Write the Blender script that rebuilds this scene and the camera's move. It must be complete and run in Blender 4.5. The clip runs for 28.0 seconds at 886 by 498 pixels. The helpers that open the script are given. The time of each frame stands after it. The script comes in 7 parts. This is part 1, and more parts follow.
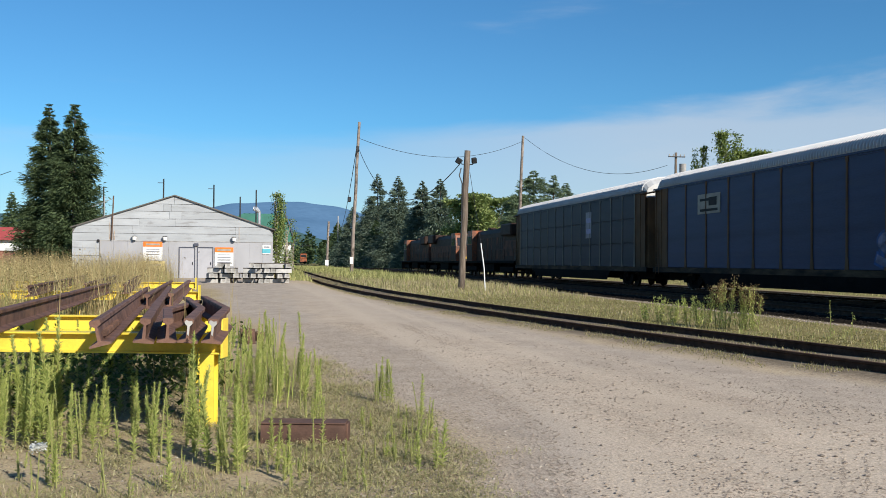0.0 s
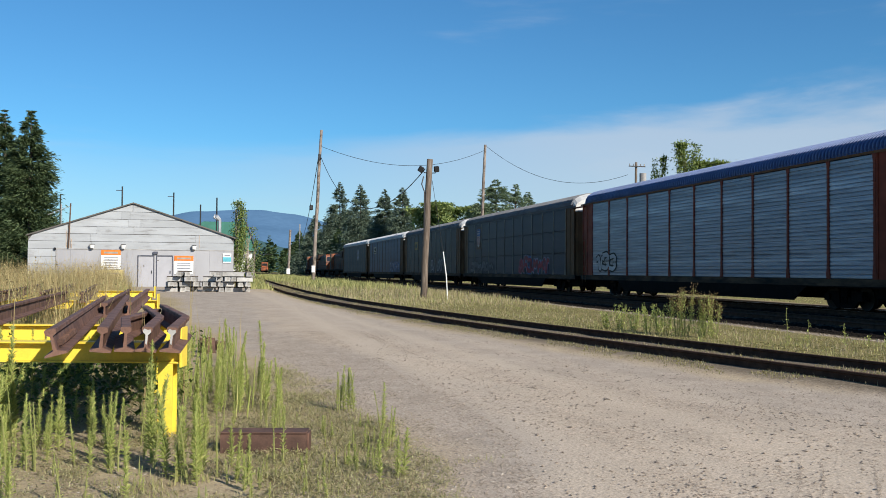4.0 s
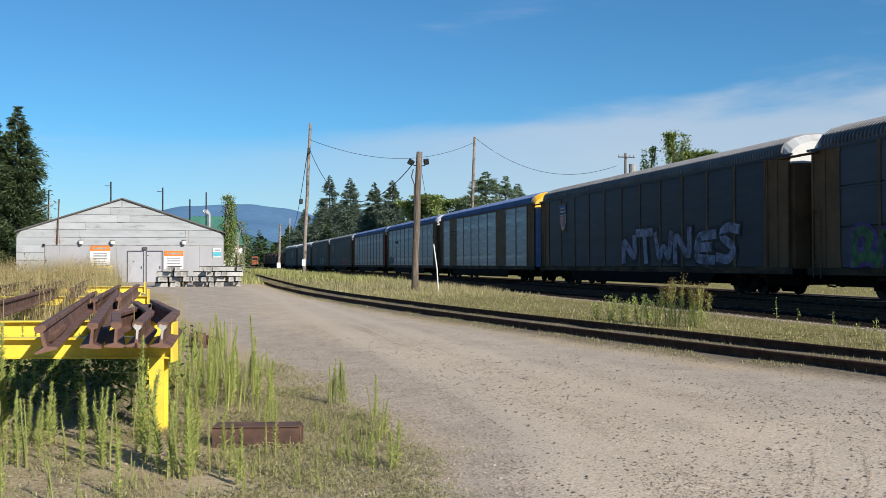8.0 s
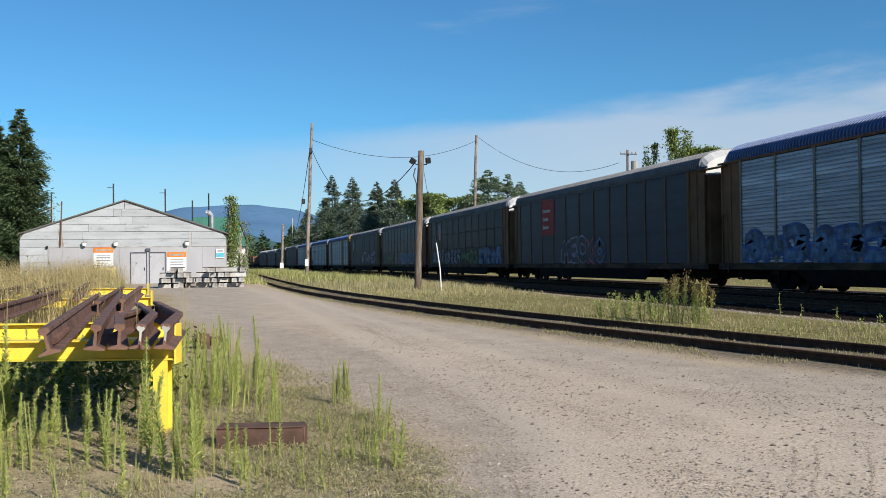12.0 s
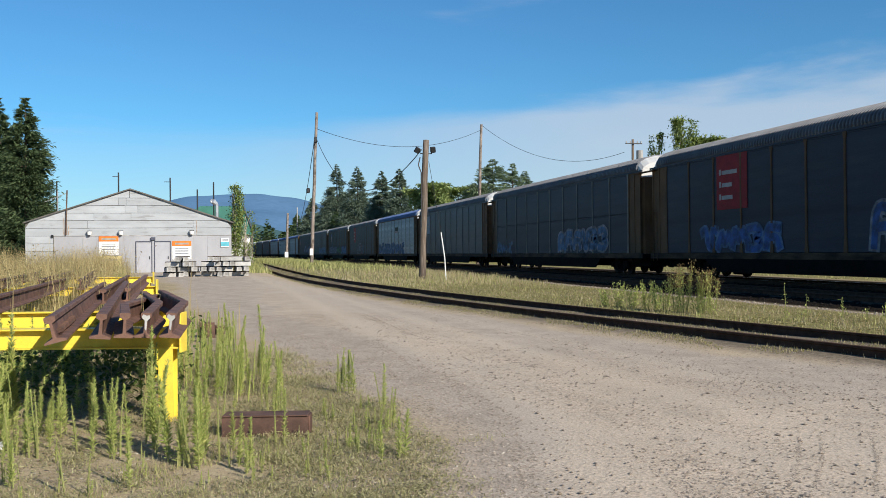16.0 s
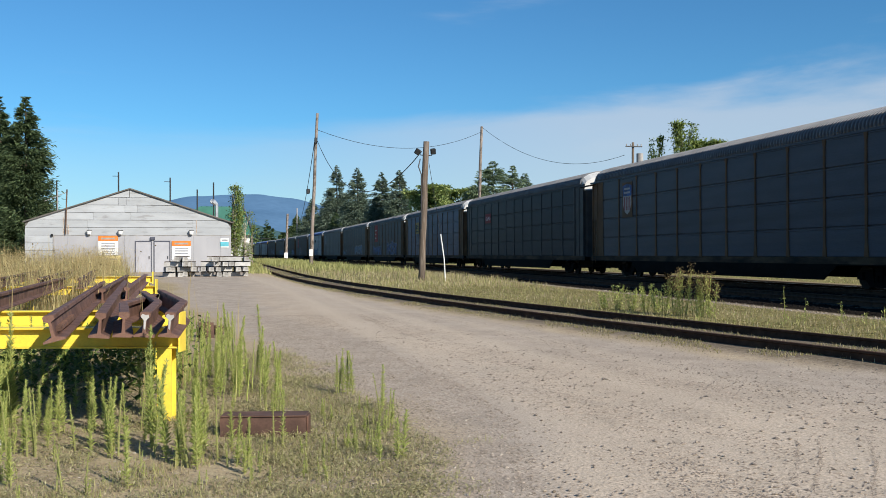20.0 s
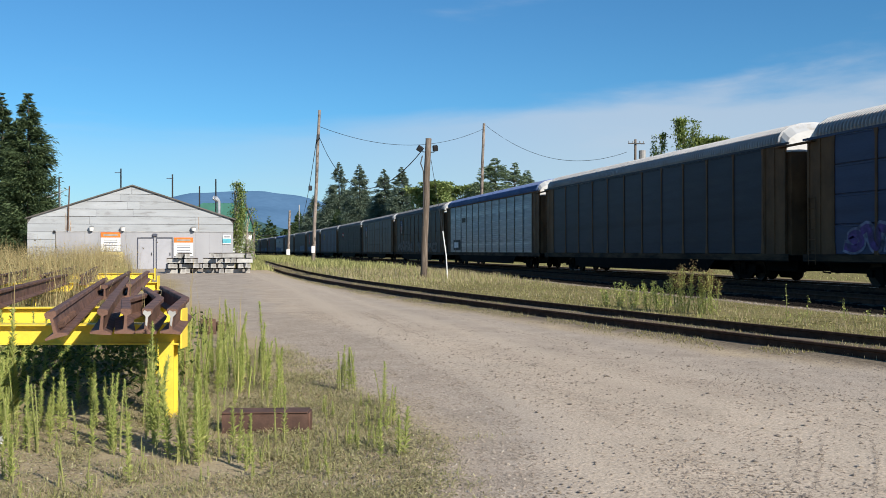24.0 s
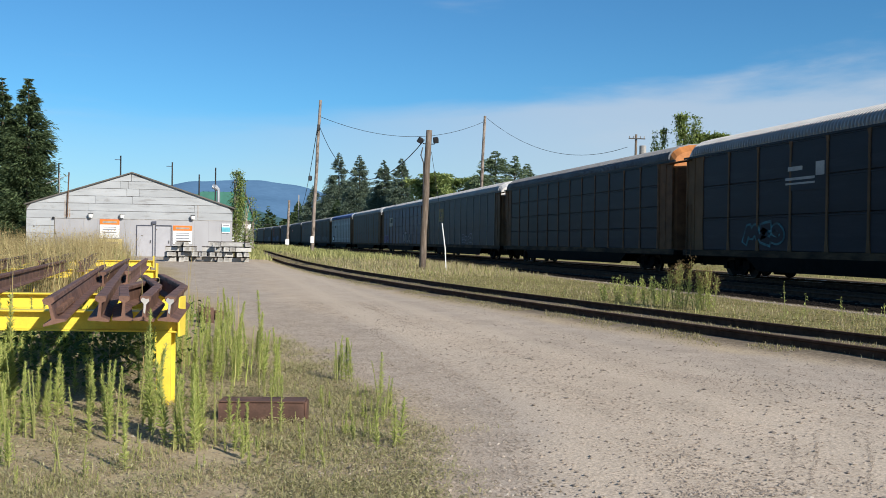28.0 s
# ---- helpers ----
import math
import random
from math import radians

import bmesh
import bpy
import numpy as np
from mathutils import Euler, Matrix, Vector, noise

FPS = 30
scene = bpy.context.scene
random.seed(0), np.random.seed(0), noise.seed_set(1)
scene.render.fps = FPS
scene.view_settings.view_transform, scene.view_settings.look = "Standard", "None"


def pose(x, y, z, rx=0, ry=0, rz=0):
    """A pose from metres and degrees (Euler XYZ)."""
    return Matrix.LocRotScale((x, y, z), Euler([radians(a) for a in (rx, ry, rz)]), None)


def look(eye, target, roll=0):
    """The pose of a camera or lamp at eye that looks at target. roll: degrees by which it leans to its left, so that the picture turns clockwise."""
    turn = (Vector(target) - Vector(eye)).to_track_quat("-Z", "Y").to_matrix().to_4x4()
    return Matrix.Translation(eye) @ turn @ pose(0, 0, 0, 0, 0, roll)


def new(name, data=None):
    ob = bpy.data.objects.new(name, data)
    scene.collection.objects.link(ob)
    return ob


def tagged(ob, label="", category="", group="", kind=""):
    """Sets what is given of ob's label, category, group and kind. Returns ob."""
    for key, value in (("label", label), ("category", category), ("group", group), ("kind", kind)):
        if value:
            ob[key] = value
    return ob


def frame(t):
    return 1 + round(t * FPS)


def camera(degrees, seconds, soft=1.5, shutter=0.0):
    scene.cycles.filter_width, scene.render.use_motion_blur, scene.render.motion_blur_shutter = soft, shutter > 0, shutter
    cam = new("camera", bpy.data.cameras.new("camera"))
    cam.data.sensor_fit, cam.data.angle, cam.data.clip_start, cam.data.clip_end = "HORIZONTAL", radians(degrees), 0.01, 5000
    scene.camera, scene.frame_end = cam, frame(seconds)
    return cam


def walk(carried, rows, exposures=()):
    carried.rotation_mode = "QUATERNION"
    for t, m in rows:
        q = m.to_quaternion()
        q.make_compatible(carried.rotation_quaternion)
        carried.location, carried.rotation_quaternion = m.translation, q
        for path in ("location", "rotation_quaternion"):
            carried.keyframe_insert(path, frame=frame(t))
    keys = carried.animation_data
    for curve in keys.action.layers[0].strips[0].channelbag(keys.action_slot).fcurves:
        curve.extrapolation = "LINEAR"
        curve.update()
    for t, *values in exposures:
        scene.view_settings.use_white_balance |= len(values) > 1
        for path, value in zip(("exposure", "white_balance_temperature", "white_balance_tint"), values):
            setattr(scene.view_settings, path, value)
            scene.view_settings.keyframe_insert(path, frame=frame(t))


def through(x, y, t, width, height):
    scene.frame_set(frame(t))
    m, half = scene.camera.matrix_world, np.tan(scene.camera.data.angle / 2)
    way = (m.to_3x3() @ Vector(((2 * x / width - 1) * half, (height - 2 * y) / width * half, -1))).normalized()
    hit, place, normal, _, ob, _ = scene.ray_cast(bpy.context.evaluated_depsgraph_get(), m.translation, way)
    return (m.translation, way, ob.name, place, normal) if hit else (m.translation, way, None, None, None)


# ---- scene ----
cam = camera(51.1, 28.0, soft=0.72, shutter=0.06)
# seconds, heading, pitch, roll (degrees), eye (metres)
PATH = [
    (0, 10.727, 0.822, 0.416, -0.010, 0.002, 1.508), (0.5, 10.882, 0.652, -0.218, -0.006, 0.004, 1.509), (1, 11.086, 0.689, -0.207, -0.006, 0.003, 1.511),
    (1.5, 11.320, 0.906, -0.028, -0.007, 0.002, 1.504), (2, 11.685, 0.872, 0.020, -0.008, 0.002, 1.508), (2.5, 12.188, 0.871, -0.222, -0.007, 0.003, 1.507),
    (3, 12.376, 1.249, -0.113, -0.001, 0.001, 1.508), (3.5, 12.962, 1.472, 0.526, -0.006, 0.004, 1.502), (5.5, 13.509, 0.817, -0.202, -0.004, -0.002, 1.504),
    (6, 13.456, 0.965, -0.048, -0.003, 0.002, 1.503), (6.5, 13.578, 0.996, 0.180, -0.003, 0.003, 1.502), (7, 13.671, 0.996, 0.286, -0.001, -0.000, 1.505),
    (7.5, 13.677, 0.971, 0.093, -0.005, -0.003, 1.500), (8, 13.638, 0.911, -0.150, -0.006, 0.000, 1.500), (8.5, 13.603, 0.852, -0.317, -0.005, -0.002, 1.500),
    (9, 13.524, 0.769, -0.216, -0.003, -0.001, 1.500), (9.5, 13.513, 0.842, -0.332, -0.006, -0.001, 1.501), (10, 13.416, 0.966, -0.353, -0.000, -0.000, 1.504),
    (10.5, 13.390, 0.913, -0.353, -0.003, 0.001, 1.504), (11, 13.341, 0.833, -0.690, -0.001, 0.001, 1.502), (11.5, 13.367, 0.962, -0.512, -0.000, 0.003, 1.504),
    (12, 13.464, 0.829, -0.676, -0.001, -0.003, 1.503), (12.5, 13.586, 0.674, -0.566, -0.001, -0.001, 1.498), (14.5, 13.217, 0.185, -0.541, -0.002, 0.001, 1.499),
    (15, 13.065, 0.060, -0.719, 0.000, -0.001, 1.500), (15.5, 13.038, 0.148, -0.671, -0.000, 0.001, 1.501), (16, 13.169, 0.174, -0.584, -0.002, 0.001, 1.503),
    (16.5, 13.231, 0.269, -0.550, -0.004, 0.001, 1.501), (17, 13.348, 0.391, -0.421, -0.002, -0.001, 1.499), (17.5, 13.397, 0.492, -0.313, -0.003, 0.000, 1.499),
    (18, 13.296, 0.435, -0.375, -0.002, -0.000, 1.498), (18.5, 13.244, 0.304, -0.373, -0.002, 0.001, 1.502), (19, 13.194, 0.215, -0.487, -0.000, -0.001, 1.501),
    (19.5, 13.211, 0.232, -0.326, 0.002, -0.000, 1.499), (20, 13.196, 0.281, -0.205, -0.002, -0.000, 1.500), (20.5, 13.174, 0.310, -0.196, 0.001, -0.002, 1.500),
    (21, 13.197, 0.248, -0.296, 0.003, 0.001, 1.498), (21.5, 13.206, 0.230, -0.252, 0.001, 0.000, 1.501), (23.5, 13.021, 0.102, -0.363, 0.004, -0.000, 1.498),
    (24, 13.063, 0.090, -0.142, 0.002, 0.000, 1.499), (24.5, 13.113, 0.071, -0.007, 0.000, -0.000, 1.499), (25, 13.111, -0.034, -0.004, 0.001, -0.001, 1.499),
    (25.5, 12.986, -0.140, 0.004, 0.004, -0.000, 1.499), (26, 12.807, -0.241, 0.050, 0.003, -0.001, 1.500), (26.5, 12.620, -0.250, 0.287, 0.005, -0.001, 1.502),
    (27, 12.562, -0.461, 0.514, 0.004, -0.000, 1.498), (27.5, 12.902, -0.527, 0.681, 0.004, 0.002, 1.500), (28, 13.131, -0.393, 0.743, 0.002, -0.003, 1.498),
]
walk(cam, [(t, pose(x, y, z, 90 + p, 0, -h) @ pose(0, 0, 0, 0, 0, r)) for t, h, p, r, x, y, z in PATH])

# ---- sky and sun ----
SUN_EL, SUN_AZ = 28.5, 152.0   # degrees above the horizon, degrees clockwise from +Y
world = bpy.data.worlds.new("sky")
scene.world = world
world.use_nodes = True
wn, wl = world.node_tree.nodes, world.node_tree.links
wn.clear()


def wnode(kind):
    return wn.new(kind)


w_out = wnode("ShaderNodeOutputWorld")
w_bg = wnode("ShaderNodeBackground")
w_bg.inputs["Strength"].default_value = 0.0765
w_sky = wnode("ShaderNodeTexSky")
w_sky.sky_type, w_sky.sun_disc = "NISHITA", False
w_sky.sun_elevation, w_sky.sun_rotation = radians(SUN_EL), radians(SUN_AZ)
w_sky.air_density, w_sky.dust_density, w_sky.ozone_density = 1.0, 0.0, 5.0
# thin high cloud: a noise stretched along the horizon, thicker in the low sky
w_co = wnode("ShaderNodeTexCoord")
w_sep = wnode("ShaderNodeSeparateXYZ")
wl.new(w_co.outputs["Generated"], w_sep.inputs[0])
w_map = wnode("ShaderNodeMapping")
w_map.inputs["Scale"].default_value = (1.4, 1.4, 7.0)
wl.new(w_co.outputs["Generated"], w_map.inputs["Vector"])
w_noise = wnode("ShaderNodeTexNoise")
w_noise.inputs["Scale"].default_value = 2.6
w_noise.inputs["Detail"].default_value = 7.0
w_noise.inputs["Roughness"].default_value = 0.55
w_noise.inputs["Distortion"].default_value = 0.3
wl.new(w_map.outputs[0], w_noise.inputs["Vector"])


def wmath(op, a, b, clamp=False):
    n = wnode("ShaderNodeMath")
    n.operation, n.use_clamp = op, clamp
    for i, v in enumerate((a, b)):
        if isinstance(v, (int, float)):
            n.inputs[i].default_value = v
        else:
            wl.new(v, n.inputs[i])
    return n.outputs[0]


def wrange(v, lo, hi, a, b):
    n = wnode("ShaderNodeMapRange")
    n.interpolation_type = "SMOOTHSTEP"
    wl.new(v, n.inputs[0])
    for i, x in enumerate((lo, hi, a, b)):
        n.inputs[i + 1].default_value = x
    return n.outputs[0]


# the cloud sheet thickens towards the east (+X) and ends at a soft upper edge that climbs there
w_east = wrange(w_sep.outputs["X"], -0.15, 0.45, 0.0, 1.0)
w_edge = wmath("ADD", 0.125, wmath("MULTIPLY", w_east, 0.047))
w_wob = wmath("MULTIPLY", wmath("SUBTRACT", w_noise.outputs["Fac"], 0.5), 0.075)
w_low = wrange(wmath("SUBTRACT", wmath("ADD", w_edge, w_wob), w_sep.outputs["Z"]), -0.008, 0.024, 0.0, 1.0)
w_thick = wmath("MULTIPLY", w_low, wmath("ADD", 0.12, wmath("MULTIPLY", w_east, 0.52)))
w_wisp = wmath("MULTIPLY", wrange(w_noise.outputs["Fac"], 0.56, 0.80, 0.0, 0.20), wrange(w_sep.outputs["Z"], 0.0, 0.2, 0.0, 1.0))
w_haze = wmath("MULTIPLY", wrange(w_sep.outputs["Z"], 0.0, 0.15, 1.0, 0.0), 0.30)
w_cloud = wmath("ADD", wmath("ADD", w_thick, w_wisp), wmath("MULTIPLY", w_haze, wmath("SUBTRACT", 1.0, w_east)), True)
w_mix = wnode("ShaderNodeMix")
w_mix.data_type = "RGBA"
wl.new(w_cloud, w_mix.inputs["Factor"])
w_tint = wnode("ShaderNodeMix")
w_tint.data_type, w_tint.blend_type = "RGBA", "MULTIPLY"
w_tint.inputs["Factor"].default_value = 1.0
w_tint.inputs["B"].default_value = (0.545, 0.985, 1.155, 1)
wl.new(w_sky.outputs[0], w_tint.inputs["A"])
wl.new(w_tint.outputs["Result"], w_mix.inputs["A"])
w_mix.inputs["B"].default_value = (5.9, 6.5, 7.3, 1)
wl.new(w_mix.outputs["Result"], w_bg.inputs["Color"])
wl.new(w_bg.outputs[0], w_out.inputs["Surface"])

sun_data = bpy.data.lights.new("sun", "SUN")
sun_data.energy, sun_data.angle, sun_data.color = 5.0, radians(0.53), (1.0, 0.93, 0.82)
sun = new("sun", sun_data)
_a, _e = radians(SUN_AZ), radians(SUN_EL)
sun.matrix_world = look((0, 0, 0), (-math.sin(_a) * math.cos(_e), -math.cos(_a) * math.cos(_e), -math.sin(_e)))
scene.view_settings.exposure = 0.4

# ---- materials ----
MATS = {}


def material(name, base, rough=0.8, metal=0.0, vary=0.18, scale=4.0, fine=60.0, bump=0.25, bump_dist=0.01,
             spots=None, spot_scale=3.0, spot_lo=0.55, spot_hi=0.7, second=None, rand=0.0, stretch=(1, 1, 1), spec=0.5, coords="Object"):
    """A procedural surface: base colour varied at two scales, optional stains (spots) and a random shade per object."""
    if name in MATS:
        return MATS[name]
    m = bpy.data.materials.new(name)
    m.use_nodes = True
    nt = m.node_tree
    N, L = nt.nodes, nt.links
    b = N["Principled BSDF"]
    b.inputs["Roughness"].default_value = rough
    b.inputs["Metallic"].default_value = metal
    b.inputs["Specular IOR Level"].default_value = spec
    tc = N.new("ShaderNodeTexCoord")
    mp = N.new("ShaderNodeMapping")
    mp.inputs["Scale"].default_value = stretch
    L.new(tc.outputs[coords], mp.inputs["Vector"])
    big = N.new("ShaderNodeTexNoise")
    big.inputs["Scale"].default_value, big.inputs["Detail"].default_value = scale, 5
    L.new(mp.outputs[0], big.inputs["Vector"])
    sm = N.new("ShaderNodeTexNoise")
    sm.inputs["Scale"].default_value, sm.inputs["Detail"].default_value = fine, 4
    L.new(mp.outputs[0], sm.inputs["Vector"])
    mix = N.new("ShaderNodeMix")
    mix.data_type = "RGBA"
    c1 = tuple(min(1, c * (1 + vary)) for c in base)
    c2 = tuple(c * (1 - vary) for c in (second or base))
    mix.inputs["A"].default_value, mix.inputs["B"].default_value = (*c1, 1), (*c2, 1)
    mr = N.new("ShaderNodeMapRange")
    mr.inputs["From Min"].default_value, mr.inputs["From Max"].default_value = 0.35, 0.65
    L.new(big.outputs["Fac"], mr.inputs["Value"])
    L.new(mr.outputs[0], mix.inputs["Factor"])
    col = mix.outputs["Result"]
    m2 = N.new("ShaderNodeMix")
    m2.data_type, m2.blend_type = "RGBA", "MULTIPLY"
    m2.inputs["Factor"].default_value = 0.6
    ramp = N.new("ShaderNodeMapRange")
    ramp.inputs["From Min"].default_value, ramp.inputs["From Max"].default_value = 0.3, 0.7
    ramp.inputs["To Min"].default_value, ramp.inputs["To Max"].default_value = 1 - vary * 1.2, 1 + vary * 0.6
    L.new(sm.outputs["Fac"], ramp.inputs["Value"])
    L.new(col, m2.inputs["A"])
    L.new(ramp.outputs[0], m2.inputs["B"])
    col = m2.outputs["Result"]
    if spots:
        st = N.new("ShaderNodeTexNoise")
        st.inputs["Scale"].default_value, st.inputs["Detail"].default_value = spot_scale, 8
        st.inputs["Roughness"].default_value = 0.65
        L.new(mp.outputs[0], st.inputs["Vector"])
        sr = N.new("ShaderNodeMapRange")
        sr.inputs["From Min"].default_value, sr.inputs["From Max"].default_value = spot_lo, spot_hi
        L.new(st.outputs["Fac"], sr.inputs["Value"])
        m3 = N.new("ShaderNodeMix")
        m3.data_type = "RGBA"
        L.new(sr.outputs[0], m3.inputs["Factor"])
        L.new(col, m3.inputs["A"])
        m3.inputs["B"].default_value = (*spots, 1)
        col = m3.outputs["Result"]
    if rand:
        oi = N.new("ShaderNodeObjectInfo")
        rr = N.new("ShaderNodeMapRange")
        rr.inputs["To Min"].default_value, rr.inputs["To Max"].default_value = 1 - rand, 1 + rand
        L.new(oi.outputs["Random"], rr.inputs["Value"])
        m4 = N.new("ShaderNodeMix")
        m4.data_type, m4.blend_type = "RGBA", "MULTIPLY"
        m4.inputs["Factor"].default_value = 1
        L.new(col, m4.inputs["A"])
        L.new(rr.outputs[0], m4.inputs["B"])
        col = m4.outputs["Result"]
    L.new(col, b.inputs["Base Color"])
    if bump:
        bn = N.new("ShaderNodeBump")
        bn.inputs["Strength"].default_value, bn.inputs["Distance"].default_value = bump, bump_dist
        L.new(sm.outputs["Fac"], bn.inputs["Height"])
        L.new(bn.outputs[0], b.inputs["Normal"])
    MATS[name] = m
    return m


def leaf_material(name, a, c, rough=0.6, through=0.35, light=None):
    """Foliage: each leaf or clump its own shade, some light passing through."""
    m = bpy.data.materials.new(name)
    m.use_nodes = True
    N, L = m.node_tree.nodes, m.node_tree.links
    b = N["Principled BSDF"]
    b.inputs["Roughness"].default_value = rough
    b.inputs["Specular IOR Level"].default_value = 0.25
    g = N.new("ShaderNodeNewGeometry")
    ramp = N.new("ShaderNodeValToRGB")
    ramp.color_ramp.elements[0].color, ramp.color_ramp.elements[1].color = (*a, 1), (*c, 1)
    if light:
        e = ramp.color_ramp.elements.new(0.85)
        e.color = (*c, 1)
        ramp.color_ramp.elements[2].color = (*light, 1)
    L.new(g.outputs["Random Per Island"], ramp.inputs["Fac"])
    tr = N.new("ShaderNodeBsdfTranslucent")
    mx = N.new("ShaderNodeMixShader")
    mx.inputs["Fac"].default_value = through
    L.new(ramp.outputs["Color"], b.inputs["Base Color"])
    L.new(ramp.outputs["Color"], tr.inputs["Color"])
    L.new(b.outputs[0], mx.inputs[1])
    L.new(tr.outputs[0], mx.inputs[2])
    L.new(mx.outputs[0], N["Material Output"].inputs["Surface"])
    MATS[name] = m
    return m


# rolling stock
material("panel_dark", (0.025, 0.031, 0.047), 0.55, 0.0, 0.25, 0.6, 30, 0.3, 0.01, (0.036, 0.043, 0.055), 0.9, 0.5, 0.72, rand=0.12, stretch=(1, 0.22, 2.2), spec=0.17)
material("panel_navy", (0.034, 0.050, 0.105), 0.5, 0.0, 0.22, 0.6, 30, 0.3, 0.01, (0.045, 0.058, 0.10), 0.9, 0.52, 0.74, rand=0.10, stretch=(1, 0.22, 2.2), spec=0.17)
material("panel_black", (0.012, 0.0145, 0.023), 0.55, 0.0, 0.25, 0.6, 30, 0.3, 0.01, (0.024, 0.028, 0.038), 0.9, 0.52, 0.74, rand=0.12, stretch=(1, 0.22, 2.2), spec=0.17)
material("panel_grey", (0.046, 0.054, 0.072), 0.5, 0.0, 0.22, 0.6, 30, 0.3, 0.01, (0.06, 0.066, 0.078), 0.9, 0.5, 0.72, rand=0.1, stretch=(1, 0.22, 2.2), spec=0.17)
material("panel_silver", (0.19, 0.228, 0.28), 0.42, 0.5, 0.22, 0.7, 40, 0.3, 0.008, (0.34, 0.39, 0.45), 0.8, 0.5, 0.66, rand=0.10, stretch=(1, 0.16, 2.4))
material("post_tan", (0.118, 0.066, 0.033), 0.65, 0.0, 0.25, 1.5, 40, 0.3, 0.006, (0.07, 0.046, 0.03), 0.9, 0.46, 0.72, stretch=(1, 1, 0.6), rand=0.15, spec=0.12)
material("sill_grime", (0.075, 0.05, 0.03), 0.75, 0.0, 0.3, 1.2, 40, 0.3, 0.006, (0.016, 0.013, 0.011), 1.1, 0.42, 0.62, stretch=(1, 0.5, 2), spec=0.12)
material("post_brown", (0.12, 0.06, 0.03), 0.65, 0.0, 0.25, 1.5, 40, 0.25, 0.006, (0.07, 0.035, 0.02), 2.2, 0.52, 0.7, spec=0.12)
material("post_red", (0.16, 0.036, 0.02), 0.6, 0.0, 0.2, 1.5, 40, 0.25, 0.006, (0.1, 0.03, 0.02), 2.2, 0.56, 0.72, spec=0.12)
material("post_grey", (0.15, 0.142, 0.128), 0.55, 0.2, 0.2, 1.5, 40, 0.25, 0.006, spec=0.12)
material("post_black", (0.05, 0.05, 0.052), 0.55, 0.1, 0.2, 1.5, 40, 0.25, 0.006, spec=0.12)
material("roof_white", (0.4, 0.408, 0.424), 0.55, 0.1, 0.08, 0.5, 20, 0.15, 0.006, (0.45, 0.42, 0.38), 0.9, 0.6, 0.8)
material("roof_pale", (0.27, 0.275, 0.285), 0.55, 0.1, 0.1, 0.5, 20, 0.15, 0.006, (0.2, 0.185, 0.17), 0.9, 0.56, 0.78)
material("roof_grey", (0.115, 0.12, 0.132), 0.6, 0.15, 0.16, 0.5, 20, 0.15, 0.006, (0.07, 0.07, 0.074), 0.9, 0.5, 0.72)
material("roof_blue", (0.05, 0.095, 0.23), 0.55, 0.1, 0.14, 0.5, 20, 0.15, 0.006, (0.09, 0.12, 0.20), 0.9, 0.55, 0.75)
material("hood_white", (0.50, 0.50, 0.49), 0.5, 0.0, 0.06, 1.5, 30, 0.1, 0.004, (0.36, 0.33, 0.28), 2.5, 0.52, 0.74)
material("hood_yellow", (0.75, 0.40, 0.02), 0.5, 0.0, 0.08, 1.5, 30, 0.1, 0.004)
material("hood_rust", (0.45, 0.17, 0.045), 0.7, 0.0, 0.25, 1.5, 30, 0.2, 0.004)
material("door_blue", (0.10, 0.17, 0.36), 0.5, 0.1, 0.15, 1.5, 30, 0.1, 0.004)
material("under_black", (0.0078, 0.0073, 0.007), 0.8, 0.1, 0.25, 2, 30, 0.3, 0.01, (0.022, 0.017, 0.013), 2.0, 0.58, 0.8, spec=0.04)
material("wheel_steel", (0.022, 0.019, 0.016), 0.55, 0.6, 0.2, 4, 40, 0.2, 0.004, spec=0.12)
material("loco_orange", (0.34, 0.085, 0.02), 0.55, 0.0, 0.2, 1.5, 30, 0.1, 0.004, (0.06, 0.03, 0.018), 0.9, 0.40, 0.62)
material("loco_dark", (0.038, 0.022, 0.016), 0.65, 0.0, 0.25, 1.5, 30, 0.2, 0.004, (0.045, 0.03, 0.022), 1.6, 0.52, 0.75, spec=0.15)
material("loco_grime", (0.12, 0.05, 0.03), 0.7, 0.0, 0.25, 1.5, 30, 0.2, 0.004, (0.022, 0.019, 0.018), 1.2, 0.45, 0.65, spec=0.15)
material("board_yellow", (0.62, 0.50, 0.22), 0.7, 0.0, 0.15, 2, 30, 0.1, 0.003)
material("loco_yellow", (0.75, 0.42, 0.03), 0.45, 0.0, 0.1, 1.5, 30, 0.1, 0.004)
material("glass_dark", (0.02, 0.022, 0.025), 0.08, 0.0, 0.1, 1, 10, 0)
for _n, _c in (("paint_white", (0.72, 0.73, 0.74)), ("paint_lilac", (0.34, 0.34, 0.52)), ("paint_blue", (0.10, 0.22, 0.55)), ("paint_sky", (0.25, 0.45, 0.72)),
               ("paint_red", (0.50, 0.045, 0.05)), ("paint_pink", (0.60, 0.14, 0.22)), ("paint_green", (0.12, 0.30, 0.10)), ("paint_black", (0.02, 0.02, 0.022)),
               ("paint_yellow", (0.24, 0.175, 0.065)), ("paint_purple", (0.20, 0.10, 0.40)), ("paint_orange", (0.75, 0.19, 0.04)), ("paint_cyan", (0.12, 0.42, 0.50)),
               ("paint_sign_red", (0.23, 0.020, 0.024)), ("paint_dim", (0.34, 0.33, 0.32)), ("paint_pale", (0.30, 0.29, 0.25)), ("paint_grey", (0.26, 0.27, 0.3))):
    material(_n, _c, 0.6, 0.0, 0.15, 3, 40, 0.1, 0.003, spec=0.12)

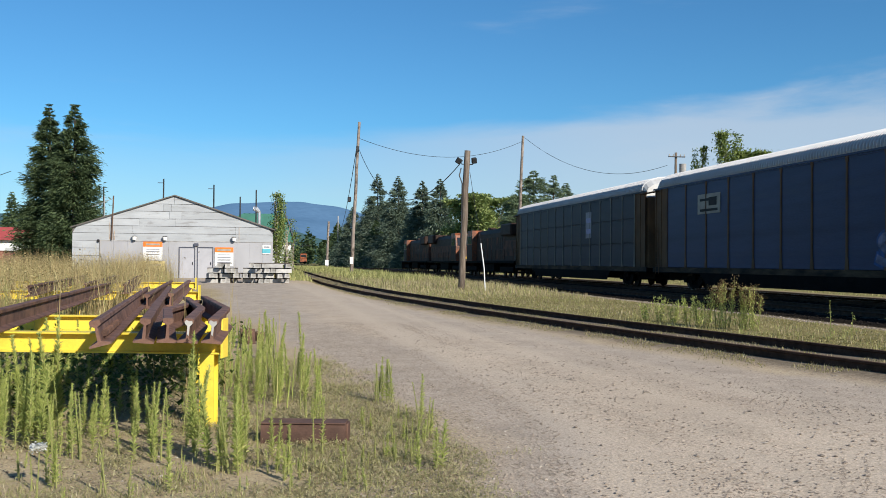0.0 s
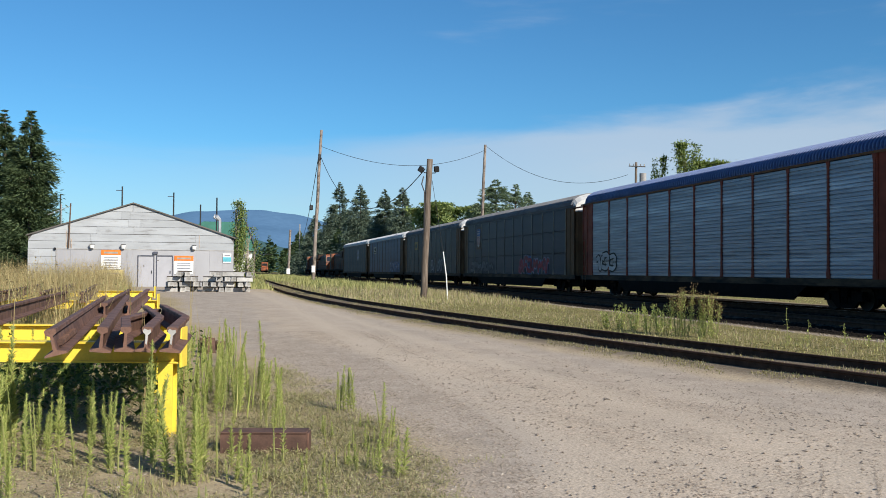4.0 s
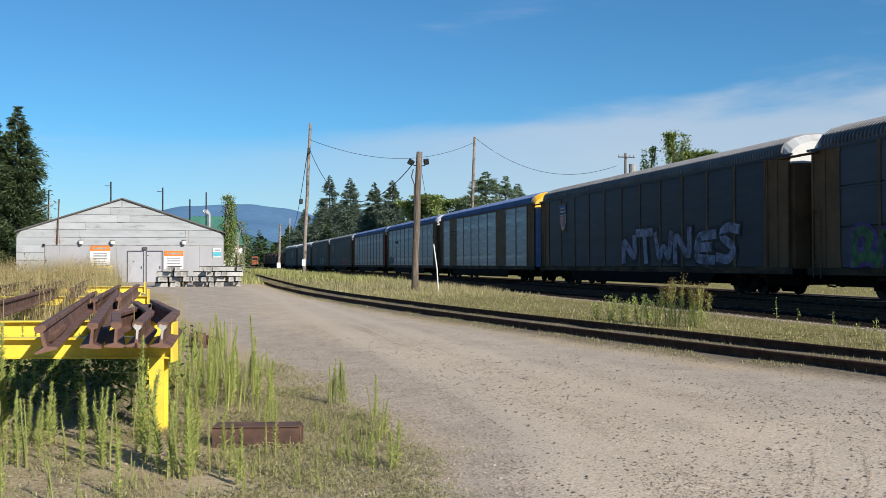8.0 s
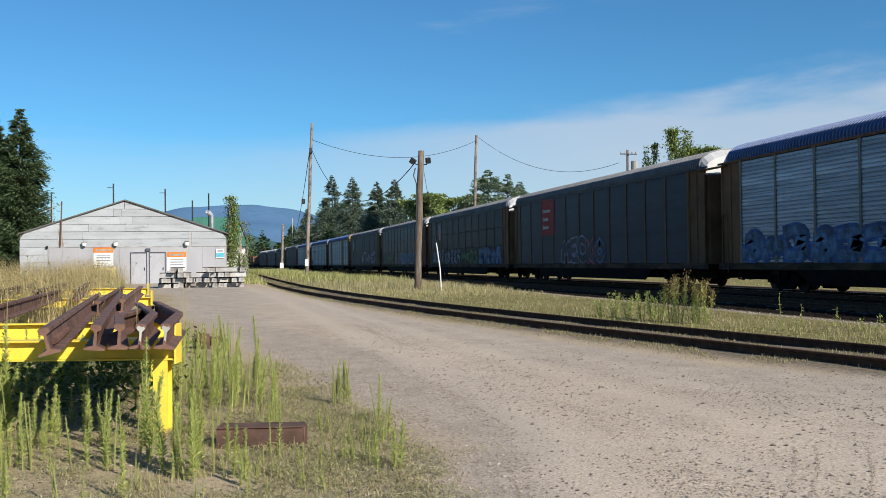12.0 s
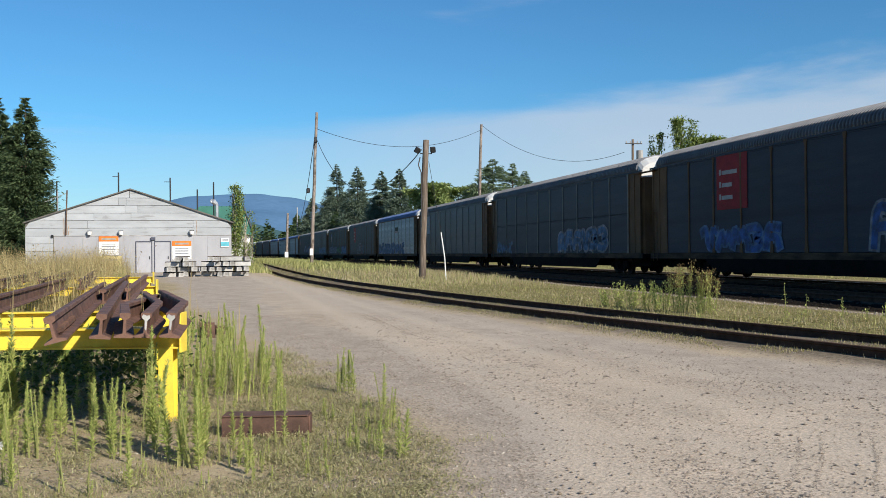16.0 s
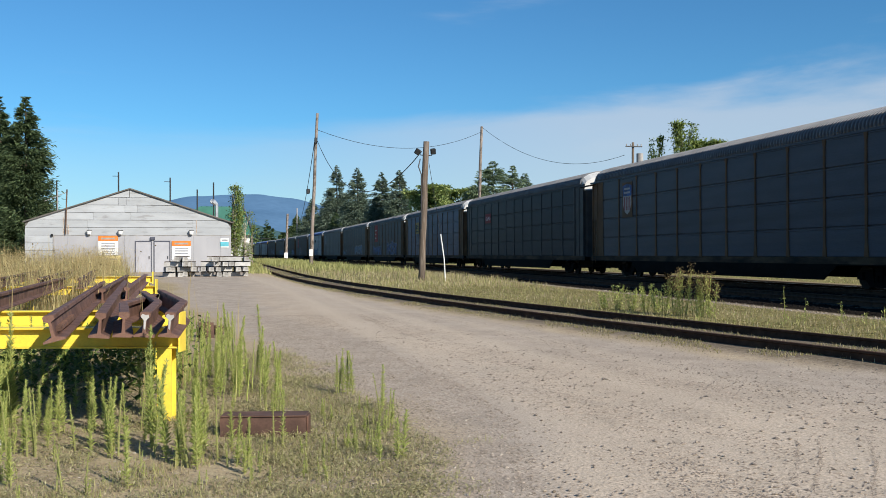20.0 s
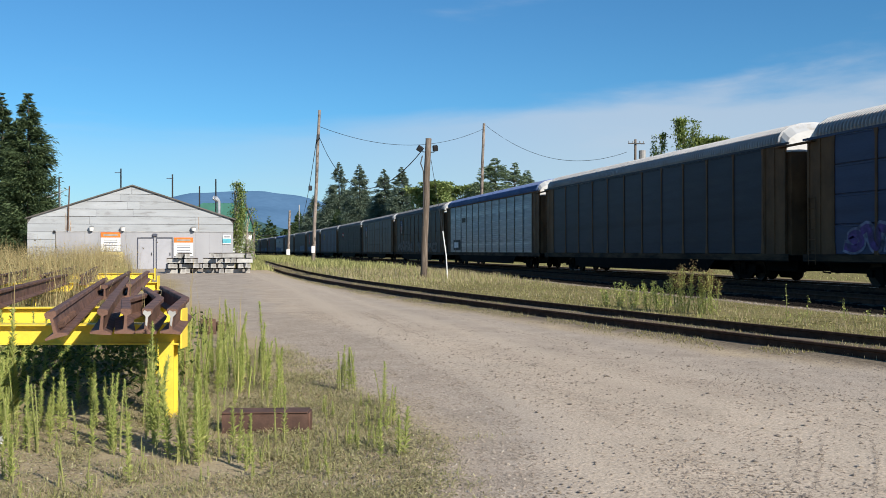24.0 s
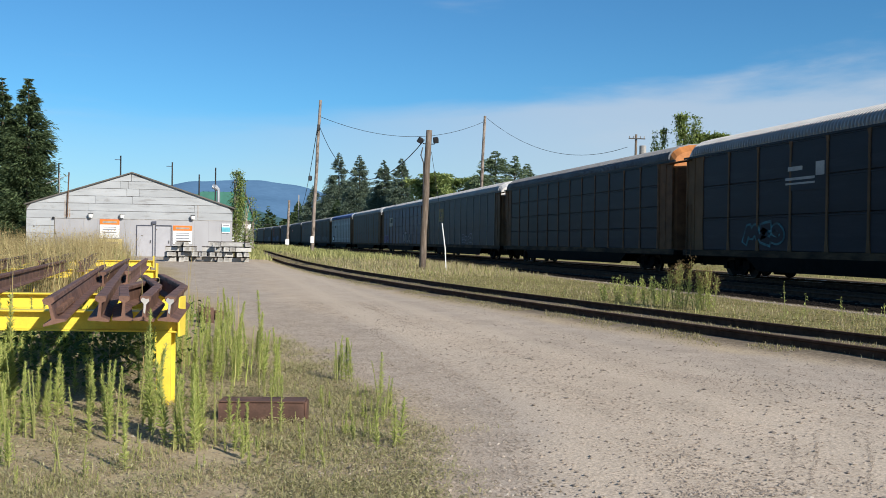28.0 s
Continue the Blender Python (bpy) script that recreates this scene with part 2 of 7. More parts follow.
for _n, _c in (("white", (0.26, 0.265, 0.29)), ("lilac", (0.21, 0.22, 0.32)), ("blue", (0.05, 0.11, 0.30)), ("sky", (0.10, 0.18, 0.31)), ("red", (0.30, 0.03, 0.04)), ("green", (0.07, 0.16, 0.06)),
               ("black", (0.012, 0.012, 0.014)), ("purple", (0.11, 0.06, 0.22)), ("cyan", (0.06, 0.20, 0.24)), ("grey", (0.12, 0.125, 0.14)), ("pink", (0.34, 0.09, 0.14))):
    material("spray_" + _n, _c, 0.6, 0.0, 0.25, 2.5, 30, 0.1, 0.003, (0.03, 0.032, 0.04), 2.2, 0.42, 0.68, spec=0.15)

# track and ground
material("rail_side", (0.075, 0.042, 0.028), 0.85, 0.0, 0.25, 6, 60, 0.3, 0.004, spec=0.1)
material("rail_head", (0.42, 0.40, 0.38), 0.35, 0.9, 0.12, 6, 60, 0.1, 0.002)
material("tie_wood", (0.06, 0.048, 0.038), 0.95, 0.0, 0.3, 6, 60, 0.5, 0.01, rand=0.3, spec=0.05)
material("rust_steel", (0.165, 0.088, 0.062), 0.72, 0.25, 0.28, 5, 70, 0.4, 0.004, (0.09, 0.045, 0.035), 5, 0.5, 0.68, rand=0.12)
material("rust_dark", (0.12, 0.066, 0.048), 0.78, 0.2, 0.28, 5, 70, 0.4, 0.004)
material("yellow_paint", (0.80, 0.61, 0.07), 0.5, 0.0, 0.1, 4, 60, 0.15, 0.003, (0.45, 0.25, 0.04), 7, 0.63, 0.74)
# buildings and poles
material("clap_white", (0.355, 0.372, 0.388), 0.75, 0.0, 0.08, 1.2, 40, 0.25, 0.006, (0.21, 0.205, 0.20), 1.6, 0.56, 0.74, rand=0.08, stretch=(0.5, 0.5, 2))
material("metal_white", (0.345, 0.345, 0.362), 0.55, 0.05, 0.06, 1.0, 40, 0.1, 0.004, (0.27, 0.24, 0.21), 1.2, 0.60, 0.8, stretch=(1, 1, 0.3))
material("door_white", (0.36, 0.36, 0.385), 0.6, 0.0, 0.06, 2, 40, 0.1, 0.003)
material("roof_felt", (0.12, 0.11, 0.10), 0.9, 0.0, 0.2, 1.5, 40, 0.3, 0.006)
material("trim_grey", (0.33, 0.32, 0.31), 0.8, 0.0, 0.2, 3, 50, 0.2, 0.004)
material("frame_dark", (0.055, 0.06, 0.085), 0.6, 0.0, 0.15, 3, 50, 0.1, 0.003)
material("rust_pipe", (0.12, 0.07, 0.045), 0.8, 0.1, 0.25, 5, 60, 0.2, 0.003)
material("green_roof", (0.035, 0.16, 0.12), 0.5, 0.1, 0.12, 1, 30, 0.1, 0.004)
material("red_roof", (0.42, 0.07, 0.06), 0.7, 0.0, 0.12, 1, 30, 0.1, 0.004)
material("wall_white", (0.74, 0.74, 0.72), 0.8, 0.0, 0.07, 1, 30, 0.1, 0.004)
material("rust_stain", (0.34, 0.24, 0.17), 0.85, 0.0, 0.25, 2, 40, 0.1, 0.003, (0.45, 0.42, 0.38), 3.0, 0.45, 0.6)
material("wall_brick", (0.26, 0.10, 0.075), 0.85, 0.0, 0.2, 3, 40, 0.2, 0.006)
material("pole_wood", (0.125, 0.095, 0.072), 0.9, 0.0, 0.3, 2, 60, 0.4, 0.006, (0.24, 0.20, 0.165), 3, 0.5, 0.7, stretch=(4, 4, 0.4))
material("pole_pale", (0.26, 0.215, 0.182), 0.9, 0.0, 0.22, 2, 60, 0.4, 0.006, (0.09, 0.07, 0.055), 3, 0.48, 0.62, stretch=(1.5, 1.5, 0.7))
material("black_metal", (0.02, 0.02, 0.022), 0.5, 0.3, 0.2, 4, 40, 0.1, 0.002)
material("galvanised", (0.55, 0.56, 0.57), 0.4, 0.7, 0.1, 4, 40, 0.1, 0.002)
material("wire_black", (0.015, 0.015, 0.017), 0.6, 0.0, 0.1, 4, 40, 0)
material("concrete", (0.36, 0.352, 0.335), 0.9, 0.0, 0.16, 3, 60, 0.4, 0.006, (0.2, 0.185, 0.165), 4, 0.52, 0.72, rand=0.2)
material("bark", (0.10, 0.075, 0.055), 0.95, 0.0, 0.3, 5, 40, 0.6, 0.02, stretch=(3, 3, 0.6))
material("birch_bark", (0.36, 0.32, 0.27), 0.9, 0.0, 0.3, 5, 40, 0.4, 0.01, stretch=(1, 1, 3))
leaf_material("pebble", (0.23, 0.192, 0.156), (0.37, 0.31, 0.25), 0.9, 0.0, light=(0.50, 0.44, 0.37))
leaf_material("clod", (0.17, 0.135, 0.095), (0.33, 0.275, 0.2), 0.95, 0.0, light=(0.44, 0.39, 0.32))
# dark ballast taken near black: the train's shade is put into its colour
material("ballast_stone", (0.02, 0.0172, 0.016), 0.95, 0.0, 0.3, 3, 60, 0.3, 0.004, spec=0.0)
leaf_material("needle_dark", (0.05, 0.082, 0.038), (0.12, 0.175, 0.075), light=(0.19, 0.25, 0.10))
leaf_material("needle_pine", (0.10, 0.15, 0.085), (0.20, 0.265, 0.155), light=(0.28, 0.34, 0.20))
leaf_material("needle_olive", (0.04, 0.066, 0.032), (0.105, 0.15, 0.065), light=(0.17, 0.22, 0.10), through=0.3)
leaf_material("needle_blue", (0.08, 0.115, 0.085), (0.17, 0.225, 0.16), light=(0.27, 0.33, 0.22))
leaf_material("leaf_green", (0.18, 0.24, 0.08), (0.37, 0.44, 0.16), light=(0.50, 0.55, 0.24), through=0.42)
leaf_material("leaf_birch", (0.13, 0.19, 0.05), (0.27, 0.33, 0.10))
leaf_material("cover_olive", (0.14, 0.14, 0.06), (0.27, 0.25, 0.115), light=(0.37, 0.34, 0.19))
leaf_material("weed_green", (0.29, 0.36, 0.10), (0.53, 0.57, 0.18), light=(0.68, 0.65, 0.28), through=0.38)
leaf_material("grass_green", (0.24, 0.265, 0.09), (0.42, 0.41, 0.165), light=(0.54, 0.49, 0.24))
leaf_material("grass_dry", (0.29, 0.235, 0.135), (0.49, 0.41, 0.245), light=(0.60, 0.53, 0.35))
# leaves below the rack, coloured dark to deepen the shade there
leaf_material("shaded_leaf", (0.05, 0.09, 0.025), (0.14, 0.20, 0.05))
leaf_material("brush_tan", (0.32, 0.245, 0.115), (0.50, 0.40, 0.19), light=(0.58, 0.50, 0.25))
leaf_material("sprig", (0.23, 0.215, 0.11), (0.42, 0.385, 0.205), light=(0.52, 0.48, 0.28))
leaf_material("verge_moss", (0.17, 0.155, 0.06), (0.34, 0.31, 0.12), light=(0.44, 0.40, 0.19))
leaf_material("seed_brown", (0.17, 0.115, 0.05), (0.34, 0.24, 0.11), light=(0.44, 0.34, 0.18))
leaf_material("petal_white", (0.7, 0.7, 0.66), (0.85, 0.85, 0.8))

# ---- building helpers ----
CACHE = {}


def mesh_of(bm, mat, smooth=False):
    me = bpy.data.meshes.new("mesh")
    bm.normal_update()
    bm.to_mesh(me)
    bm.free()
    if isinstance(mat, str):
        me.materials.append(MATS[mat])
    else:
        for m in mat:
            me.materials.append(MATS[m])
    if smooth:
        for p in me.polygons:
            p.use_smooth = True
    return me


def part(name, bm, mat, parent, label="", smooth=False, m=None):
    """One mesh object under a thing or a part; bm is a bmesh or a ready mesh."""
    me = bm if isinstance(bm, bpy.types.Mesh) else mesh_of(bm, mat, smooth)
    ob = new(name, me)
    ob.parent = parent
    if m is not None:
        ob.matrix_basis = m
    if label:
        ob["label"] = label
    return ob


def empty(name, m=None):
    ob = new(name)
    ob.empty_display_size = 0.3
    if m is not None:
        ob.matrix_basis = m
    return ob


def box(bm, x0, x1, y0, y1, z0, z1, bevel=0.0, mi=0):
    vs = [bm.verts.new((x, y, z)) for z in (z0, z1) for x, y in ((x0, y0), (x1, y0), (x1, y1), (x0, y1))]
    fs = [bm.faces.new([vs[i] for i in q]) for q in ((3, 2, 1, 0), (4, 5, 6, 7), (0, 1, 5, 4), (1, 2, 6, 5), (2, 3, 7, 6), (3, 0, 4, 7))]
    for f in fs:
        f.material_index = mi
    if bevel:
        es = list({e for f in fs for e in f.edges})
        bmesh.ops.bevel(bm, geom=es, offset=bevel, segments=1, affect="EDGES")
    return vs


def boxes(*rows, bevel=0.0):
    bm = bmesh.new()
    for r in rows:
        box(bm, *r, bevel=bevel)
    return bm


def tube(bm, pts, radii, seg=8, caps=True):
    """A round bar along the points."""
    rings = []
    pts = [Vector(p) for p in pts]
    if not hasattr(radii, "__len__"):
        radii = [radii] * len(pts)
    for i, p in enumerate(pts):
        d = (pts[min(i + 1, len(pts) - 1)] - pts[max(i - 1, 0)]).normalized()
        a = d.orthogonal().normalized()
        if abs(d.z) > 0.5:
            a = Vector((1, 0, 0)) - d * d.x
            a.normalize()
        c = d.cross(a)
        rings.append([bm.verts.new(p + (a * math.cos(t) + c * math.sin(t)) * radii[i]) for t in (2 * math.pi * k / seg for k in range(seg))])
    for r0, r1 in zip(rings, rings[1:]):
        for k in range(seg):
            bm.faces.new((r0[k], r0[(k + 1) % seg], r1[(k + 1) % seg], r1[k]))
    if caps:
        bm.faces.new(rings[0][::-1])
        bm.faces.new(rings[-1])
    return bm


def prism(bm, outline, axis, a, b, mi=0):
    """A flat outline (list of 2D points) drawn along an axis (0 x, 1 y, 2 z) from a to b."""
    def put(p, q):
        v = list(p)
        v.insert(axis, q)
        return bm.verts.new(v)
    r0, r1 = [put(p, a) for p in outline], [put(p, b) for p in outline]
    n = len(outline)
    fs = [bm.faces.new(r0), bm.faces.new(r1[::-1])]
    for k in range(n):
        fs.append(bm.faces.new((r0[k], r1[k], r1[(k + 1) % n], r0[(k + 1) % n])))
    for f in fs:
        f.material_index = mi
    bmesh.ops.recalc_face_normals(bm, faces=fs)
    return bm


def cached(key, make, mat, smooth=False):
    if key not in CACHE:
        CACHE[key] = mesh_of(make(), mat, smooth)
    return CACHE[key]


def raw_mesh(verts, faces, mat, smooth=False):
    """A mesh straight from numpy arrays."""
    me = bpy.data.meshes.new("mesh")
    me.from_pydata(verts.tolist(), [], faces.tolist())
    me.materials.append(MATS[mat])
    if smooth:
        for p in me.polygons:
            p.use_smooth = True
    return me


def step(v, lo, hi):
    t = np.clip((v - lo) / (hi - lo), 0, 1)
    return t * t * (3 - 2 * t)


def value_noise(x, y, scale, seed=0):
    """Smooth 2D noise, 0 to 1, for numpy arrays."""
    x, y = np.asarray(x) / scale, np.asarray(y) / scale
    xi, yi = np.floor(x), np.floor(y)
    fx, fy = x - xi, y - yi
    fx, fy = fx * fx * (3 - 2 * fx), fy * fy * (3 - 2 * fy)

    def h(a, b):
        v = np.sin(a * 127.1 + b * 311.7 + seed * 74.7) * 43758.5453
        return v - np.floor(v)
    return (h(xi, yi) * (1 - fx) + h(xi + 1, yi) * fx) * (1 - fy) + (h(xi, yi + 1) * (1 - fx) + h(xi + 1, yi + 1) * fx) * fy


# ---- the plan ----
TRACK_X, RAIL_Z, GAUGE = 22.2, 0.20, 1.435   # centre of the train's track, height of its rail heads
SIDE_Z = 0.20                                 # rail heads of the siding


def main_x(s):
    """Centre of the main track at the distance s along it: straight, then a wide curve."""
    return TRACK_X - 1.1e-4 * np.maximum(0, np.asarray(s, float) - 100) ** 2


_SY = np.array([-60, -40, -20, 0, 6, 10, 14, 18, 24, 30, 38, 45, 57, 80, 140, 300], float)
_SX = np.array([15.2, 14.2, 12.6, 10.2, 9.1, 8.35, 7.6, 6.9, 5.98, 5.25, 4.45, 3.95, 3.45, 3.3, 3.2, 3.0], float)


def side_x(y):
    """Near rail of the siding."""
    y = np.asarray(y, float)
    return sum(np.interp(y + d, _SY, _SX) for d in (-3, -1.5, 0, 1.5, 3)) / 5


def ground_z(x, y):
    x, y = np.asarray(x, float), np.asarray(y, float)
    base = 0.27 * step(y, 22, 66) * (1 - 0.7 * step(x, 2.5, 9))
    bed = step(x, main_x(y) - 8.0, main_x(y) - 6.9) * (1 - step(x, main_x(y) + 2.6, main_x(y) + 5.0))
    z = base * (1 - bed) + 0.02 * bed
    side = step(x, side_x(y) - 1.0, side_x(y) - 0.2) * (1 - step(x, side_x(y) + 1.6, side_x(y) + 2.4))
    z = z * (1 - side) + side * 0.06
    return z

# ---- ground: one sheet, fine near the camera, reaching the horizon ----
def spaced(lo, hi, core_lo, core_hi, fine, grow=1.16):
    a = list(np.arange(core_lo, core_hi + 1e-6, fine))
    d, v = fine, core_hi
    while v < hi:
        d *= grow
        v += d
        a.append(v)
    d, v = fine, core_lo
    while v > lo:
        d *= grow
        v -= d
        a.insert(0, v)
    return np.array(a)


def road_mask(x, y):
    """1 on the driven gravel, 0 on the weedy ground."""
    wob = (value_noise(x, y, 2.5, 3) - 0.5) * 0.9 + (value_noise(x, y, 0.7, 5) - 0.5) * 0.5
    left = np.interp(y, [-40, 0, 5.8, 7.5, 10, 14, 19, 25, 40, 52, 58, 64, 70, 200], [1.2, 1.2, 1.3, 1.75, 1.7, 0.9, -0.2, -0.9, -2.0, -3.2, -6.0, -18, -18, -18])
    right = side_x(y) - 0.75
    right = np.where(y > 48, right - step(y, 48, 60) * 1.2, right)
    m = step(x + wob, left - 0.3, left + 0.5) * (1 - step(x + wob * 0.6, right - 0.5, right + 0.2))
    return m * (1 - step(y, 63, 69))


def grass_mask(x, y):
    """Dense grass between siding and main line, beyond the tracks, and far off."""
    strip = step(x, side_x(y) + 1.2, side_x(y) + 2.2) * (1 - step(x, main_x(y) - 8.3, main_x(y) - 7.8))
    beyond = step(x, main_x(y) + 5.0, main_x(y) + 6.2)
    left = 1 - step(x, -1.0, 2.2)
    far = step(y, 60, 75) * (1 - step(x, main_x(y) - 8.3, main_x(y) - 7.8))
    return np.clip(np.maximum(np.maximum(strip, beyond), np.maximum(left * 0.35, far)), 0, 1) * (1 - road_mask(x, y))


def bump_z(x, y):
    """Small unevenness of the ground near the yard."""
    near = np.exp(-((x - 4) ** 2 + (y - 12) ** 2) / 2500)
    return ((value_noise(x, y, 1.6, 1) - 0.5) * 0.03 + (value_noise(x, y, 0.55, 2) - 0.5) * 0.008) * near


def lane_line(y):
    """The left wheel lane, which curves in from the near right and runs on towards the barn."""
    return np.interp(y, [0, 5, 6.5, 8, 10.5, 14, 18, 26, 36, 50], [1.4, 2.2, 2.57, 2.9, 2.95, 2.85, 2.75, 2.6, 2.4, 1.6])


def build_ground():
    xs = spaced(-4200, 4200, -9, 26, 0.22)
    ys = spaced(-4200, 4600, 3.5, 36, 0.22)
    X, Y = np.meshgrid(xs, ys)
    road, grass = road_mask(X, Y), grass_mask(X, Y)
    # wheel ruts that sweep from the lower right towards the barn
    rut = np.zeros_like(X)
    for off, wide in ((0.0, 0.34), (1.55, 0.26), (0.8, 0.16), (2.7, 0.24)):
        line = lane_line(Y) + off * np.interp(Y, [0, 6, 10, 40], [1.7, 1.3, 1, 0.6])
        rut += np.exp(-((X - line) / wide) ** 2) * (1.0 if off in (0.0, 1.55) else 0.6)
    rut = np.clip(rut, 0, 1)
    rut *= road * (Y < 60)
    # the pale driven lane inside the grey gravel
    edge = np.interp(Y, [0, 5.4, 9, 11.8, 13.4, 17, 20.7, 30], [1.2, 2.0, 2.95, 3.3, 2.9, 2.1, 1.5, 0.8]) + (value_noise(X, Y, 1.2, 8) - 0.5) * 0.7
    lane = step(X, edge - 0.25, edge + 0.35) * road * (1 - 0.8 * step(X, side_x(Y) - 4.5, side_x(Y) - 1.5))
    Z = ground_z(X, Y) + bump_z(X, Y) - 0.006 * rut
    n, mrows = len(xs), len(ys)
    verts = np.stack([X, Y, Z], -1).reshape(-1, 3)
    i = np.arange(n * mrows).reshape(mrows, n)
    faces = np.stack([i[:-1, :-1], i[:-1, 1:], i[1:, 1:], i[1:, :-1]], -1).reshape(-1, 4)
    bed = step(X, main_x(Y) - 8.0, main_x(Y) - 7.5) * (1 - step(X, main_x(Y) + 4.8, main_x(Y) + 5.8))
    side = step(X, side_x(Y) - 0.9, side_x(Y) - 0.3) * (1 - step(X, side_x(Y) + 1.6, side_x(Y) + 2.2))
    m = bpy.data.materials.new("ground")
    MATS["ground"] = m
    me = raw_mesh(verts, faces, "ground", True)
    for name, val in (("road", road), ("grass", grass), ("bed", bed), ("rut", rut), ("side", side), ("lane", lane)):
        at = me.attributes.new(name, "FLOAT", "POINT")
        at.data.foreach_set("value", val.reshape(-1).astype(np.float32))
    m.use_nodes = True
    N, L = m.node_tree.nodes, m.node_tree.links
    b = N["Principled BSDF"]
    b.inputs["Roughness"].default_value = 0.95
    b.inputs["Specular IOR Level"].default_value = 0.0
    tc = N.new("ShaderNodeTexCoord")

    def tex(scale, detail=5, rough=0.6):
        t = N.new("ShaderNodeTexNoise")
        t.inputs["Scale"].default_value, t.inputs["Detail"].default_value, t.inputs["Roughness"].default_value = scale, detail, rough
        L.new(tc.outputs["Object"], t.inputs["Vector"])
        return t.outputs["Fac"]

    def remap(v, lo, hi, a=0.0, c=1.0):
        t = N.new("ShaderNodeMapRange")
        L.new(v, t.inputs[0])
        for k, q in enumerate((lo, hi, a, c)):
            t.inputs[k + 1].default_value = q
        return t.outputs[0]

    def mix(f, a, c, mode="MIX"):
        t = N.new("ShaderNodeMix")
        t.data_type, t.blend_type = "RGBA", mode
        for k, q in (("Factor", f), ("A", a), ("B", c)):
            if isinstance(q, tuple):
                t.inputs[k].default_value = (*q, 1)
            elif isinstance(q, float):
                t.inputs[k].default_value = q
            else:
                L.new(q, t.inputs[k])
        return t.outputs["Result"]

    def attr(name):
        t = N.new("ShaderNodeAttribute")
        t.attribute_name = name
        return t.outputs["Fac"]

    def times(a, c):
        t = N.new("ShaderNodeMath")
        t.operation = "MULTIPLY"
        for k, q in enumerate((a, c)):
            if isinstance(q, float):
                t.inputs[k].default_value = q
            else:
                L.new(q, t.inputs[k])
        return t.outputs[0]
    n_big, n_mid, n_fine, n_grit = tex(0.25), tex(1.6), tex(14, 6, 0.7), tex(48, 4, 0.75)
    # bands of coarser gravel that follow the way the road is driven
    swirl = N.new("ShaderNodeMapping")
    swirl.inputs["Rotation"].default_value, swirl.inputs["Scale"].default_value = (0, 0, radians(16)), (1.5, 0.4, 1)
    L.new(tc.outputs["Object"], swirl.inputs["Vector"])
    band = N.new("ShaderNodeTexNoise")
    band.inputs["Scale"].default_value, band.inputs["Detail"].default_value, band.inputs["Roughness"].default_value = 0.9, 5, 0.6
    L.new(swirl.outputs[0], band.inputs["Vector"])
    n_band = band.outputs["Fac"]
    vor = N.new("ShaderNodeTexVoronoi")
    vor.inputs["Randomness"].default_value = 1.0
    vor.inputs["Scale"].default_value = 38
    L.new(tc.outputs["Object"], vor.inputs["Vector"])
    gravel = mix(remap(n_mid, 0.35, 0.65), (0.455, 0.388, 0.32), (0.355, 0.305, 0.252))
    sand = mix(remap(n_big, 0.4, 0.6), (0.53, 0.442, 0.348), (0.465, 0.382, 0.297))
    sand = mix(remap(n_mid, 0.42, 0.62, 0.0, 0.5), sand, (0.38, 0.325, 0.26))
    gravel = mix(times(attr("lane"), remap(n_mid, 0.25, 0.5, 0.6, 1.0)), gravel, sand)
    dust = mix(remap(n_fine, 0.3, 0.7), (0.57, 0.48, 0.38), (0.49, 0.41, 0.322))
    gravel = mix(times(attr("rut"), remap(n_mid, 0.3, 0.6, 0.3, 0.8)), gravel, dust)
    stone = mix(remap(vor.outputs["Color"], 0.0, 1.0), (0.34, 0.32, 0.30), (1.5, 1.45, 1.4))
    gravel = mix(times(remap(n_fine, 0.46, 0.62, 0.1, 0.8), remap(n_band, 0.40, 0.58, 0.12, 1.0)), gravel, stone, "MULTIPLY")
    dirt = mix(remap(n_mid, 0.35, 0.65), (0.345, 0.262, 0.175), (0.49, 0.388, 0.265))
    dirt = mix(remap(n_fine, 0.4, 0.7), dirt, (0.52, 0.43, 0.305))
    turf = mix(remap(n_mid, 0.35, 0.65), (0.19, 0.158, 0.08), (0.285, 0.23, 0.125))
    turf = mix(remap(n_fine, 0.35, 0.7), turf, (0.20, 0.19, 0.075))
    # bed colour also holds the shade of the train, hence almost black
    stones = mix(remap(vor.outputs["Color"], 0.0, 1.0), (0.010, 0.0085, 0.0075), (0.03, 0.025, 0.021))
    sidebed = mix(remap(n_fine, 0.4, 0.6), (0.13, 0.105, 0.08), (0.22, 0.18, 0.13))
    col = mix(attr("grass"), dirt, turf)
    col = mix(attr("side"), col, sidebed)
    col = mix(attr("road"), col, gravel)
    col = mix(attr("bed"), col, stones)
    col = mix(0.8, col, mix(remap(n_grit, 0.32, 0.68), (0.6, 0.6, 0.6), (1.35, 1.35, 1.35)), "MULTIPLY")
    L.new(col, b.inputs["Base Color"])
    bn = N.new("ShaderNodeBump")
    bn.inputs["Strength"].default_value, bn.inputs["Distance"].default_value = 0.45, 0.02
    hsum = N.new("ShaderNodeMath")
    hsum.operation = "ADD"
    L.new(n_fine, hsum.inputs[0])
    L.new(times(vor.outputs["Distance"], 0.35), hsum.inputs[1])
    L.new(hsum.outputs[0], bn.inputs["Height"])
    L.new(bn.outputs[0], b.inputs["Normal"])
    tagged(new("ground", me), "dusty gravel yard with wheel ruts, weedy soil and dry grass", "ground", kind="structure")


build_ground()

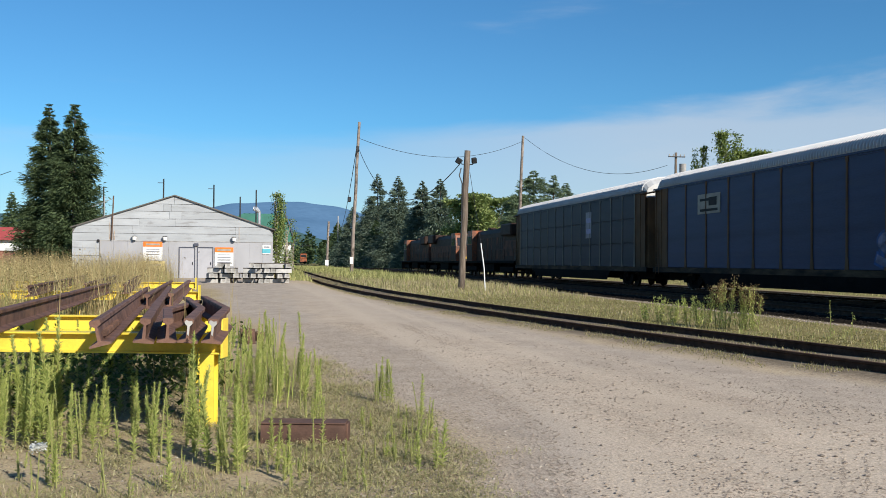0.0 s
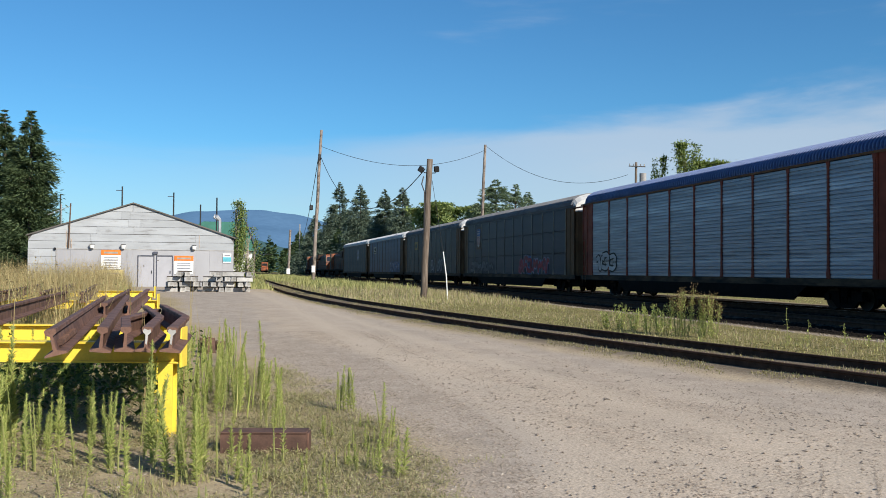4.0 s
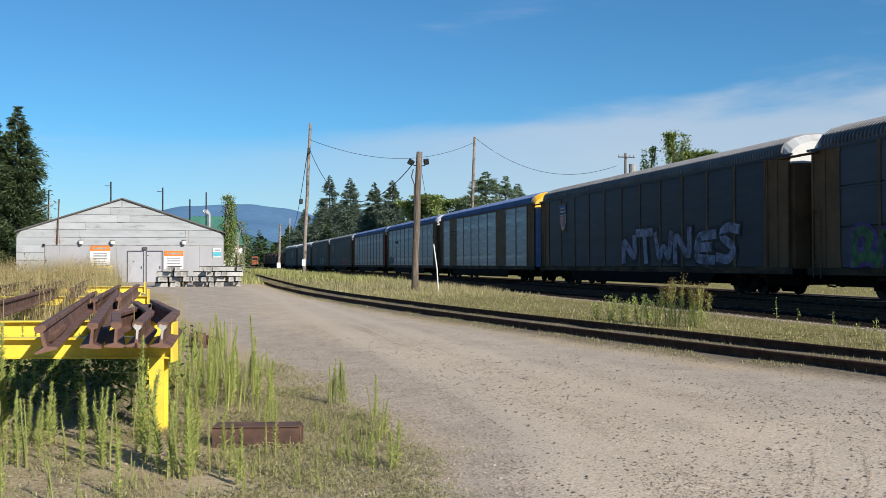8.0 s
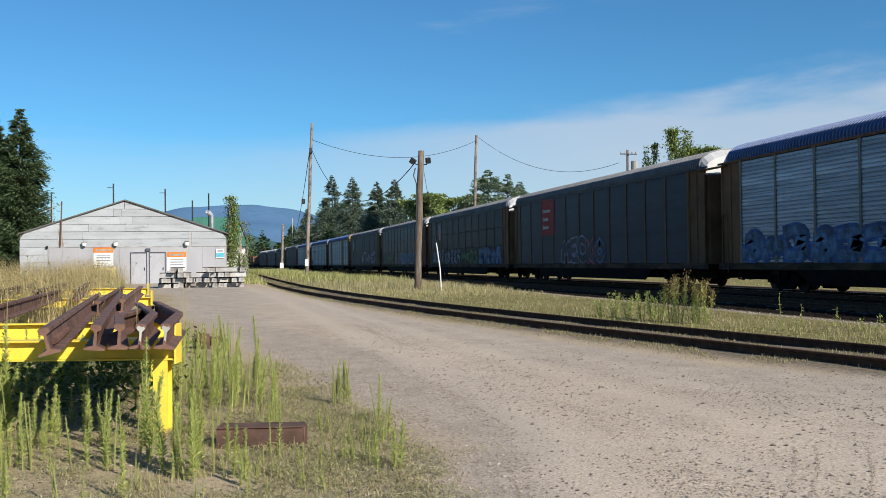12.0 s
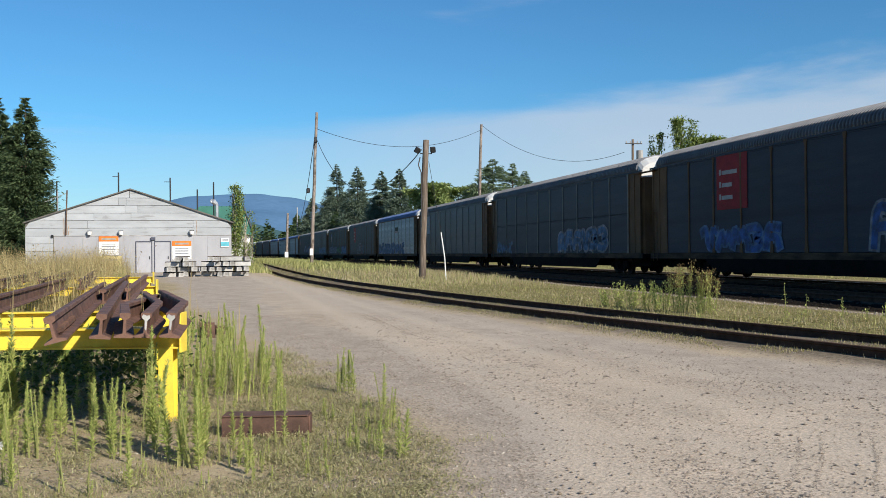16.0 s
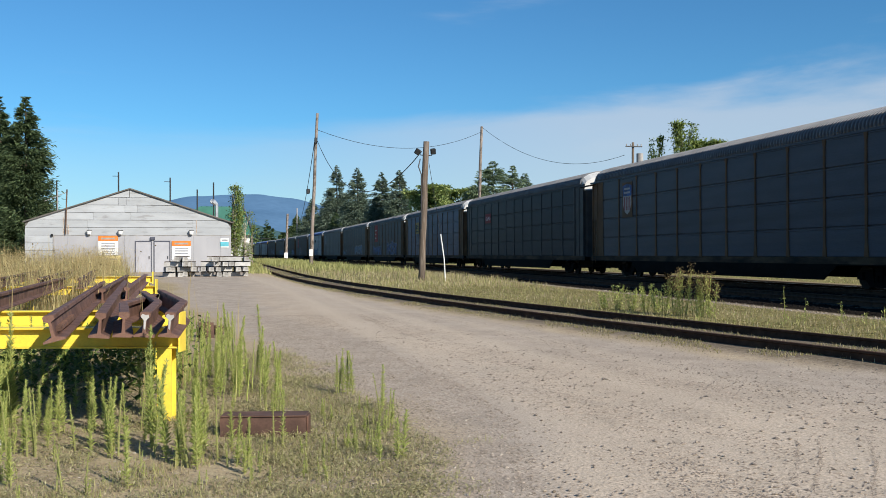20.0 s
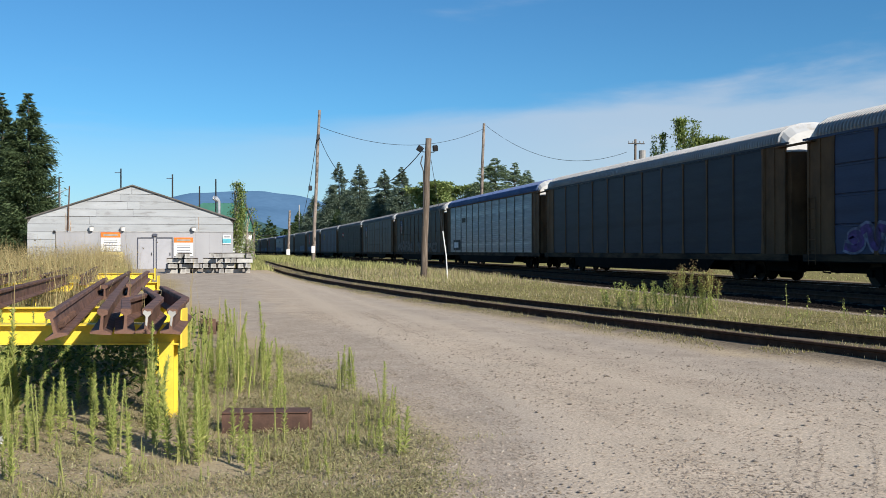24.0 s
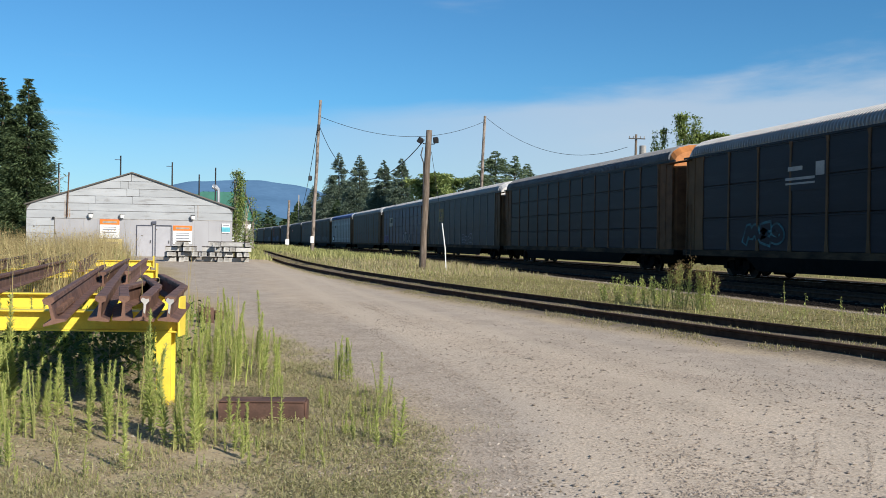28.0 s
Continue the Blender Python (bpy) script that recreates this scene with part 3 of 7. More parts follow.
# ---- tracks ----
RAIL_PROFILE = [(-0.07, 0), (0.07, 0), (0.07, 0.012), (0.012, 0.032), (0.009, 0.125), (0.035, 0.14), (0.036, 0.165), (0.03, 0.172),
                (-0.03, 0.172), (-0.036, 0.165), (-0.035, 0.14), (-0.009, 0.125), (-0.012, 0.032), (-0.07, 0.012)]


def rail_line(name, xs, ys, z, parent, shiny=True):
    """A rail swept along a line; heads at z."""
    bm = bmesh.new()
    rings = []
    for x, y in zip(xs, ys):
        rings.append([bm.verts.new((x + a, y, z - 0.172 + b)) for a, b in RAIL_PROFILE])
    n = len(RAIL_PROFILE)
    for r0, r1 in zip(rings, rings[1:]):
        for k in range(n):
            f = bm.faces.new((r0[k], r0[(k + 1) % n], r1[(k + 1) % n], r1[k]))
            f.material_index = 1 if k == 7 and shiny else 0
    return part(name, bm, ["rail_side", "rail_head"], parent)


def track(name, label, centre, ys, z, tie_ys, tie_top, shiny):
    root = tagged(empty(name), label, "railway track", kind="structure")
    for side in (-1, 1):
        rail_line("rail", [float(centre(y)) + side * (GAUGE / 2 + 0.036) for y in ys], ys, z, root, shiny)
    tie = cached("tie", lambda: boxes((-1.28, 1.28, -0.115, 0.115, -0.17, 0.0), bevel=0.012), "tie_wood")
    for y in tie_ys:
        part("tie", tie, None, root, m=pose(float(centre(y)) + random.uniform(-0.04, 0.04), y, tie_top + random.uniform(-0.012, 0.012), 0, 0, random.uniform(-1.5, 1.5)))
    return root


far_ys = list(np.arange(-120, 110, 20.0)) + list(np.arange(110, 900, 30.0))
main_ties = list(np.arange(4, 118, 0.55))
track("main_track", "railway track with worn steel rails on dark ballast under the train", main_x, far_ys, RAIL_Z, main_ties, 0.04, True)
track("second_track", "parallel railway track with steel rails on dark ballast", lambda s: main_x(s) - 4.6, far_ys, RAIL_Z - 0.02, main_ties, 0.035, False)
side_ys = list(np.arange(-60, 4, 4.0)) + list(np.arange(4, 90, 1.5)) + [100, 140, 200]
track("siding_track", "little-used siding with rusty rails sunk in dry grass", lambda s: side_x(s) + GAUGE / 2, side_ys, SIDE_Z, list(np.arange(4, 70, 0.55)), 0.005, False)

# ---- the train ----
PITCH = 28.6        # coupler to coupler
HALF, SIDE = 13.85, 1.55
Z_SILL, Z_EAVE, Z_TOP = 1.12, 5.37, 6.17


def roof_point(a):
    """The roof's cross-section: a from -1 to 1, side to side."""
    t = a * math.pi / 2
    return SIDE * 1.0 * (math.sin(t) if abs(a) < 1 else a), Z_EAVE + 0.05 + (Z_TOP - Z_EAVE - 0.05) * math.cos(t) ** 0.8 if abs(a) < 1 else Z_EAVE


ROOF_A = [-1.0, -0.985, -0.88, -0.72, -0.5, -0.25, 0, 0.25, 0.5, 0.72, 0.88, 0.985, 1.0]


def corrugated_roof():
    bm = bmesh.new()
    ys, k = [], 0
    y = -HALF + 0.6
    while y < HALF - 0.75:
        for d, off in ((0.0, 0.0), (0.02, 0.075), (0.075, 0.075), (0.10, 0.0)):
            ys.append((y + d, off))
        y += 0.19
    ys.append((HALF - 0.6, 0.0))
    rings = []
    for y, off in ys:
        ring = []
        for a in ROOF_A:
            x, z = roof_point(a)
            r = off if abs(a) < 0.99 else off * 0.4
            t = a * math.pi / 2
            ring.append(bm.verts.new((x + r * math.sin(t), y, z + r * math.cos(t))))
        rings.append(ring)
    for r0, r1 in zip(rings, rings[1:]):
        for i in range(len(ROOF_A) - 1):
            bm.faces.new((r0[i], r1[i], r1[i + 1], r0[i + 1]))
    return bm


def hood():
    """The plate that closes a roof end, from the top of the doors to the arch, leaning outwards."""
    bm = bmesh.new()
    outer, inner = [], []
    for a in ROOF_A:
        x, z = roof_point(a)
        outer.append(bm.verts.new((x * 0.99, 0.0, z + 0.02)))
        inner.append(bm.verts.new((x * 0.97, 0.36, max(5.10, z - 0.26) if abs(a) < 0.9 else 5.06)))
    lower = [bm.verts.new((v.co.x, 0.37, 5.0)) for v in inner]
    for i in range(len(ROOF_A) - 1):
        bm.faces.new((outer[i], outer[i + 1], inner[i + 1], inner[i]))
        bm.faces.new((inner[i], inner[i + 1], lower[i + 1], lower[i]))
    return bm


def wheelset_mesh():
    bm = bmesh.new()
    prof = [(0.0, 0.09), (0.05, 0.09), (0.06, 0.36), (0.05, 0.40), (0.045, 0.42), (0.135, 0.425), (0.15, 0.455), (0.17, 0.455), (0.185, 0.42), (0.16, 0.36), (0.12, 0.1), (0.2, 0.09)]
    for s in (-1, 1):
        rings = []
        for u, r in prof:
            x = s * (0.93 - u)
            rings.append([bm.verts.new((x, r * math.cos(t), r * math.sin(t))) for t in (2 * math.pi * k / 20 for k in range(20))])
        for r0, r1 in zip(rings, rings[1:]):
            for k in range(20):
                q = (r0[k], r0[(k + 1) % 20], r1[(k + 1) % 20], r1[k])
                bm.faces.new(q if s < 0 else q[::-1])
        bm.faces.new(rings[0] if s > 0 else rings[0][::-1])
    tube(bm, [(-1.05, 0, 0), (1.05, 0, 0)], 0.085, 10)
    return bm


def bogie_frame():
    """Two cast side frames with springs, and a bolster."""
    bm = bmesh.new()
    for s in (-1, 1):
        prism(bm, [(-1.15, 0.30), (-0.95, 0.62), (-0.35, 0.66), (-0.3, 0.2), (0.3, 0.2), (0.35, 0.66), (0.95, 0.62), (1.15, 0.30), (0.75, 0.32), (0.45, 0.05), (-0.45, 0.05), (-0.75, 0.32)], 0, s * 1.0 - 0.07, s * 1.0 + 0.07)
        for y in (-0.2, 0.0, 0.2):
            tube(bm, [(s * 1.0, y, 0.2), (s * 1.0, y, 0.45)], 0.07, 8)
        for y in (-0.89, 0.89):
            box(bm, s * 1.09 - 0.08, s * 1.09 + 0.08, y - 0.13, y + 0.13, 0.30, 0.56)
    box(bm, -1.12, 1.12, -0.18, 0.18, 0.45, 0.72)
    return bm


WHEELS = []


def add_bogie(car, y, r=0.40):
    b = part("bogie", cached("bogie_frame", bogie_frame, "under_black"), None, car, "dark cast-steel bogie", m=pose(0, y, 0.06))
    for k, d in enumerate((-0.89, 0.89)):
        w = part("wheelset", cached("wheelset", wheelset_mesh, "wheel_steel", False), None, b, m=pose(0, d, 0.395))
        WHEELS.append((w, d))
    return b


def underframe():
    bm = bmesh.new()
    box(bm, -SIDE, SIDE, -HALF, HALF, 0.86, 1.08)
    box(bm, -0.35, 0.35, -HALF - 0.1, HALF + 0.1, 0.62, 0.88)
    for s in (-1, 1):
        # side sill, fish-bellied between the bogies
        prism(bm, [(-HALF, 1.10), (-HALF, 0.84), (-8.4, 0.84), (-7.6, 0.32), (7.6, 0.32), (8.4, 0.84), (HALF, 0.84), (HALF, 1.10)], 0, s * (SIDE + 0.012) - 0.03, s * (SIDE + 0.012) + 0.03)
        for y in np.arange(-6.5, 6.6, 1.9):
            box(bm, s * 1.1 - 0.3, s * 1.1 + 0.3, y - 0.05, y + 0.05, 0.46, 0.87)
    for e in (-1, 1):
        # draught gear and brake rigging over the bogies
        box(bm, -0.85, 0.85, e * 11.0 - 2.3, e * 11.0 + 2.3, 0.46, 0.87)
    box(bm, -0.7, 0.1, -2.6, -1.2, 0.36, 0.86)
    box(bm, 0.2, 0.8, 1.0, 2.2, 0.36, 0.86)
    return bm


def coupler_mesh():
    bm = bmesh.new()
    box(bm, -0.09, 0.09, -0.05, 0.45, 0.70, 0.86)
    prism(bm, [(-0.14, 0.40), (0.16, 0.40), (0.2, 0.62), (0.08, 0.66), (0.02, 0.52), (-0.14, 0.6)], 2, 0.66, 0.92)
    tube(bm, [(0.25, 0.0, 0.78), (0.28, 0.25, 0.45), (0.22, 0.6, 0.42)], 0.035, 6)
    return bm


def ladder_mesh(z0, z1):
    bm = bmesh.new()
    for y in (-0.2, 0.2):
        tube(bm, [(0, y, z0), (0, y, z1)], 0.018, 5)
    z = z0 + 0.15
    while z < z1:
        tube(bm, [(0, -0.2, z), (0, 0.2, z)], 0.014, 5)
        z += 0.38
    return bm


def end_doors():
    """Folding end doors, rounded in plan, in three leaves."""
    bm = bmesh.new()
    pts = [(-1.50, -0.30), (-1.38, -0.02), (-0.85, 0.12), (-0.82, 0.08), (0.0, 0.16), (0.82, 0.08), (0.85, 0.12), (1.38, -0.02), (1.50, -0.30), (1.2, -0.42), (-1.2, -0.42)]
    prism(bm, pts, 2, 1.05, 5.02)
    return bm


def corner_post(w):
    """The flat end bay beside the doors: one folded plate with raised bars."""
    bm = bmesh.new()
    prism(bm, [(0.05, 0), (-0.035, 0), (-0.035, 0.09), (0, 0.09), (0, w * 0.48), (-0.025, w * 0.48), (-0.025, w * 0.55), (0, w * 0.55), (0, w - 0.1), (-0.03, w - 0.1), (-0.03, w), (0.05, w)], 2, 1.10, 5.31)
    return bm


def post_mesh(foot=True):
    bm = bmesh.new()
    prism(bm, [(-0.115, 1.08), (0.115, 1.08), (0.10, 1.32), (0.066, 1.62), (0.055, 5.02), (0.10, 5.22), (0.10, 5.3), (-0.10, 5.3), (-0.10, 5.22), (-0.055, 5.02), (-0.066, 1.62), (-0.10, 1.32)] if foot else [(-0.035, 1.1), (0.035, 1.1), (0.035, 4.98), (-0.035, 4.98)], 0, -0.045, 0.0)
    return bm


def panel_mesh(width, rows, slotted):
    """One side panel as a folded sheet: seams between rows, or ribbed with fine slots."""
    bm = bmesh.new()
    h = (Z_EAVE - 0.07 - Z_SILL) / rows
    face = []
    for r in range(rows):
        z0, z1 = Z_SILL + r * h + 0.02, Z_SILL + (r + 1) * h - 0.02
        if slotted:
            n = max(3, int((z1 - z0) / 0.14))
            d = (z1 - z0) / n
            for k in range(n):
                q = z0 + k * d
                face += [(0.0, q), (-0.018, q + 0.02), (-0.018, q + d - 0.035), (0.0, q + d - 0.015)]
        else:
            face += [(0.035, z0 - 0.006), (-0.008, z0 + 0.004), (-0.014, z0 + 0.02), (-0.014, z1 - 0.07), (-0.03, z1 - 0.06), (-0.03, z1 - 0.012), (0.035, z1)]
    prism(bm, face + [(0.06, face[-1][1]), (0.06, face[0][1])], 1, -width / 2, width / 2)
    return bm


def flat_shape(car, name, pts, mat, layer, label=""):
    """Paint with an outline (y, z) on the near side of a car, a little proud of it."""
    bm = bmesh.new()
    x = -SIDE - 0.03 - 0.004 * layer
    prism(bm, pts, 0, x - 0.002, x + 0.002)
    return part(name, bm, mat, car, label)


def rect(y0, y1, z0, z1):
    return [(y0, z0), (y1, z0), (y1, z1), (y0, z1)]


GLYPHS = {
    "M": [[(0, 0), (0.1, 1), (0.5, 0.35), (0.9, 1), (1, 0)]], "E": [[(0.95, 1), (0.1, 0.95), (0.05, 0.5), (0.1, 0.05), (1, 0)], [(0.1, 0.5), (0.8, 0.52)]],
    "C": [[(0.95, 0.85), (0.5, 1), (0.08, 0.7), (0.08, 0.3), (0.5, 0), (0.95, 0.15)]], "K": [[(0.1, 0), (0.12, 1)], [(0.95, 1), (0.2, 0.48), (1, 0)]],
    "O": [[(0.5, 1), (0.08, 0.7), (0.08, 0.3), (0.5, 0), (0.92, 0.3), (0.92, 0.7), (0.5, 1)]], "N": [[(0.05, 0), (0.1, 1), (0.9, 0), (0.95, 1)]],
    "T": [[(0, 1), (1, 1)], [(0.5, 1), (0.5, 0)]], "W": [[(0, 1), (0.2, 0), (0.5, 0.65), (0.8, 0), (1, 1)]], "S": [[(0.95, 0.9), (0.4, 1), (0.08, 0.75), (0.9, 0.35), (0.6, 0), (0.05, 0.1)]],
    "L": [[(0.1, 1), (0.08, 0.08), (0.95, 0.04)]], "U": [[(0.05, 1), (0.08, 0.3), (0.5, 0), (0.92, 0.3), (0.95, 1)]],
    # plain marks for what cannot be read
    "a": [[(-0.05, 0.1), (0.25, 0.95), (0.5, 0.25), (0.8, 0.9), (1.1, 0.3)], [(0.1, 0.5), (0.95, 0.6)]], "b": [[(0.0, 0.9), (0.6, 1.0), (0.95, 0.7), (0.3, 0.5), (1.0, 0.35), (0.5, 0.0), (-0.1, 0.1)]],
    "c": [[(0.1, 0.0), (0.05, 0.8), (0.5, 1.0), (0.9, 0.75), (0.55, 0.4), (1.05, 0.0)], [(0.3, 0.15), (0.75, 0.2)]], "d": [[(0.0, 0.2), (0.5, 0.05), (1.0, 0.4), (0.6, 0.95), (0.1, 0.7), (0.55, 0.45)]],
    "e": [[(-0.1, 0.75), (0.3, 0.95), (0.35, 0.1), (0.7, 0.0), (0.75, 0.9), (1.1, 0.8)]], "f": [[(0.05, 0.05), (0.2, 0.95), (0.95, 0.85)], [(0.15, 0.45), (0.8, 0.5), (0.9, 0.05)]], "g": [[(0.95, 0.95), (0.1, 0.8), (0.85, 0.5), (0.05, 0.25), (0.9, 0.02)]]}


def ribbon(bm, pts, half, x):
    """A broad paint stroke along a line of (y, z) points."""
    for _ in range(2):
        q = [pts[0]]
        for a, b in zip(pts, pts[1:]):
            q += [(a[0] * 0.78 + b[0] * 0.22, a[1] * 0.78 + b[1] * 0.22), (a[0] * 0.22 + b[0] * 0.78, a[1] * 0.22 + b[1] * 0.78)]
        pts = q + [pts[-1]]
    P = [Vector(p) for p in pts]
    left, right = [], []
    for i, p in enumerate(P):
        d = (P[min(i + 1, len(P) - 1)] - P[max(i - 1, 0)]).normalized()
        n = Vector((-d.y, d.x)) * half
        e = d * half * 0.7 * (-1 if i == 0 else 1 if i == len(P) - 1 else 0)
        left.append(bm.verts.new((x, p.x + n.x + e.x, p.y + n.y + e.y)))
        right.append(bm.verts.new((x, p.x - n.x + e.x, p.y - n.y + e.y)))
    for i in range(len(P) - 1):
        bm.faces.new((left[i], left[i + 1], right[i + 1], right[i]))


def graffiti(car, rng, y_front, y_back, z0, z1, fill, line, count, label, text="", edges=()):
    """Sprayed letters, each a part with its outline; fat strokes over a broader outline."""
    w = (y_front - y_back) / count
    fill, line = fill.replace("paint_", "spray_"), line.replace("paint_", "spray_")
    for k in range(count):
        g = text[k] if text else rng.choice("abcdefg")
        y0, hgt, slant = y_front - k * w, (z1 - z0) * rng.uniform(0.82, 1.05), rng.uniform(-0.12, 0.12)
        thick = min(w, z1 - z0) * rng.uniform(0.11, 0.15)
        base = z0 + rng.uniform(0.0, 0.12) + thick

        def put(p):
            return y0 - w * 0.08 - p[0] * w * 0.86 + slant * p[1] * w, base + p[1] * (hgt - 2 * thick)
        outer, inner = bmesh.new(), bmesh.new()
        for j, stroke in enumerate(GLYPHS[g]):
            ribbon(outer, [put(p) for p in stroke], thick * 1.75, -SIDE - 0.036 - 0.002 * j - 0.004 * (k % 2))
            ribbon(inner, [put(p) for p in stroke], thick, -SIDE - 0.048 - 0.002 * j - 0.004 * (k % 2))
        t = part("graffiti_letter", inner, fill, car, label)
        part("outline", outer, edges[k] if edges else line, t)


def sign_box(car, y, z, w, h, back, marks):
    """A railway sign: a painted board with plain marks (dy, dz, w, h, colour) inside it."""
    s = flat_shape(car, "sign", rect(y - w / 2, y + w / 2, z - h / 2, z + h / 2), back, 2)
    for dy, dz, mw, mh, c in marks:
        bm = bmesh.new()
        x = -SIDE - 0.044
        prism(bm, rect(y + dy - mw / 2, y + dy + mw / 2, z + dz - mh / 2, z + dz + mh / 2), 0, x - 0.002, x + 0.002)
        part("mark", bm, c, s)


def shield_sign(car, y, z, back):
    s = flat_shape(car, "sign", rect(y - 0.62, y + 0.62, z - 0.93, z + 0.93), back, 2)
    x = -SIDE - 0.044
    for nm, pts, c, d in (("shield", [(-0.48, 0.62), (0.48, 0.62), (0.5, -0.25), (0.3, -0.62), (0, -0.78), (-0.3, -0.62), (-0.5, -0.25)], "paint_dim", 0.0),
                          ("shield_top", [(-0.56, 0.74), (0, 0.84), (0.56, 0.74), (0.52, 0.2), (-0.52, 0.2)], "spray_blue", 0.004)):
        bm = bmesh.new()
        prism(bm, [(y + a, z + b) for a, b in pts], 0, x - d - 0.002, x - d + 0.002)
        part(nm, bm, c, s)
    for k in range(4):
        bm = bmesh.new()
        prism(bm, rect(y - 0.38 + k * 0.22, y - 0.30 + k * 0.22, z - 0.55, z + 0.15), 0, x - 0.006, x - 0.003)
        part("stripe", bm, "paint_sign_red", s)
    for dz, ww in ((0.58, 0.34), (0.38, 0.38)):
        bm = bmesh.new()
        prism(bm, rect(y - ww, y + ww, z + dz - 0.05, z + dz + 0.05), 0, x - 0.010, x - 0.007)
        part("mark", bm, "paint_dim", s)


def autorack(label, panel="panel_dark", post="post_tan", roof="roof_grey", cap="hood_white", bays=12, rows=3, slotted=False, corner=None, door=None, blank=(), corner_w=1.75):
    """A covered car carrier. Front (direction of travel) at +y, rail heads at z 0."""
    car = tagged(empty("autorack_wagon"), label, "railway wagon", "autorack wagons of the train")
    corner = corner or post
    part("underframe", cached("underframe", underframe, "under_black"), None, car, "black grimy underframe")
    for s in (-1, 1):
        part("side_sill", cached("sill", lambda: boxes((-0.048, 0.0, -HALF, HALF, 0.88, 1.13)), "sill_grime"), None, car, m=pose(s * SIDE - (0.0 if s < 0 else -0.048), 0, 0))
        part("eave_rail", cached(("eave", panel), lambda: boxes((-0.05, 0.0, -HALF, HALF, 5.28, 5.365)), panel if panel != "panel_silver" else "post_brown"), None, car, m=pose(s * SIDE - (0.0 if s < 0 else -0.05), 0, 0))
    part("deck", cached("deck", lambda: boxes((-1.5, 1.5, -13.4, 13.4, 2.55, 2.62), (-1.5, 1.5, -13.4, 13.4, 3.95, 4.02), (-1.5, 1.5, -13.4, 13.4, 1.09, 1.16)), "under_black"), None, car)
    part("roof", cached(("roof", roof), corrugated_roof, roof), None, car, {"roof_white": "white corrugated metal roof", "roof_pale": "pale grey corrugated metal roof", "roof_blue": "blue corrugated metal roof", "roof_grey": "grey corrugated metal roof"}[roof])
    zone = 2 * (HALF - corner_w)
    w = zone / bays
    pm = cached(("panel", panel, round(w, 3), rows, slotted), lambda: panel_mesh(w - 0.02, rows, slotted), panel)
    qm = cached(("post", post), post_mesh, post)
    bm_blank = cached(("blank", corner, round(w, 3)), lambda: boxes((-0.03, 0.02, -w / 2 + 0.01, w / 2 - 0.01, Z_SILL, 5.3)), corner)
    for s in (-1, 1):
        for k in range(bays):
            y = zone / 2 - (k + 0.5) * w
            if k in blank:
                part("blank_panel", bm_blank, None, car, m=pose(s * SIDE, y, 0, 0, 0, 0 if s < 0 else 180))
            else:
                part("side_panel", pm, None, car, m=pose(s * SIDE, y, 0, 0, 0, 0 if s < 0 else 180))
        for k in range(bays + 1):
            part("post", qm, None, car, m=pose(s * SIDE, zone / 2 - k * w, 0, 0, 0, 0 if s < 0 else 180))
        cm = cached(("corner", corner, corner_w), lambda: corner_post(corner_w - 0.3), corner)
        for e in (-1, 1):
            y = e * (HALF - 0.25)
            part("corner_plate", cm, None, car, m=(pose(s * SIDE, y if e < 0 else y - corner_w + 0.3, 0) if s < 0 else pose(s * SIDE, y if e > 0 else y + corner_w - 0.3, 0, 0, 0, 180)))
    for e in (1, -1):
        turn = 0 if e > 0 else 180
        part("end_door", cached(("doors", door or corner), end_doors, door or corner), None, car, m=pose(0, e * (HALF - 0.1), 0, 0, 0, turn))
        part("roof_end", cached(("hood", cap), hood, cap), None, car, {"hood_white": "sunlit white roof-end plate", "hood_yellow": "bright yellow roof-end plate", "hood_rust": "rust-streaked roof-end plate"}[cap], m=pose(0, e * (HALF - 0.6), 0, 0, 0, turn))
        for s in (-1, 1):
            part("corner_ledge", cached(("ledge", corner), lambda: boxes((-0.14, 0.14, -0.55, 0.55, 0.0, 0.05), bevel=0.008), corner), None, car, m=pose(s * (SIDE + 0.04), e * (HALF - 0.15), 5.19))
        part("coupler", cached("coupler", coupler_mesh, "under_black"), None, car, m=pose(0, e * HALF, 0, 0, 0, turn))
        part("ladder", cached("ladder", lambda: ladder_mesh(0.75, 3.2), corner), None, car, m=pose(-e * (SIDE + 0.05), e * (HALF - 0.55), 0))
        add_bogie(car, e * 9.9)
    return car


R = random.Random(11)
BOARD = [(0.72, 0.30, 0.8, 0.08, "paint_black"), (0.68, 0.14, 0.8, 0.08, "paint_black"), (0.62, -0.02, 0.8, 0.08, "paint_black"), (-0.5, 0.14, 1.1, 0.46, "paint_black"), (0.0, -0.34, 2.1, 0.1, "paint_grey")]
CSX = [(0.32, 0.12, 0.5, 0.5, "paint_black"), (-0.3, 0.22, 0.42, 0.14, "paint_black"), (-0.25, -0.02, 0.36, 0.14, "paint_black"), (0.0, -0.38, 1.3, 0.1, "paint_black")]
RED3 = [(0.9, 0.45, 0.14, 0.25, "paint_dim"), (0.16, 0.42, 1.2, 0.17, "paint_dim"), (0.9, -0.08, 0.14, 0.25, "paint_dim"), (0.36, -0.11, 0.8, 0.17, "paint_dim"), (0.9, -0.61, 0.14, 0.25, "paint_dim"), (0.34, -0.64, 0.86, 0.17, "paint_dim")]
CARS = []


def add(car, *more):
    CARS.append(car)
    return car


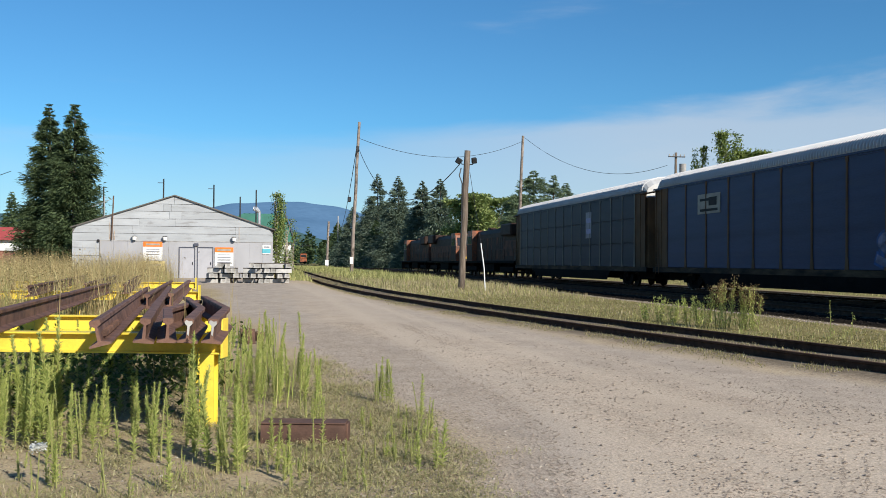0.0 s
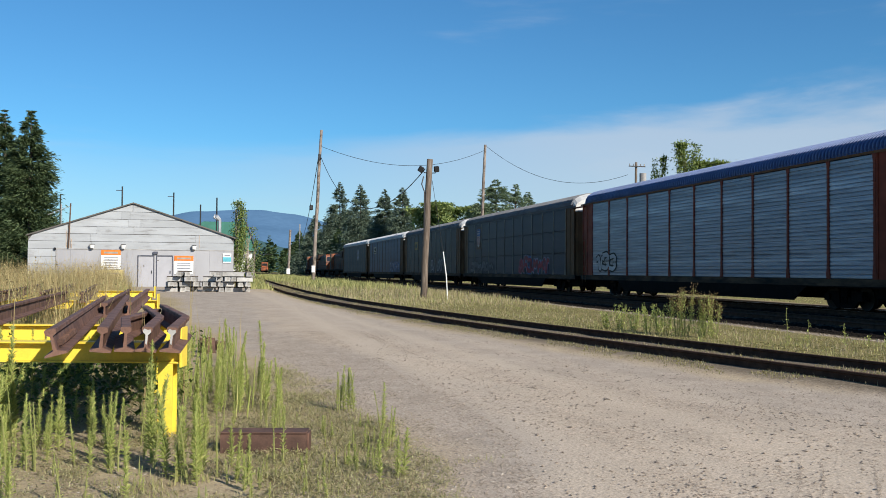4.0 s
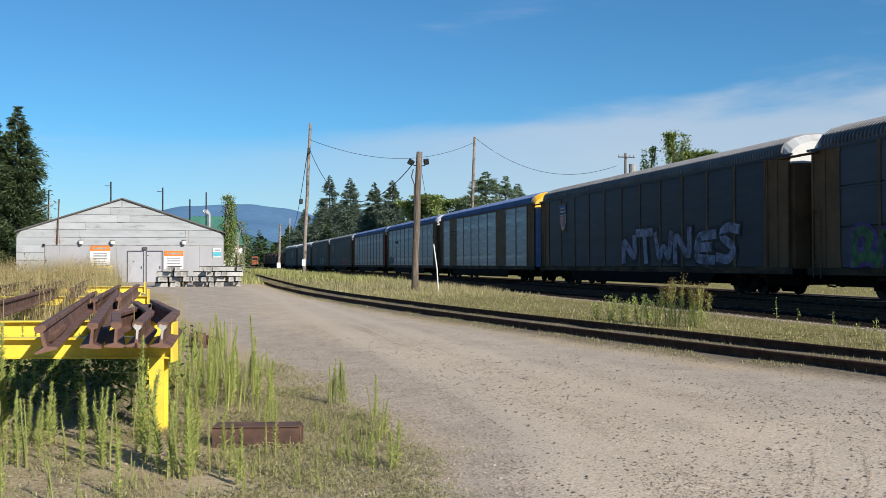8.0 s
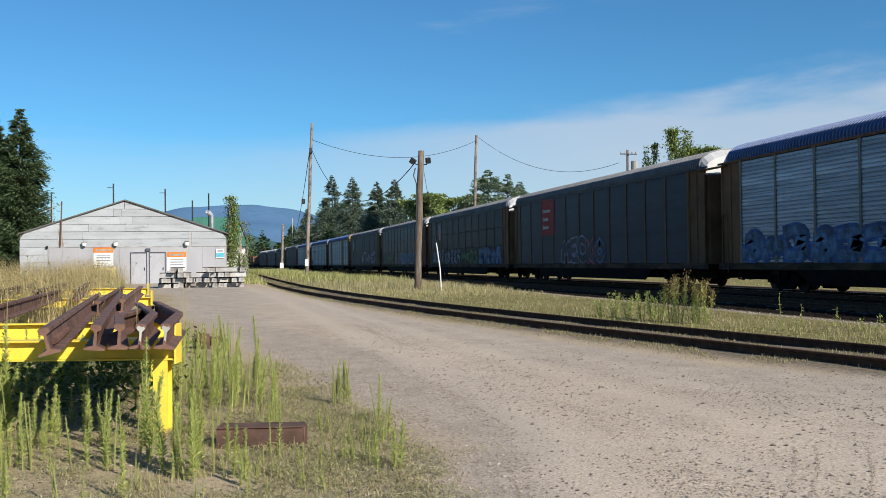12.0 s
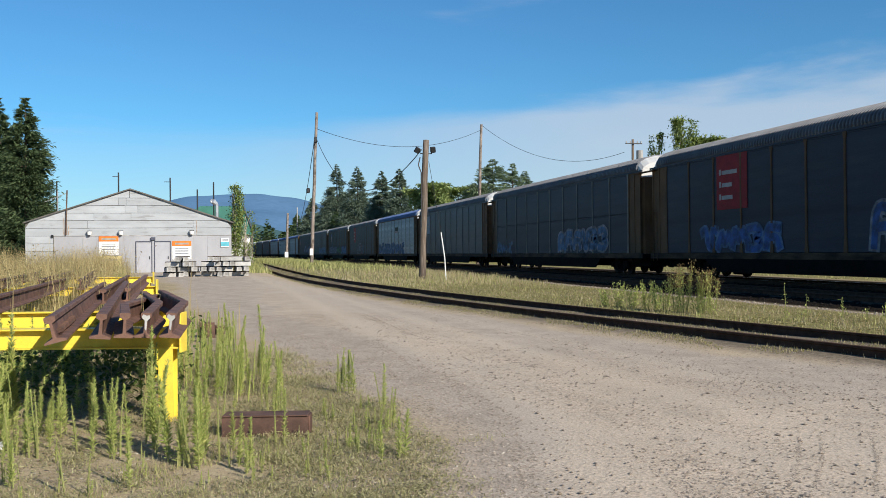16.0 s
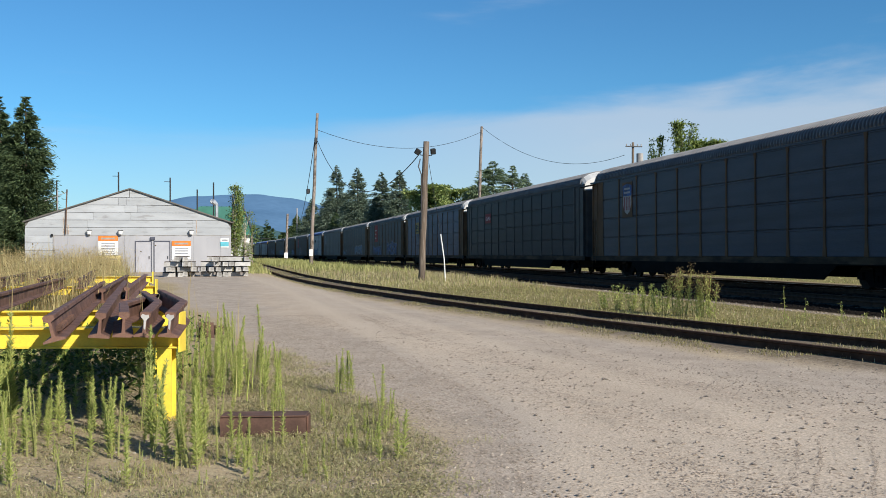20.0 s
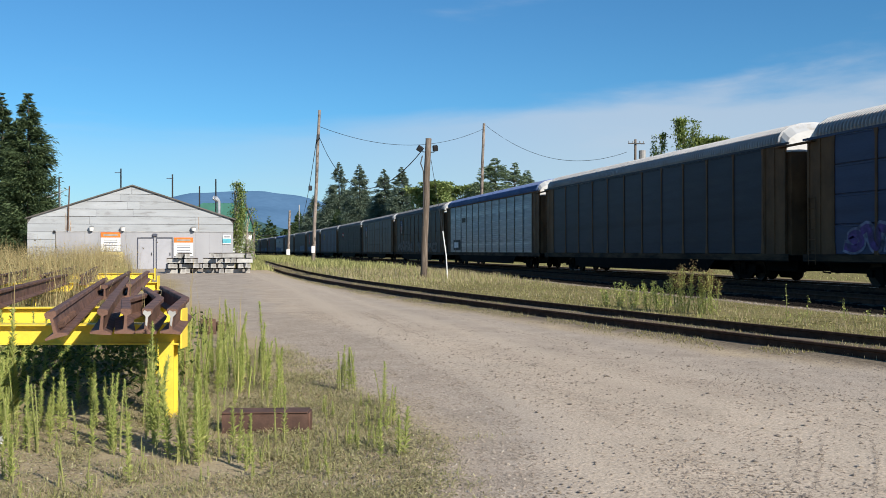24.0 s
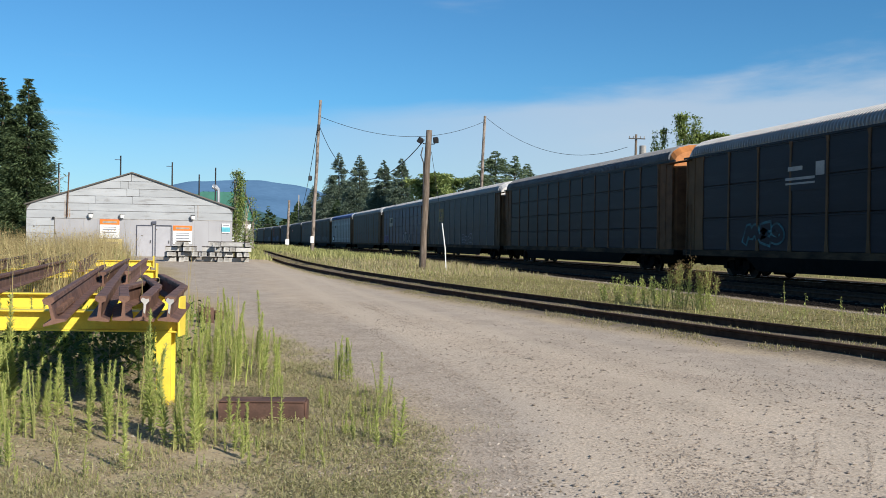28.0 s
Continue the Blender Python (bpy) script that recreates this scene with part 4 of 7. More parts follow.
c = add(autorack("dark autorack wagon with pale posts and a white roof", "panel_dark", "post_grey", "roof_white", "hood_white", 13, 3, corner="post_tan"))
sign_box(c, -4.4, 3.80, 1.1, 1.7, "paint_grey", [(0, 0.3, 0.8, 0.3, "paint_lilac"), (0, -0.4, 0.8, 0.3, "paint_lilac")])
c = add(autorack("dark navy autorack wagon with tan posts, white roof and graffiti", "panel_navy", "post_tan", "roof_white", "hood_white", 11, 1))
sign_box(c, 7.4, 4.20, 2.3, 0.95, "paint_pale", [(0.3, 0.2, 1.2, 0.12, "paint_black"), (-0.4, 0.1, 0.8, 0.4, "paint_black"), (0, -0.3, 1.8, 0.12, "paint_black")])
graffiti(c, R, -5.0, -11.2, 1.1, 2.5, "paint_lilac", "paint_blue", 6, "faded lilac and blue graffiti letters")
c = add(autorack("weathered dark autorack wagon with a small ochre sign", "panel_black", "post_grey", "roof_grey", "hood_white", 11, 1, corner="post_tan"))
sign_box(c, 6.6, 4.10, 1.7, 0.9, "paint_yellow", [(0, 0.0, 1.0, 0.4, "paint_black")])
graffiti(c, R, -1.2, -2.4, 1.3, 2.4, "paint_grey", "paint_white", 1, "pale graffiti tag")
graffiti(c, R, -4.0, -6.4, 1.3, 2.4, "paint_grey", "paint_white", 2, "pale graffiti tags")
c = add(autorack("dark autorack wagon with a shield sign and red graffiti", "panel_dark", "post_grey", "roof_grey", "hood_white", 11, 3, corner="post_tan"))
shield_sign(c, 8.6, 4.10, "post_tan")
graffiti(c, R, 11.0, 4.2, 1.2, 2.2, "paint_grey", "paint_black", 6, "faded grey graffiti letters")
graffiti(c, R, -2.6, -9.0, 1.1, 2.5, "paint_red", "paint_lilac", 6, "red graffiti letters outlined in white and blue", edges=("spray_pink", "spray_lilac", "spray_blue", "spray_lilac", "spray_sky", "spray_lilac"))
c = add(autorack("silver autorack wagon with rust-red posts and a blue roof", "panel_silver", "post_red", "roof_blue", "hood_white", 10, 3, True))
graffiti(c, R, 11.4, 8.6, 1.3, 2.3, "panel_silver", "paint_black", 3, "thin black graffiti tag on silver panels")
c = add(autorack("silver autorack wagon with grey posts and a blue roof", "panel_silver", "post_grey", "roof_blue", "hood_white", 10, 3, True, corner="post_tan"))
sign_box(c, 7.0, 3.80, 2.0, 0.8, "panel_silver", [(0.4, 0.05, 1.0, 0.4, "paint_black"), (-0.55, 0.05, 0.7, 0.36, "paint_black")])
graffiti(c, R, 11.8, 9.2, 1.2, 2.2, "paint_cyan", "paint_black", 3, "dark teal graffiti tag")
c = add(autorack("silver autorack wagon with wide tan bays, blue roof and yellow end", "panel_silver", "post_grey", "roof_blue", "hood_yellow", 10, 3, True, corner="post_tan", blank=(1, 7), door="door_blue"))
sign_box(c, 8.5, 4.10, 1.6, 0.7, "post_tan", [(0, 0.1, 1.3, 0.14, "paint_black"), (0, -0.2, 1.3, 0.1, "paint_black")])
c = add(autorack("dark autorack wagon with a shield sign and lilac graffiti", "panel_dark", "post_tan", "roof_grey", "hood_white", 11, 1))
shield_sign(c, 9.6, 4.10, "post_tan")
graffiti(c, R, 1.0, -10.2, 1.15, 2.9, "paint_lilac", "paint_black", 6, "large lilac graffiti letters", "NTWNES")
c = add(autorack("grey autorack wagon with green and pale blue graffiti", "panel_grey", "post_tan", "roof_grey", "hood_white", 12, 3))
graffiti(c, R, 11.5, 5.0, 1.1, 2.6, "paint_green", "paint_purple", 5, "green graffiti letters outlined in violet")
graffiti(c, R, 0.5, -10.8, 1.1, 2.5, "paint_sky", "paint_white", 9, "pale blue graffiti letters")
c = add(autorack("black autorack wagon with tan posts, shield sign and white graffiti", "panel_black", "post_tan", "roof_grey", "hood_white", 11, 3))
shield_sign(c, 8.4, 4.20, "post_tan")
graffiti(c, R, 11.4, 0.6, 1.1, 2.5, "paint_lilac", "paint_black", 9, "grey-lilac graffiti letters along the lower side")
graffiti(c, R, 0.2, -5.4, 1.1, 2.3, "paint_green", "paint_black", 4, "dull green graffiti letters")
graffiti(c, R, -5.6, -11.8, 1.1, 2.4, "paint_sky", "paint_blue", 5, "blue graffiti letters")
c = add(autorack("dark autorack wagon with a red sign board and white-edged graffiti", "panel_dark", "post_tan", "roof_grey", "hood_white", 11, 1))
sign_box(c, 6.4, 4.12, 2.4, 2.3, "paint_sign_red", RED3)
graffiti(c, R, 3.9, -2.6, 1.1, 2.6, "panel_dark", "paint_lilac", 5, "dark letters outlined in pale lilac and pink", "MECKO", ("spray_lilac", "spray_lilac", "spray_lilac", "spray_pink", "spray_sky"))
c = add(autorack("silver autorack wagon with blue roof and dark blue graffiti", "panel_silver", "post_grey", "roof_blue", "hood_white", 10, 3, True, corner="post_tan"))
sign_box(c, -1.5, 4.10, 2.6, 0.7, "panel_silver", [(0, 0.05, 2.0, 0.45, "paint_black"), (0, -0.28, 2.2, 0.1, "paint_sign_red")])
graffiti(c, R, 12.0, -6.0, 1.1, 2.4, "paint_sky", "paint_blue", 12, "blue graffiti letters along the lower side")
c = add(autorack("weathered grey autorack wagon with a faded shield sign", "panel_grey", "post_grey", "roof_grey", "hood_white", 11, 1, corner="post_brown"))
sign_box(c, 8.6, 4.10, 1.2, 1.8, "paint_grey", [(0, 0.4, 0.8, 0.4, "paint_pale")])
c = add(autorack("dark autorack wagon with pale blue graffiti low down", "panel_dark", "post_grey", "roof_grey", "hood_white", 10, 2, corner="post_tan"))
graffiti(c, R, 12.0, 8.2, 1.1, 2.0, "paint_sky", "paint_grey", 3, "faded pale blue graffiti")
graffiti(c, R, -1.5, -9.5, 1.2, 2.6, "paint_sky", "paint_white", 6, "pale blue graffiti letters")
c = add(autorack("dark autorack wagon with a red sign board and blue graffiti", "panel_dark", "post_tan", "roof_grey", "hood_white", 11, 1))
sign_box(c, 6.2, 4.12, 2.4, 2.3, "paint_sign_red", RED3)
graffiti(c, R, 8.6, 2.6, 1.1, 2.4, "paint_blue", "paint_sky", 5, "blue graffiti letters")
graffiti(c, R, -2.4, -9.2, 1.1, 2.9, "paint_blue", "paint_white", 6, "blue and white graffiti letters")
c = add(autorack("dark navy autorack wagon with tan posts and an ochre sign", "panel_navy", "post_tan", "roof_grey", "hood_white", 11, 4))
sign_box(c, 6.6, 4.10, 1.9, 1.25, "paint_yellow", CSX)
c = add(autorack("near-black autorack wagon with a small dark red sign", "panel_black", "post_black", "roof_grey", "hood_white", 12, 4))
sign_box(c, 6.8, 4.10, 1.9, 1.0, "paint_black", [(0.0, 0.0, 1.6, 0.75, "paint_sign_red"), (0.0, 0.0, 1.3, 0.3, "paint_white")])
c = add(autorack("grey autorack wagon with tan posts and a shield sign", "panel_grey", "post_tan", "roof_grey", "hood_white", 11, 4))
shield_sign(c, 8.8, 4.10, "post_tan")
c = add(autorack("dark autorack wagon with a shield sign and grey graffiti", "panel_black", "post_tan", "roof_grey", "hood_white", 11, 2))
shield_sign(c, 9.0, 4.10, "post_tan")
graffiti(c, R, 11.2, 2.0, 1.1, 2.4, "paint_grey", "paint_black", 6, "grey graffiti letters")
graffiti(c, R, -1.0, -10.8, 1.1, 2.3, "paint_grey", "paint_black", 7, "dark grey graffiti letters")
c = add(autorack("silver autorack wagon with a blue roof and a dark lower sign", "panel_silver", "post_grey", "roof_blue", "hood_white", 12, 3, True, corner="post_tan"))
sign_box(c, 9.6, 1.80, 2.6, 0.9, "paint_black", [(0.2, 0.0, 1.6, 0.5, "paint_white")])
sign_box(c, 7.0, 4.00, 1.6, 0.8, "panel_silver", [(0, 0, 1.2, 0.4, "paint_black")])
c = add(autorack("plain dark autorack wagon with tan posts", "panel_dark", "post_tan", "roof_pale", "hood_white", 11, 1))
c = add(autorack("dark navy autorack wagon with a white sign and white graffiti", "panel_navy", "post_tan", "roof_pale", "hood_white", 11, 4))
sign_box(c, 6.5, 3.85, 2.5, 1.1, "paint_pale", BOARD)
graffiti(c, R, 11.5, 8.4, 1.1, 2.2, "paint_purple", "paint_lilac", 3, "faded violet graffiti")
graffiti(c, R, -1.9, -6.2, 1.15, 2.4, "paint_white", "paint_black", 4, "faded white graffiti letters", "NTLO")
c = add(autorack("dark autorack wagon with an ochre sign and a pale tag", "panel_dark", "post_grey", "roof_pale", "hood_white", 11, 1, corner="post_tan"))
sign_box(c, 6.6, 4.00, 1.9, 1.25, "paint_yellow", CSX)
graffiti(c, R, -1.8, -5.4, 1.2, 2.0, "panel_dark", "paint_lilac", 3, "pale outlined graffiti")
c = add(autorack("near-black autorack wagon with rusty posts and rust-streaked end", "panel_black", "post_brown", "roof_grey", "hood_rust", 12, 4))
c = add(autorack("near-black autorack wagon with a white striped sign", "panel_black", "post_tan", "roof_pale", "hood_white", 11, 3))
sign_box(c, 4.6, 3.95, 2.5, 1.1, "panel_black", [(0.6, 0.28, 0.9, 0.16, "paint_dim"), (0.3, -0.1, 1.8, 0.10, "paint_dim"), (0.3, -0.28, 1.8, 0.07, "paint_dim"), (-0.9, 0.2, 0.5, 0.5, "paint_dim")])
graffiti(c, R, 8.6, 5.8, 1.3, 2.3, "panel_black", "paint_cyan", 3, "thin teal graffiti tag")


# ---- locomotives ----
AHEAD = {}


def locomotive(label, cab_front):
    """A six-axle road diesel, 22.3 m long; cab at +y."""
    loco = tagged(empty("locomotive"), label, "locomotive", "locomotives of the train")
    bm = boxes((-1.5, 1.5, -10.9, 10.9, 1.25, 1.5), (-1.2, 1.2, -2.6, 2.6, 0.45, 1.25), bevel=0.04)
    part("frame", bm, "under_black", loco, "black frame and fuel tank")
    bm = bmesh.new()
    prism(bm, [(-1.0, 1.5), (1.0, 1.5), (1.0, 4.1), (0.8, 4.5), (-0.8, 4.5), (-1.0, 4.1)], 1, -10.2, 5.6)
    part("long_hood", bm, "loco_dark", loco, "dark sooty engine hood")
    part("hood_stripe", boxes((-1.03, 1.03, -10.22, 5.5, 1.9, 3.3), bevel=0.01), "loco_grime", loco, "orange band dulled by soot")
    for y in np.arange(-6.0, 5.2, 0.8):
        part("hood_door", boxes((-1.045, -1.03, y + 0.04, y + 0.72, 1.7, 3.7)), "loco_dark" if int(y * 10) % 3 else "loco_grime", loco)
    part("radiator_wing", boxes((-1.52, 1.52, -9.8, -6.2, 3.7, 4.78), bevel=0.12), "loco_dark", loco)
    part("hood_end", boxes((-0.9, 0.9, -10.3, -10.19, 1.6, 3.8), bevel=0.02), "loco_grime", loco, "sooty orange hood end")
    for y in (-4.6, -1.8, 1.6):
        bm = bmesh.new()
        tube(bm, [(0, y, 4.48), (0, y, 4.62)], 0.55, 14)
        part("roof_fan", bm, "loco_dark", loco)
    part("exhaust", boxes((-0.3, 0.3, 2.6, 3.6, 4.48, 4.8), bevel=0.03), "loco_dark", loco)
    bm = bmesh.new()
    prism(bm, [(5.6, 1.5), (8.3, 1.5), (8.3, 3.1), (8.0, 4.35), (7.6, 4.6), (5.6, 4.6)], 0, -1.5, 1.5)
    cab = part("cab", bm, "loco_orange", loco, "orange cab")
    for x in (-1.505, 1.505):
        part("cab_side", boxes((x - 0.006, x + 0.006, 5.62, 8.2, 1.52, 3.15)), "loco_dark", cab, "sooty dark cab side")
    for x in (-1.51, 1.51):
        for y0, y1 in ((5.9, 6.7), (6.8, 7.7)):
            part("side_window", boxes((x - 0.01, x + 0.01, y0, y1, 3.2, 4.0)), "glass_dark", cab)
    for x in (-0.75, 0.75):
        bm = bmesh.new()
        prism(bm, [(8.30, 3.2), (8.33, 3.2), (8.12, 4.1), (8.09, 4.1)], 0, x - 0.55, x + 0.55)
        part("windscreen", bm, "glass_dark", cab)
    bm = bmesh.new()
    prism(bm, [(8.3, 1.5), (9.9, 1.5), (9.8, 2.7), (9.5, 3.0), (8.3, 3.1)], 0, -0.85, 0.85)
    part("nose", bm, "loco_orange", loco, "orange nose")
    part("nose_stripe", boxes((-0.87, 0.87, 9.1, 9.93, 1.7, 1.95)), "loco_yellow", loco)
    part("plow", boxes((-1.4, 1.4, 10.9, 11.05, 0.25, 1.3), bevel=0.03), "loco_dark", loco)
    part("headlight", boxes((-0.25, 0.25, 8.0, 8.16, 4.25, 4.5), bevel=0.03), "paint_pale", cab)
    for s in (-1, 1):
        bm = bmesh.new()
        for y in np.arange(-10.6, 5.2, 1.6):
            tube(bm, [(s * 1.45, y, 1.5), (s * 1.45, y, 2.5)], 0.02, 5)
        tube(bm, [(s * 1.45, -10.6, 2.5), (s * 1.45, 5.2, 2.5)], 0.02, 5)
        part("handrail", bm, "loco_grime", loco)
    for e in (-1, 1):
        b = part("bogie", cached("loco_bogie", lambda: boxes((-1.2, -1.0, -2.4, 2.4, 0.45, 0.95), (1.0, 1.2, -2.4, 2.4, 0.45, 0.95), (-1.0, 1.0, -0.4, 0.4, 0.6, 1.2), bevel=0.06), "under_black"), None, loco, m=pose(0, e * 7.2, 0))
        for d in (-1.75, 0.0, 1.75):
            w = part("wheelset", cached("wheelset", wheelset_mesh, "wheel_steel"), None, b, m=pose(0, d, 0.455))
            WHEELS.append((w, d))
    AHEAD[loco] = cab_front
    return loco


LOCOS = [locomotive("orange and black diesel locomotive leading the train", True),
         locomotive("orange and black diesel locomotive running cab to the rear", False),
         locomotive("grimy orange and black diesel locomotive coupled to the wagons", True)]


def train_front(t):
    """Place of the first wagon's leading coupler along the track at t seconds."""
    return 76.47 + 22.586 * t + 0.0221 * t * t


def on_track(s, flip=False):
    x = float(main_x(s))
    slope = -2.2e-4 * max(0.0, s - 100)
    return pose(x, s, RAIL_Z, 0, 0, -math.degrees(math.atan(slope)) + (180 if flip else 0))

# ---- the barn ----
BX0, BX1, BXM, BY, BZ, BE, BT = -13.2, 0.37, -6.43, 67.3, 0.22, 3.83, 6.06


def roof_z(x):
    return BE + (BT - BE) * (1 - abs(x - BXM) / ((BX1 - BX0) / 2 + 0.05))


def barn():
    b = tagged(empty("barn", pose(0, 0, 0)), "white weathered metal-sided barn with double doors and warning boards", "barn")
    depth = 34.0
    bm = bmesh.new()
    prism(bm, [(BX0, BZ), (BX1, BZ), (BX1, BE - 0.05), (BXM, BT - 0.08), (BX0, BE - 0.05)], 1, BY + 0.06, BY + depth)
    part("wall_body", bm, "roof_felt", b)
    # horizontal sheets of the gable, row by row
    z, k = 2.84, 0
    rng = random.Random(4)
    while z < BT - 0.1:
        z1 = min(z + 0.52, BT - 0.05)

        def span(zz):
            if zz <= BE - 0.05:
                return BX0, BX1
            u = (BT - 0.06 - zz) / (BT - BE) * ((BX1 - BX0) / 2)
            return BXM - u, BXM + u
        a0, a1 = span(z)
        c0, c1 = span(z1)
        joints = sorted(rng.uniform(0.12, 0.88) for _ in range(2))
        joints = [c0 + (c1 - c0) * u for u in joints]
        for j in range(3):
            lo0, lo1 = (a0, c0) if j == 0 else (joints[j - 1], joints[j - 1])
            hi0, hi1 = (a1, c1) if j == 2 else (joints[j], joints[j])
            bm = bmesh.new()
            y0 = BY + 0.02 + rng.uniform(-0.008, 0.008)
            g0, g1 = rng.uniform(0.004, 0.03), rng.uniform(0.0, 0.022)
            p = [(lo0 + 0.008, z + g0), (hi0 - 0.008, z + rng.uniform(0.004, 0.03)), (hi1 - 0.008, z1 - g1), (lo1 + 0.008, z1 - 0.004)]
            if p[2][0] - p[3][0] < 0.02:
                p = p[:2] + [((p[2][0] + p[3][0]) / 2, p[2][1])]
            prism(bm, p, 1, y0, BY + 0.06)
            part("wall_sheet", bm, "clap_white", b)
        z, k = z1, k + 1
    for r in range(5):
        za, zb = BZ + r * 0.524, BZ + (r + 1) * 0.524
        part("wall_sheet", boxes((BX0, BX0 + 1.76, BY + 0.015, BY + 0.06, za + 0.018, zb - 0.008)), "clap_white", b)
    # newer ribbed sheets along the foot of the front
    x = BX0 + 1.8
    while x < BX1 - 0.05:
        x1 = min(x + 0.92, BX1)
        if not (-6.2 < (x + x1) / 2 < -3.55):
            bm = boxes((x, x1 - 0.008, BY, BY + 0.05, BZ, 2.82))
            for q in np.arange(x + 0.1, x1, 0.23):
                box(bm, q, q + 0.025, BY - 0.005, BY, BZ, 2.81)
            part("ribbed_sheet", bm, "metal_white", b)
        x = x1
    part("flashing", boxes((BX0 + 1.75, BX1 + 0.02, BY - 0.03, BY + 0.02, 2.82, 2.87)), "trim_grey", b)
    # two door leaves in dark frames
    for x0 in (-6.12, -4.88):
        d = part("door", boxes((x0 + 0.06, x0 + 1.06, BY - 0.01, BY + 0.05, BZ + 0.05, 2.38), bevel=0.006), "door_white", b, "plain white door leaf")
        part("door_frame", boxes((x0, x0 + 0.06, BY - 0.035, BY + 0.05, BZ, 2.45), (x0 + 1.06, x0 + 1.12, BY - 0.035, BY + 0.05, BZ, 2.45), (x0 + 0.06, x0 + 1.06, BY - 0.035, BY + 0.05, 2.38, 2.45)), "frame_dark", d)
        part("handle", boxes((x0 + 0.92, x0 + 0.97, BY - 0.06, BY - 0.01, 1.2, 1.4), bevel=0.005), "black_metal", d)
    part("door_filler", boxes((-6.7, -6.12, BY + 0.004, BY + 0.055, BZ, 2.81), (-6.12, -3.76, BY + 0.004, BY + 0.055, 2.46, 2.81), (-5.0, -4.88, BY - 0.005, BY + 0.05, BZ, 2.45), (-3.76, -3.0, BY + 0.004, BY + 0.055, BZ, 2.81)), "metal_white", b)
    # roof slabs and verge boards
    for s in (-1, 1):
        xe = BX0 - 0.12 if s < 0 else BX1 + 0.12
        ze = roof_z(xe)
        bm = bmesh.new()
        prism(bm, [(BXM, BT + 0.05), (BXM, BT - 0.02), (xe, ze - 0.10), (xe, ze - 0.03)], 1, BY - 0.10, BY + depth + 0.3)
        part("roof", bm, "roof_felt", b, "dark felt roof slope")
        bm = bmesh.new()
        prism(bm, [(BXM, BT + 0.03), (BXM, BT - 0.04), (xe, ze - 0.12), (xe, ze - 0.05)], 1, BY - 0.13, BY - 0.102)
        part("verge_board", bm, "roof_felt", b)
    # rusty flue on the left, pale flue on the right, masts along the ridge
    bm = bmesh.new()
    tube(bm, [(-10.6, BY - 0.12, 2.9), (-10.55, BY - 0.12, 4.6), (-10.5, BY - 0.14, 5.95)], 0.045, 8)
    part("flue", bm, "rust_pipe", b, "thin rusty flue pipe")
    bm = bmesh.new()
    tube(bm, [(-0.62, BY + 1.2, 3.7), (-0.62, BY + 1.2, 5.1)], 0.11, 10)
    fl = part("flue", bm, "galvanised", b, "pale metal flue pipe")
    bm = bmesh.new()
    tube(bm, [(-1.05, BY + 1.2, 5.32), (-0.85, BY + 1.2, 5.28), (-0.62, BY + 1.2, 5.06)], [0.16, 0.20, 0.13], 10)
    part("cowl", bm, "galvanised", fl, "bent metal cowl")
    # bucket lamps over the ribbed sheets
    for x in (-9.09, -7.05, -2.34):
        bm = bmesh.new()
        tube(bm, [(x, BY - 0.2, 2.90), (x, BY - 0.2, 3.14)], [0.12, 0.17], 12)
        lamp = part("wall_lamp", bm, "wall_white", b, "bucket-shaped metal wall lamp")
        part("bracket", boxes((x - 0.15, x + 0.15, BY - 0.2, BY + 0.0, 3.14, 3.19), bevel=0.01), "black_metal", lamp)
    for x, z0_, z1_, w_ in ((-10.62, 2.9, 4.4, 0.06), (-10.75, 2.9, 4.1, 0.03), (-10.45, 2.9, 3.6, 0.03), (-2.0, 2.9, 3.9, 0.02)):
        part("rust_stain", boxes((x - w_, x + w_, BY + 0.002, BY + 0.008, z0_, z1_)), "rust_stain", b)
    part("junction_box", boxes((-5.1, -4.78, BY - 0.14, BY, 2.52, 2.72), bevel=0.02), "frame_dark", b)
    part("small_lamp", boxes((-11.55, -11.4, BY - 0.15, BY, 2.75, 2.92), bevel=0.03), "black_metal", b)
    return b


barn()


def notice(x, z, w, h, head, lines, label):
    s = tagged(empty("notice_board", pose(x, BY - 0.04, z)), label, "sign", "boards on the barn front")
    part("board", boxes((-w / 2, w / 2, -0.012, 0.012, -h / 2, h / 2)), "wall_white", s)
    part("heading", boxes((-w / 2, w / 2, -0.018, -0.013, h / 2 - head, h / 2)), "paint_orange", s, "orange heading band")
    part("heading_text", boxes((-w * 0.36, w * 0.36, -0.022, -0.019, h / 2 - head * 0.7, h / 2 - head * 0.35)), "paint_pale", s)
    for k, (dz, ww, th, c) in enumerate(lines):
        part("text_line", boxes((-ww / 2, ww / 2, -0.018, -0.013, dz - th / 2, dz + th / 2)), c, s)
    return s


notice(-7.86, 2.15, 1.28, 1.30, 0.36, [(0.12, 0.9, 0.06, "paint_grey"), (-0.05, 0.9, 0.085, "paint_grey"), (-0.24, 0.9, 0.085, "paint_grey"), (-0.42, 0.8, 0.05, "paint_grey"), (-0.56, 0.85, 0.05, "paint_grey")], "white warning board with orange heading on the barn wall")
notice(-3.02, 1.80, 1.28, 1.30, 0.36, [(0.12, 0.9, 0.06, "paint_grey"), (-0.05, 0.9, 0.085, "paint_grey"), (-0.24, 0.9, 0.085, "paint_grey"), (-0.42, 0.95, 0.08, "paint_grey"), (-0.58, 0.9, 0.06, "paint_grey")], "white warning board with orange heading beside the doors")
yb = tagged(empty("yellow_board", pose(-7.8, BY - 0.1, 1.08)), "faded yellow board half hidden by brush", "sign", "boards on the barn front")
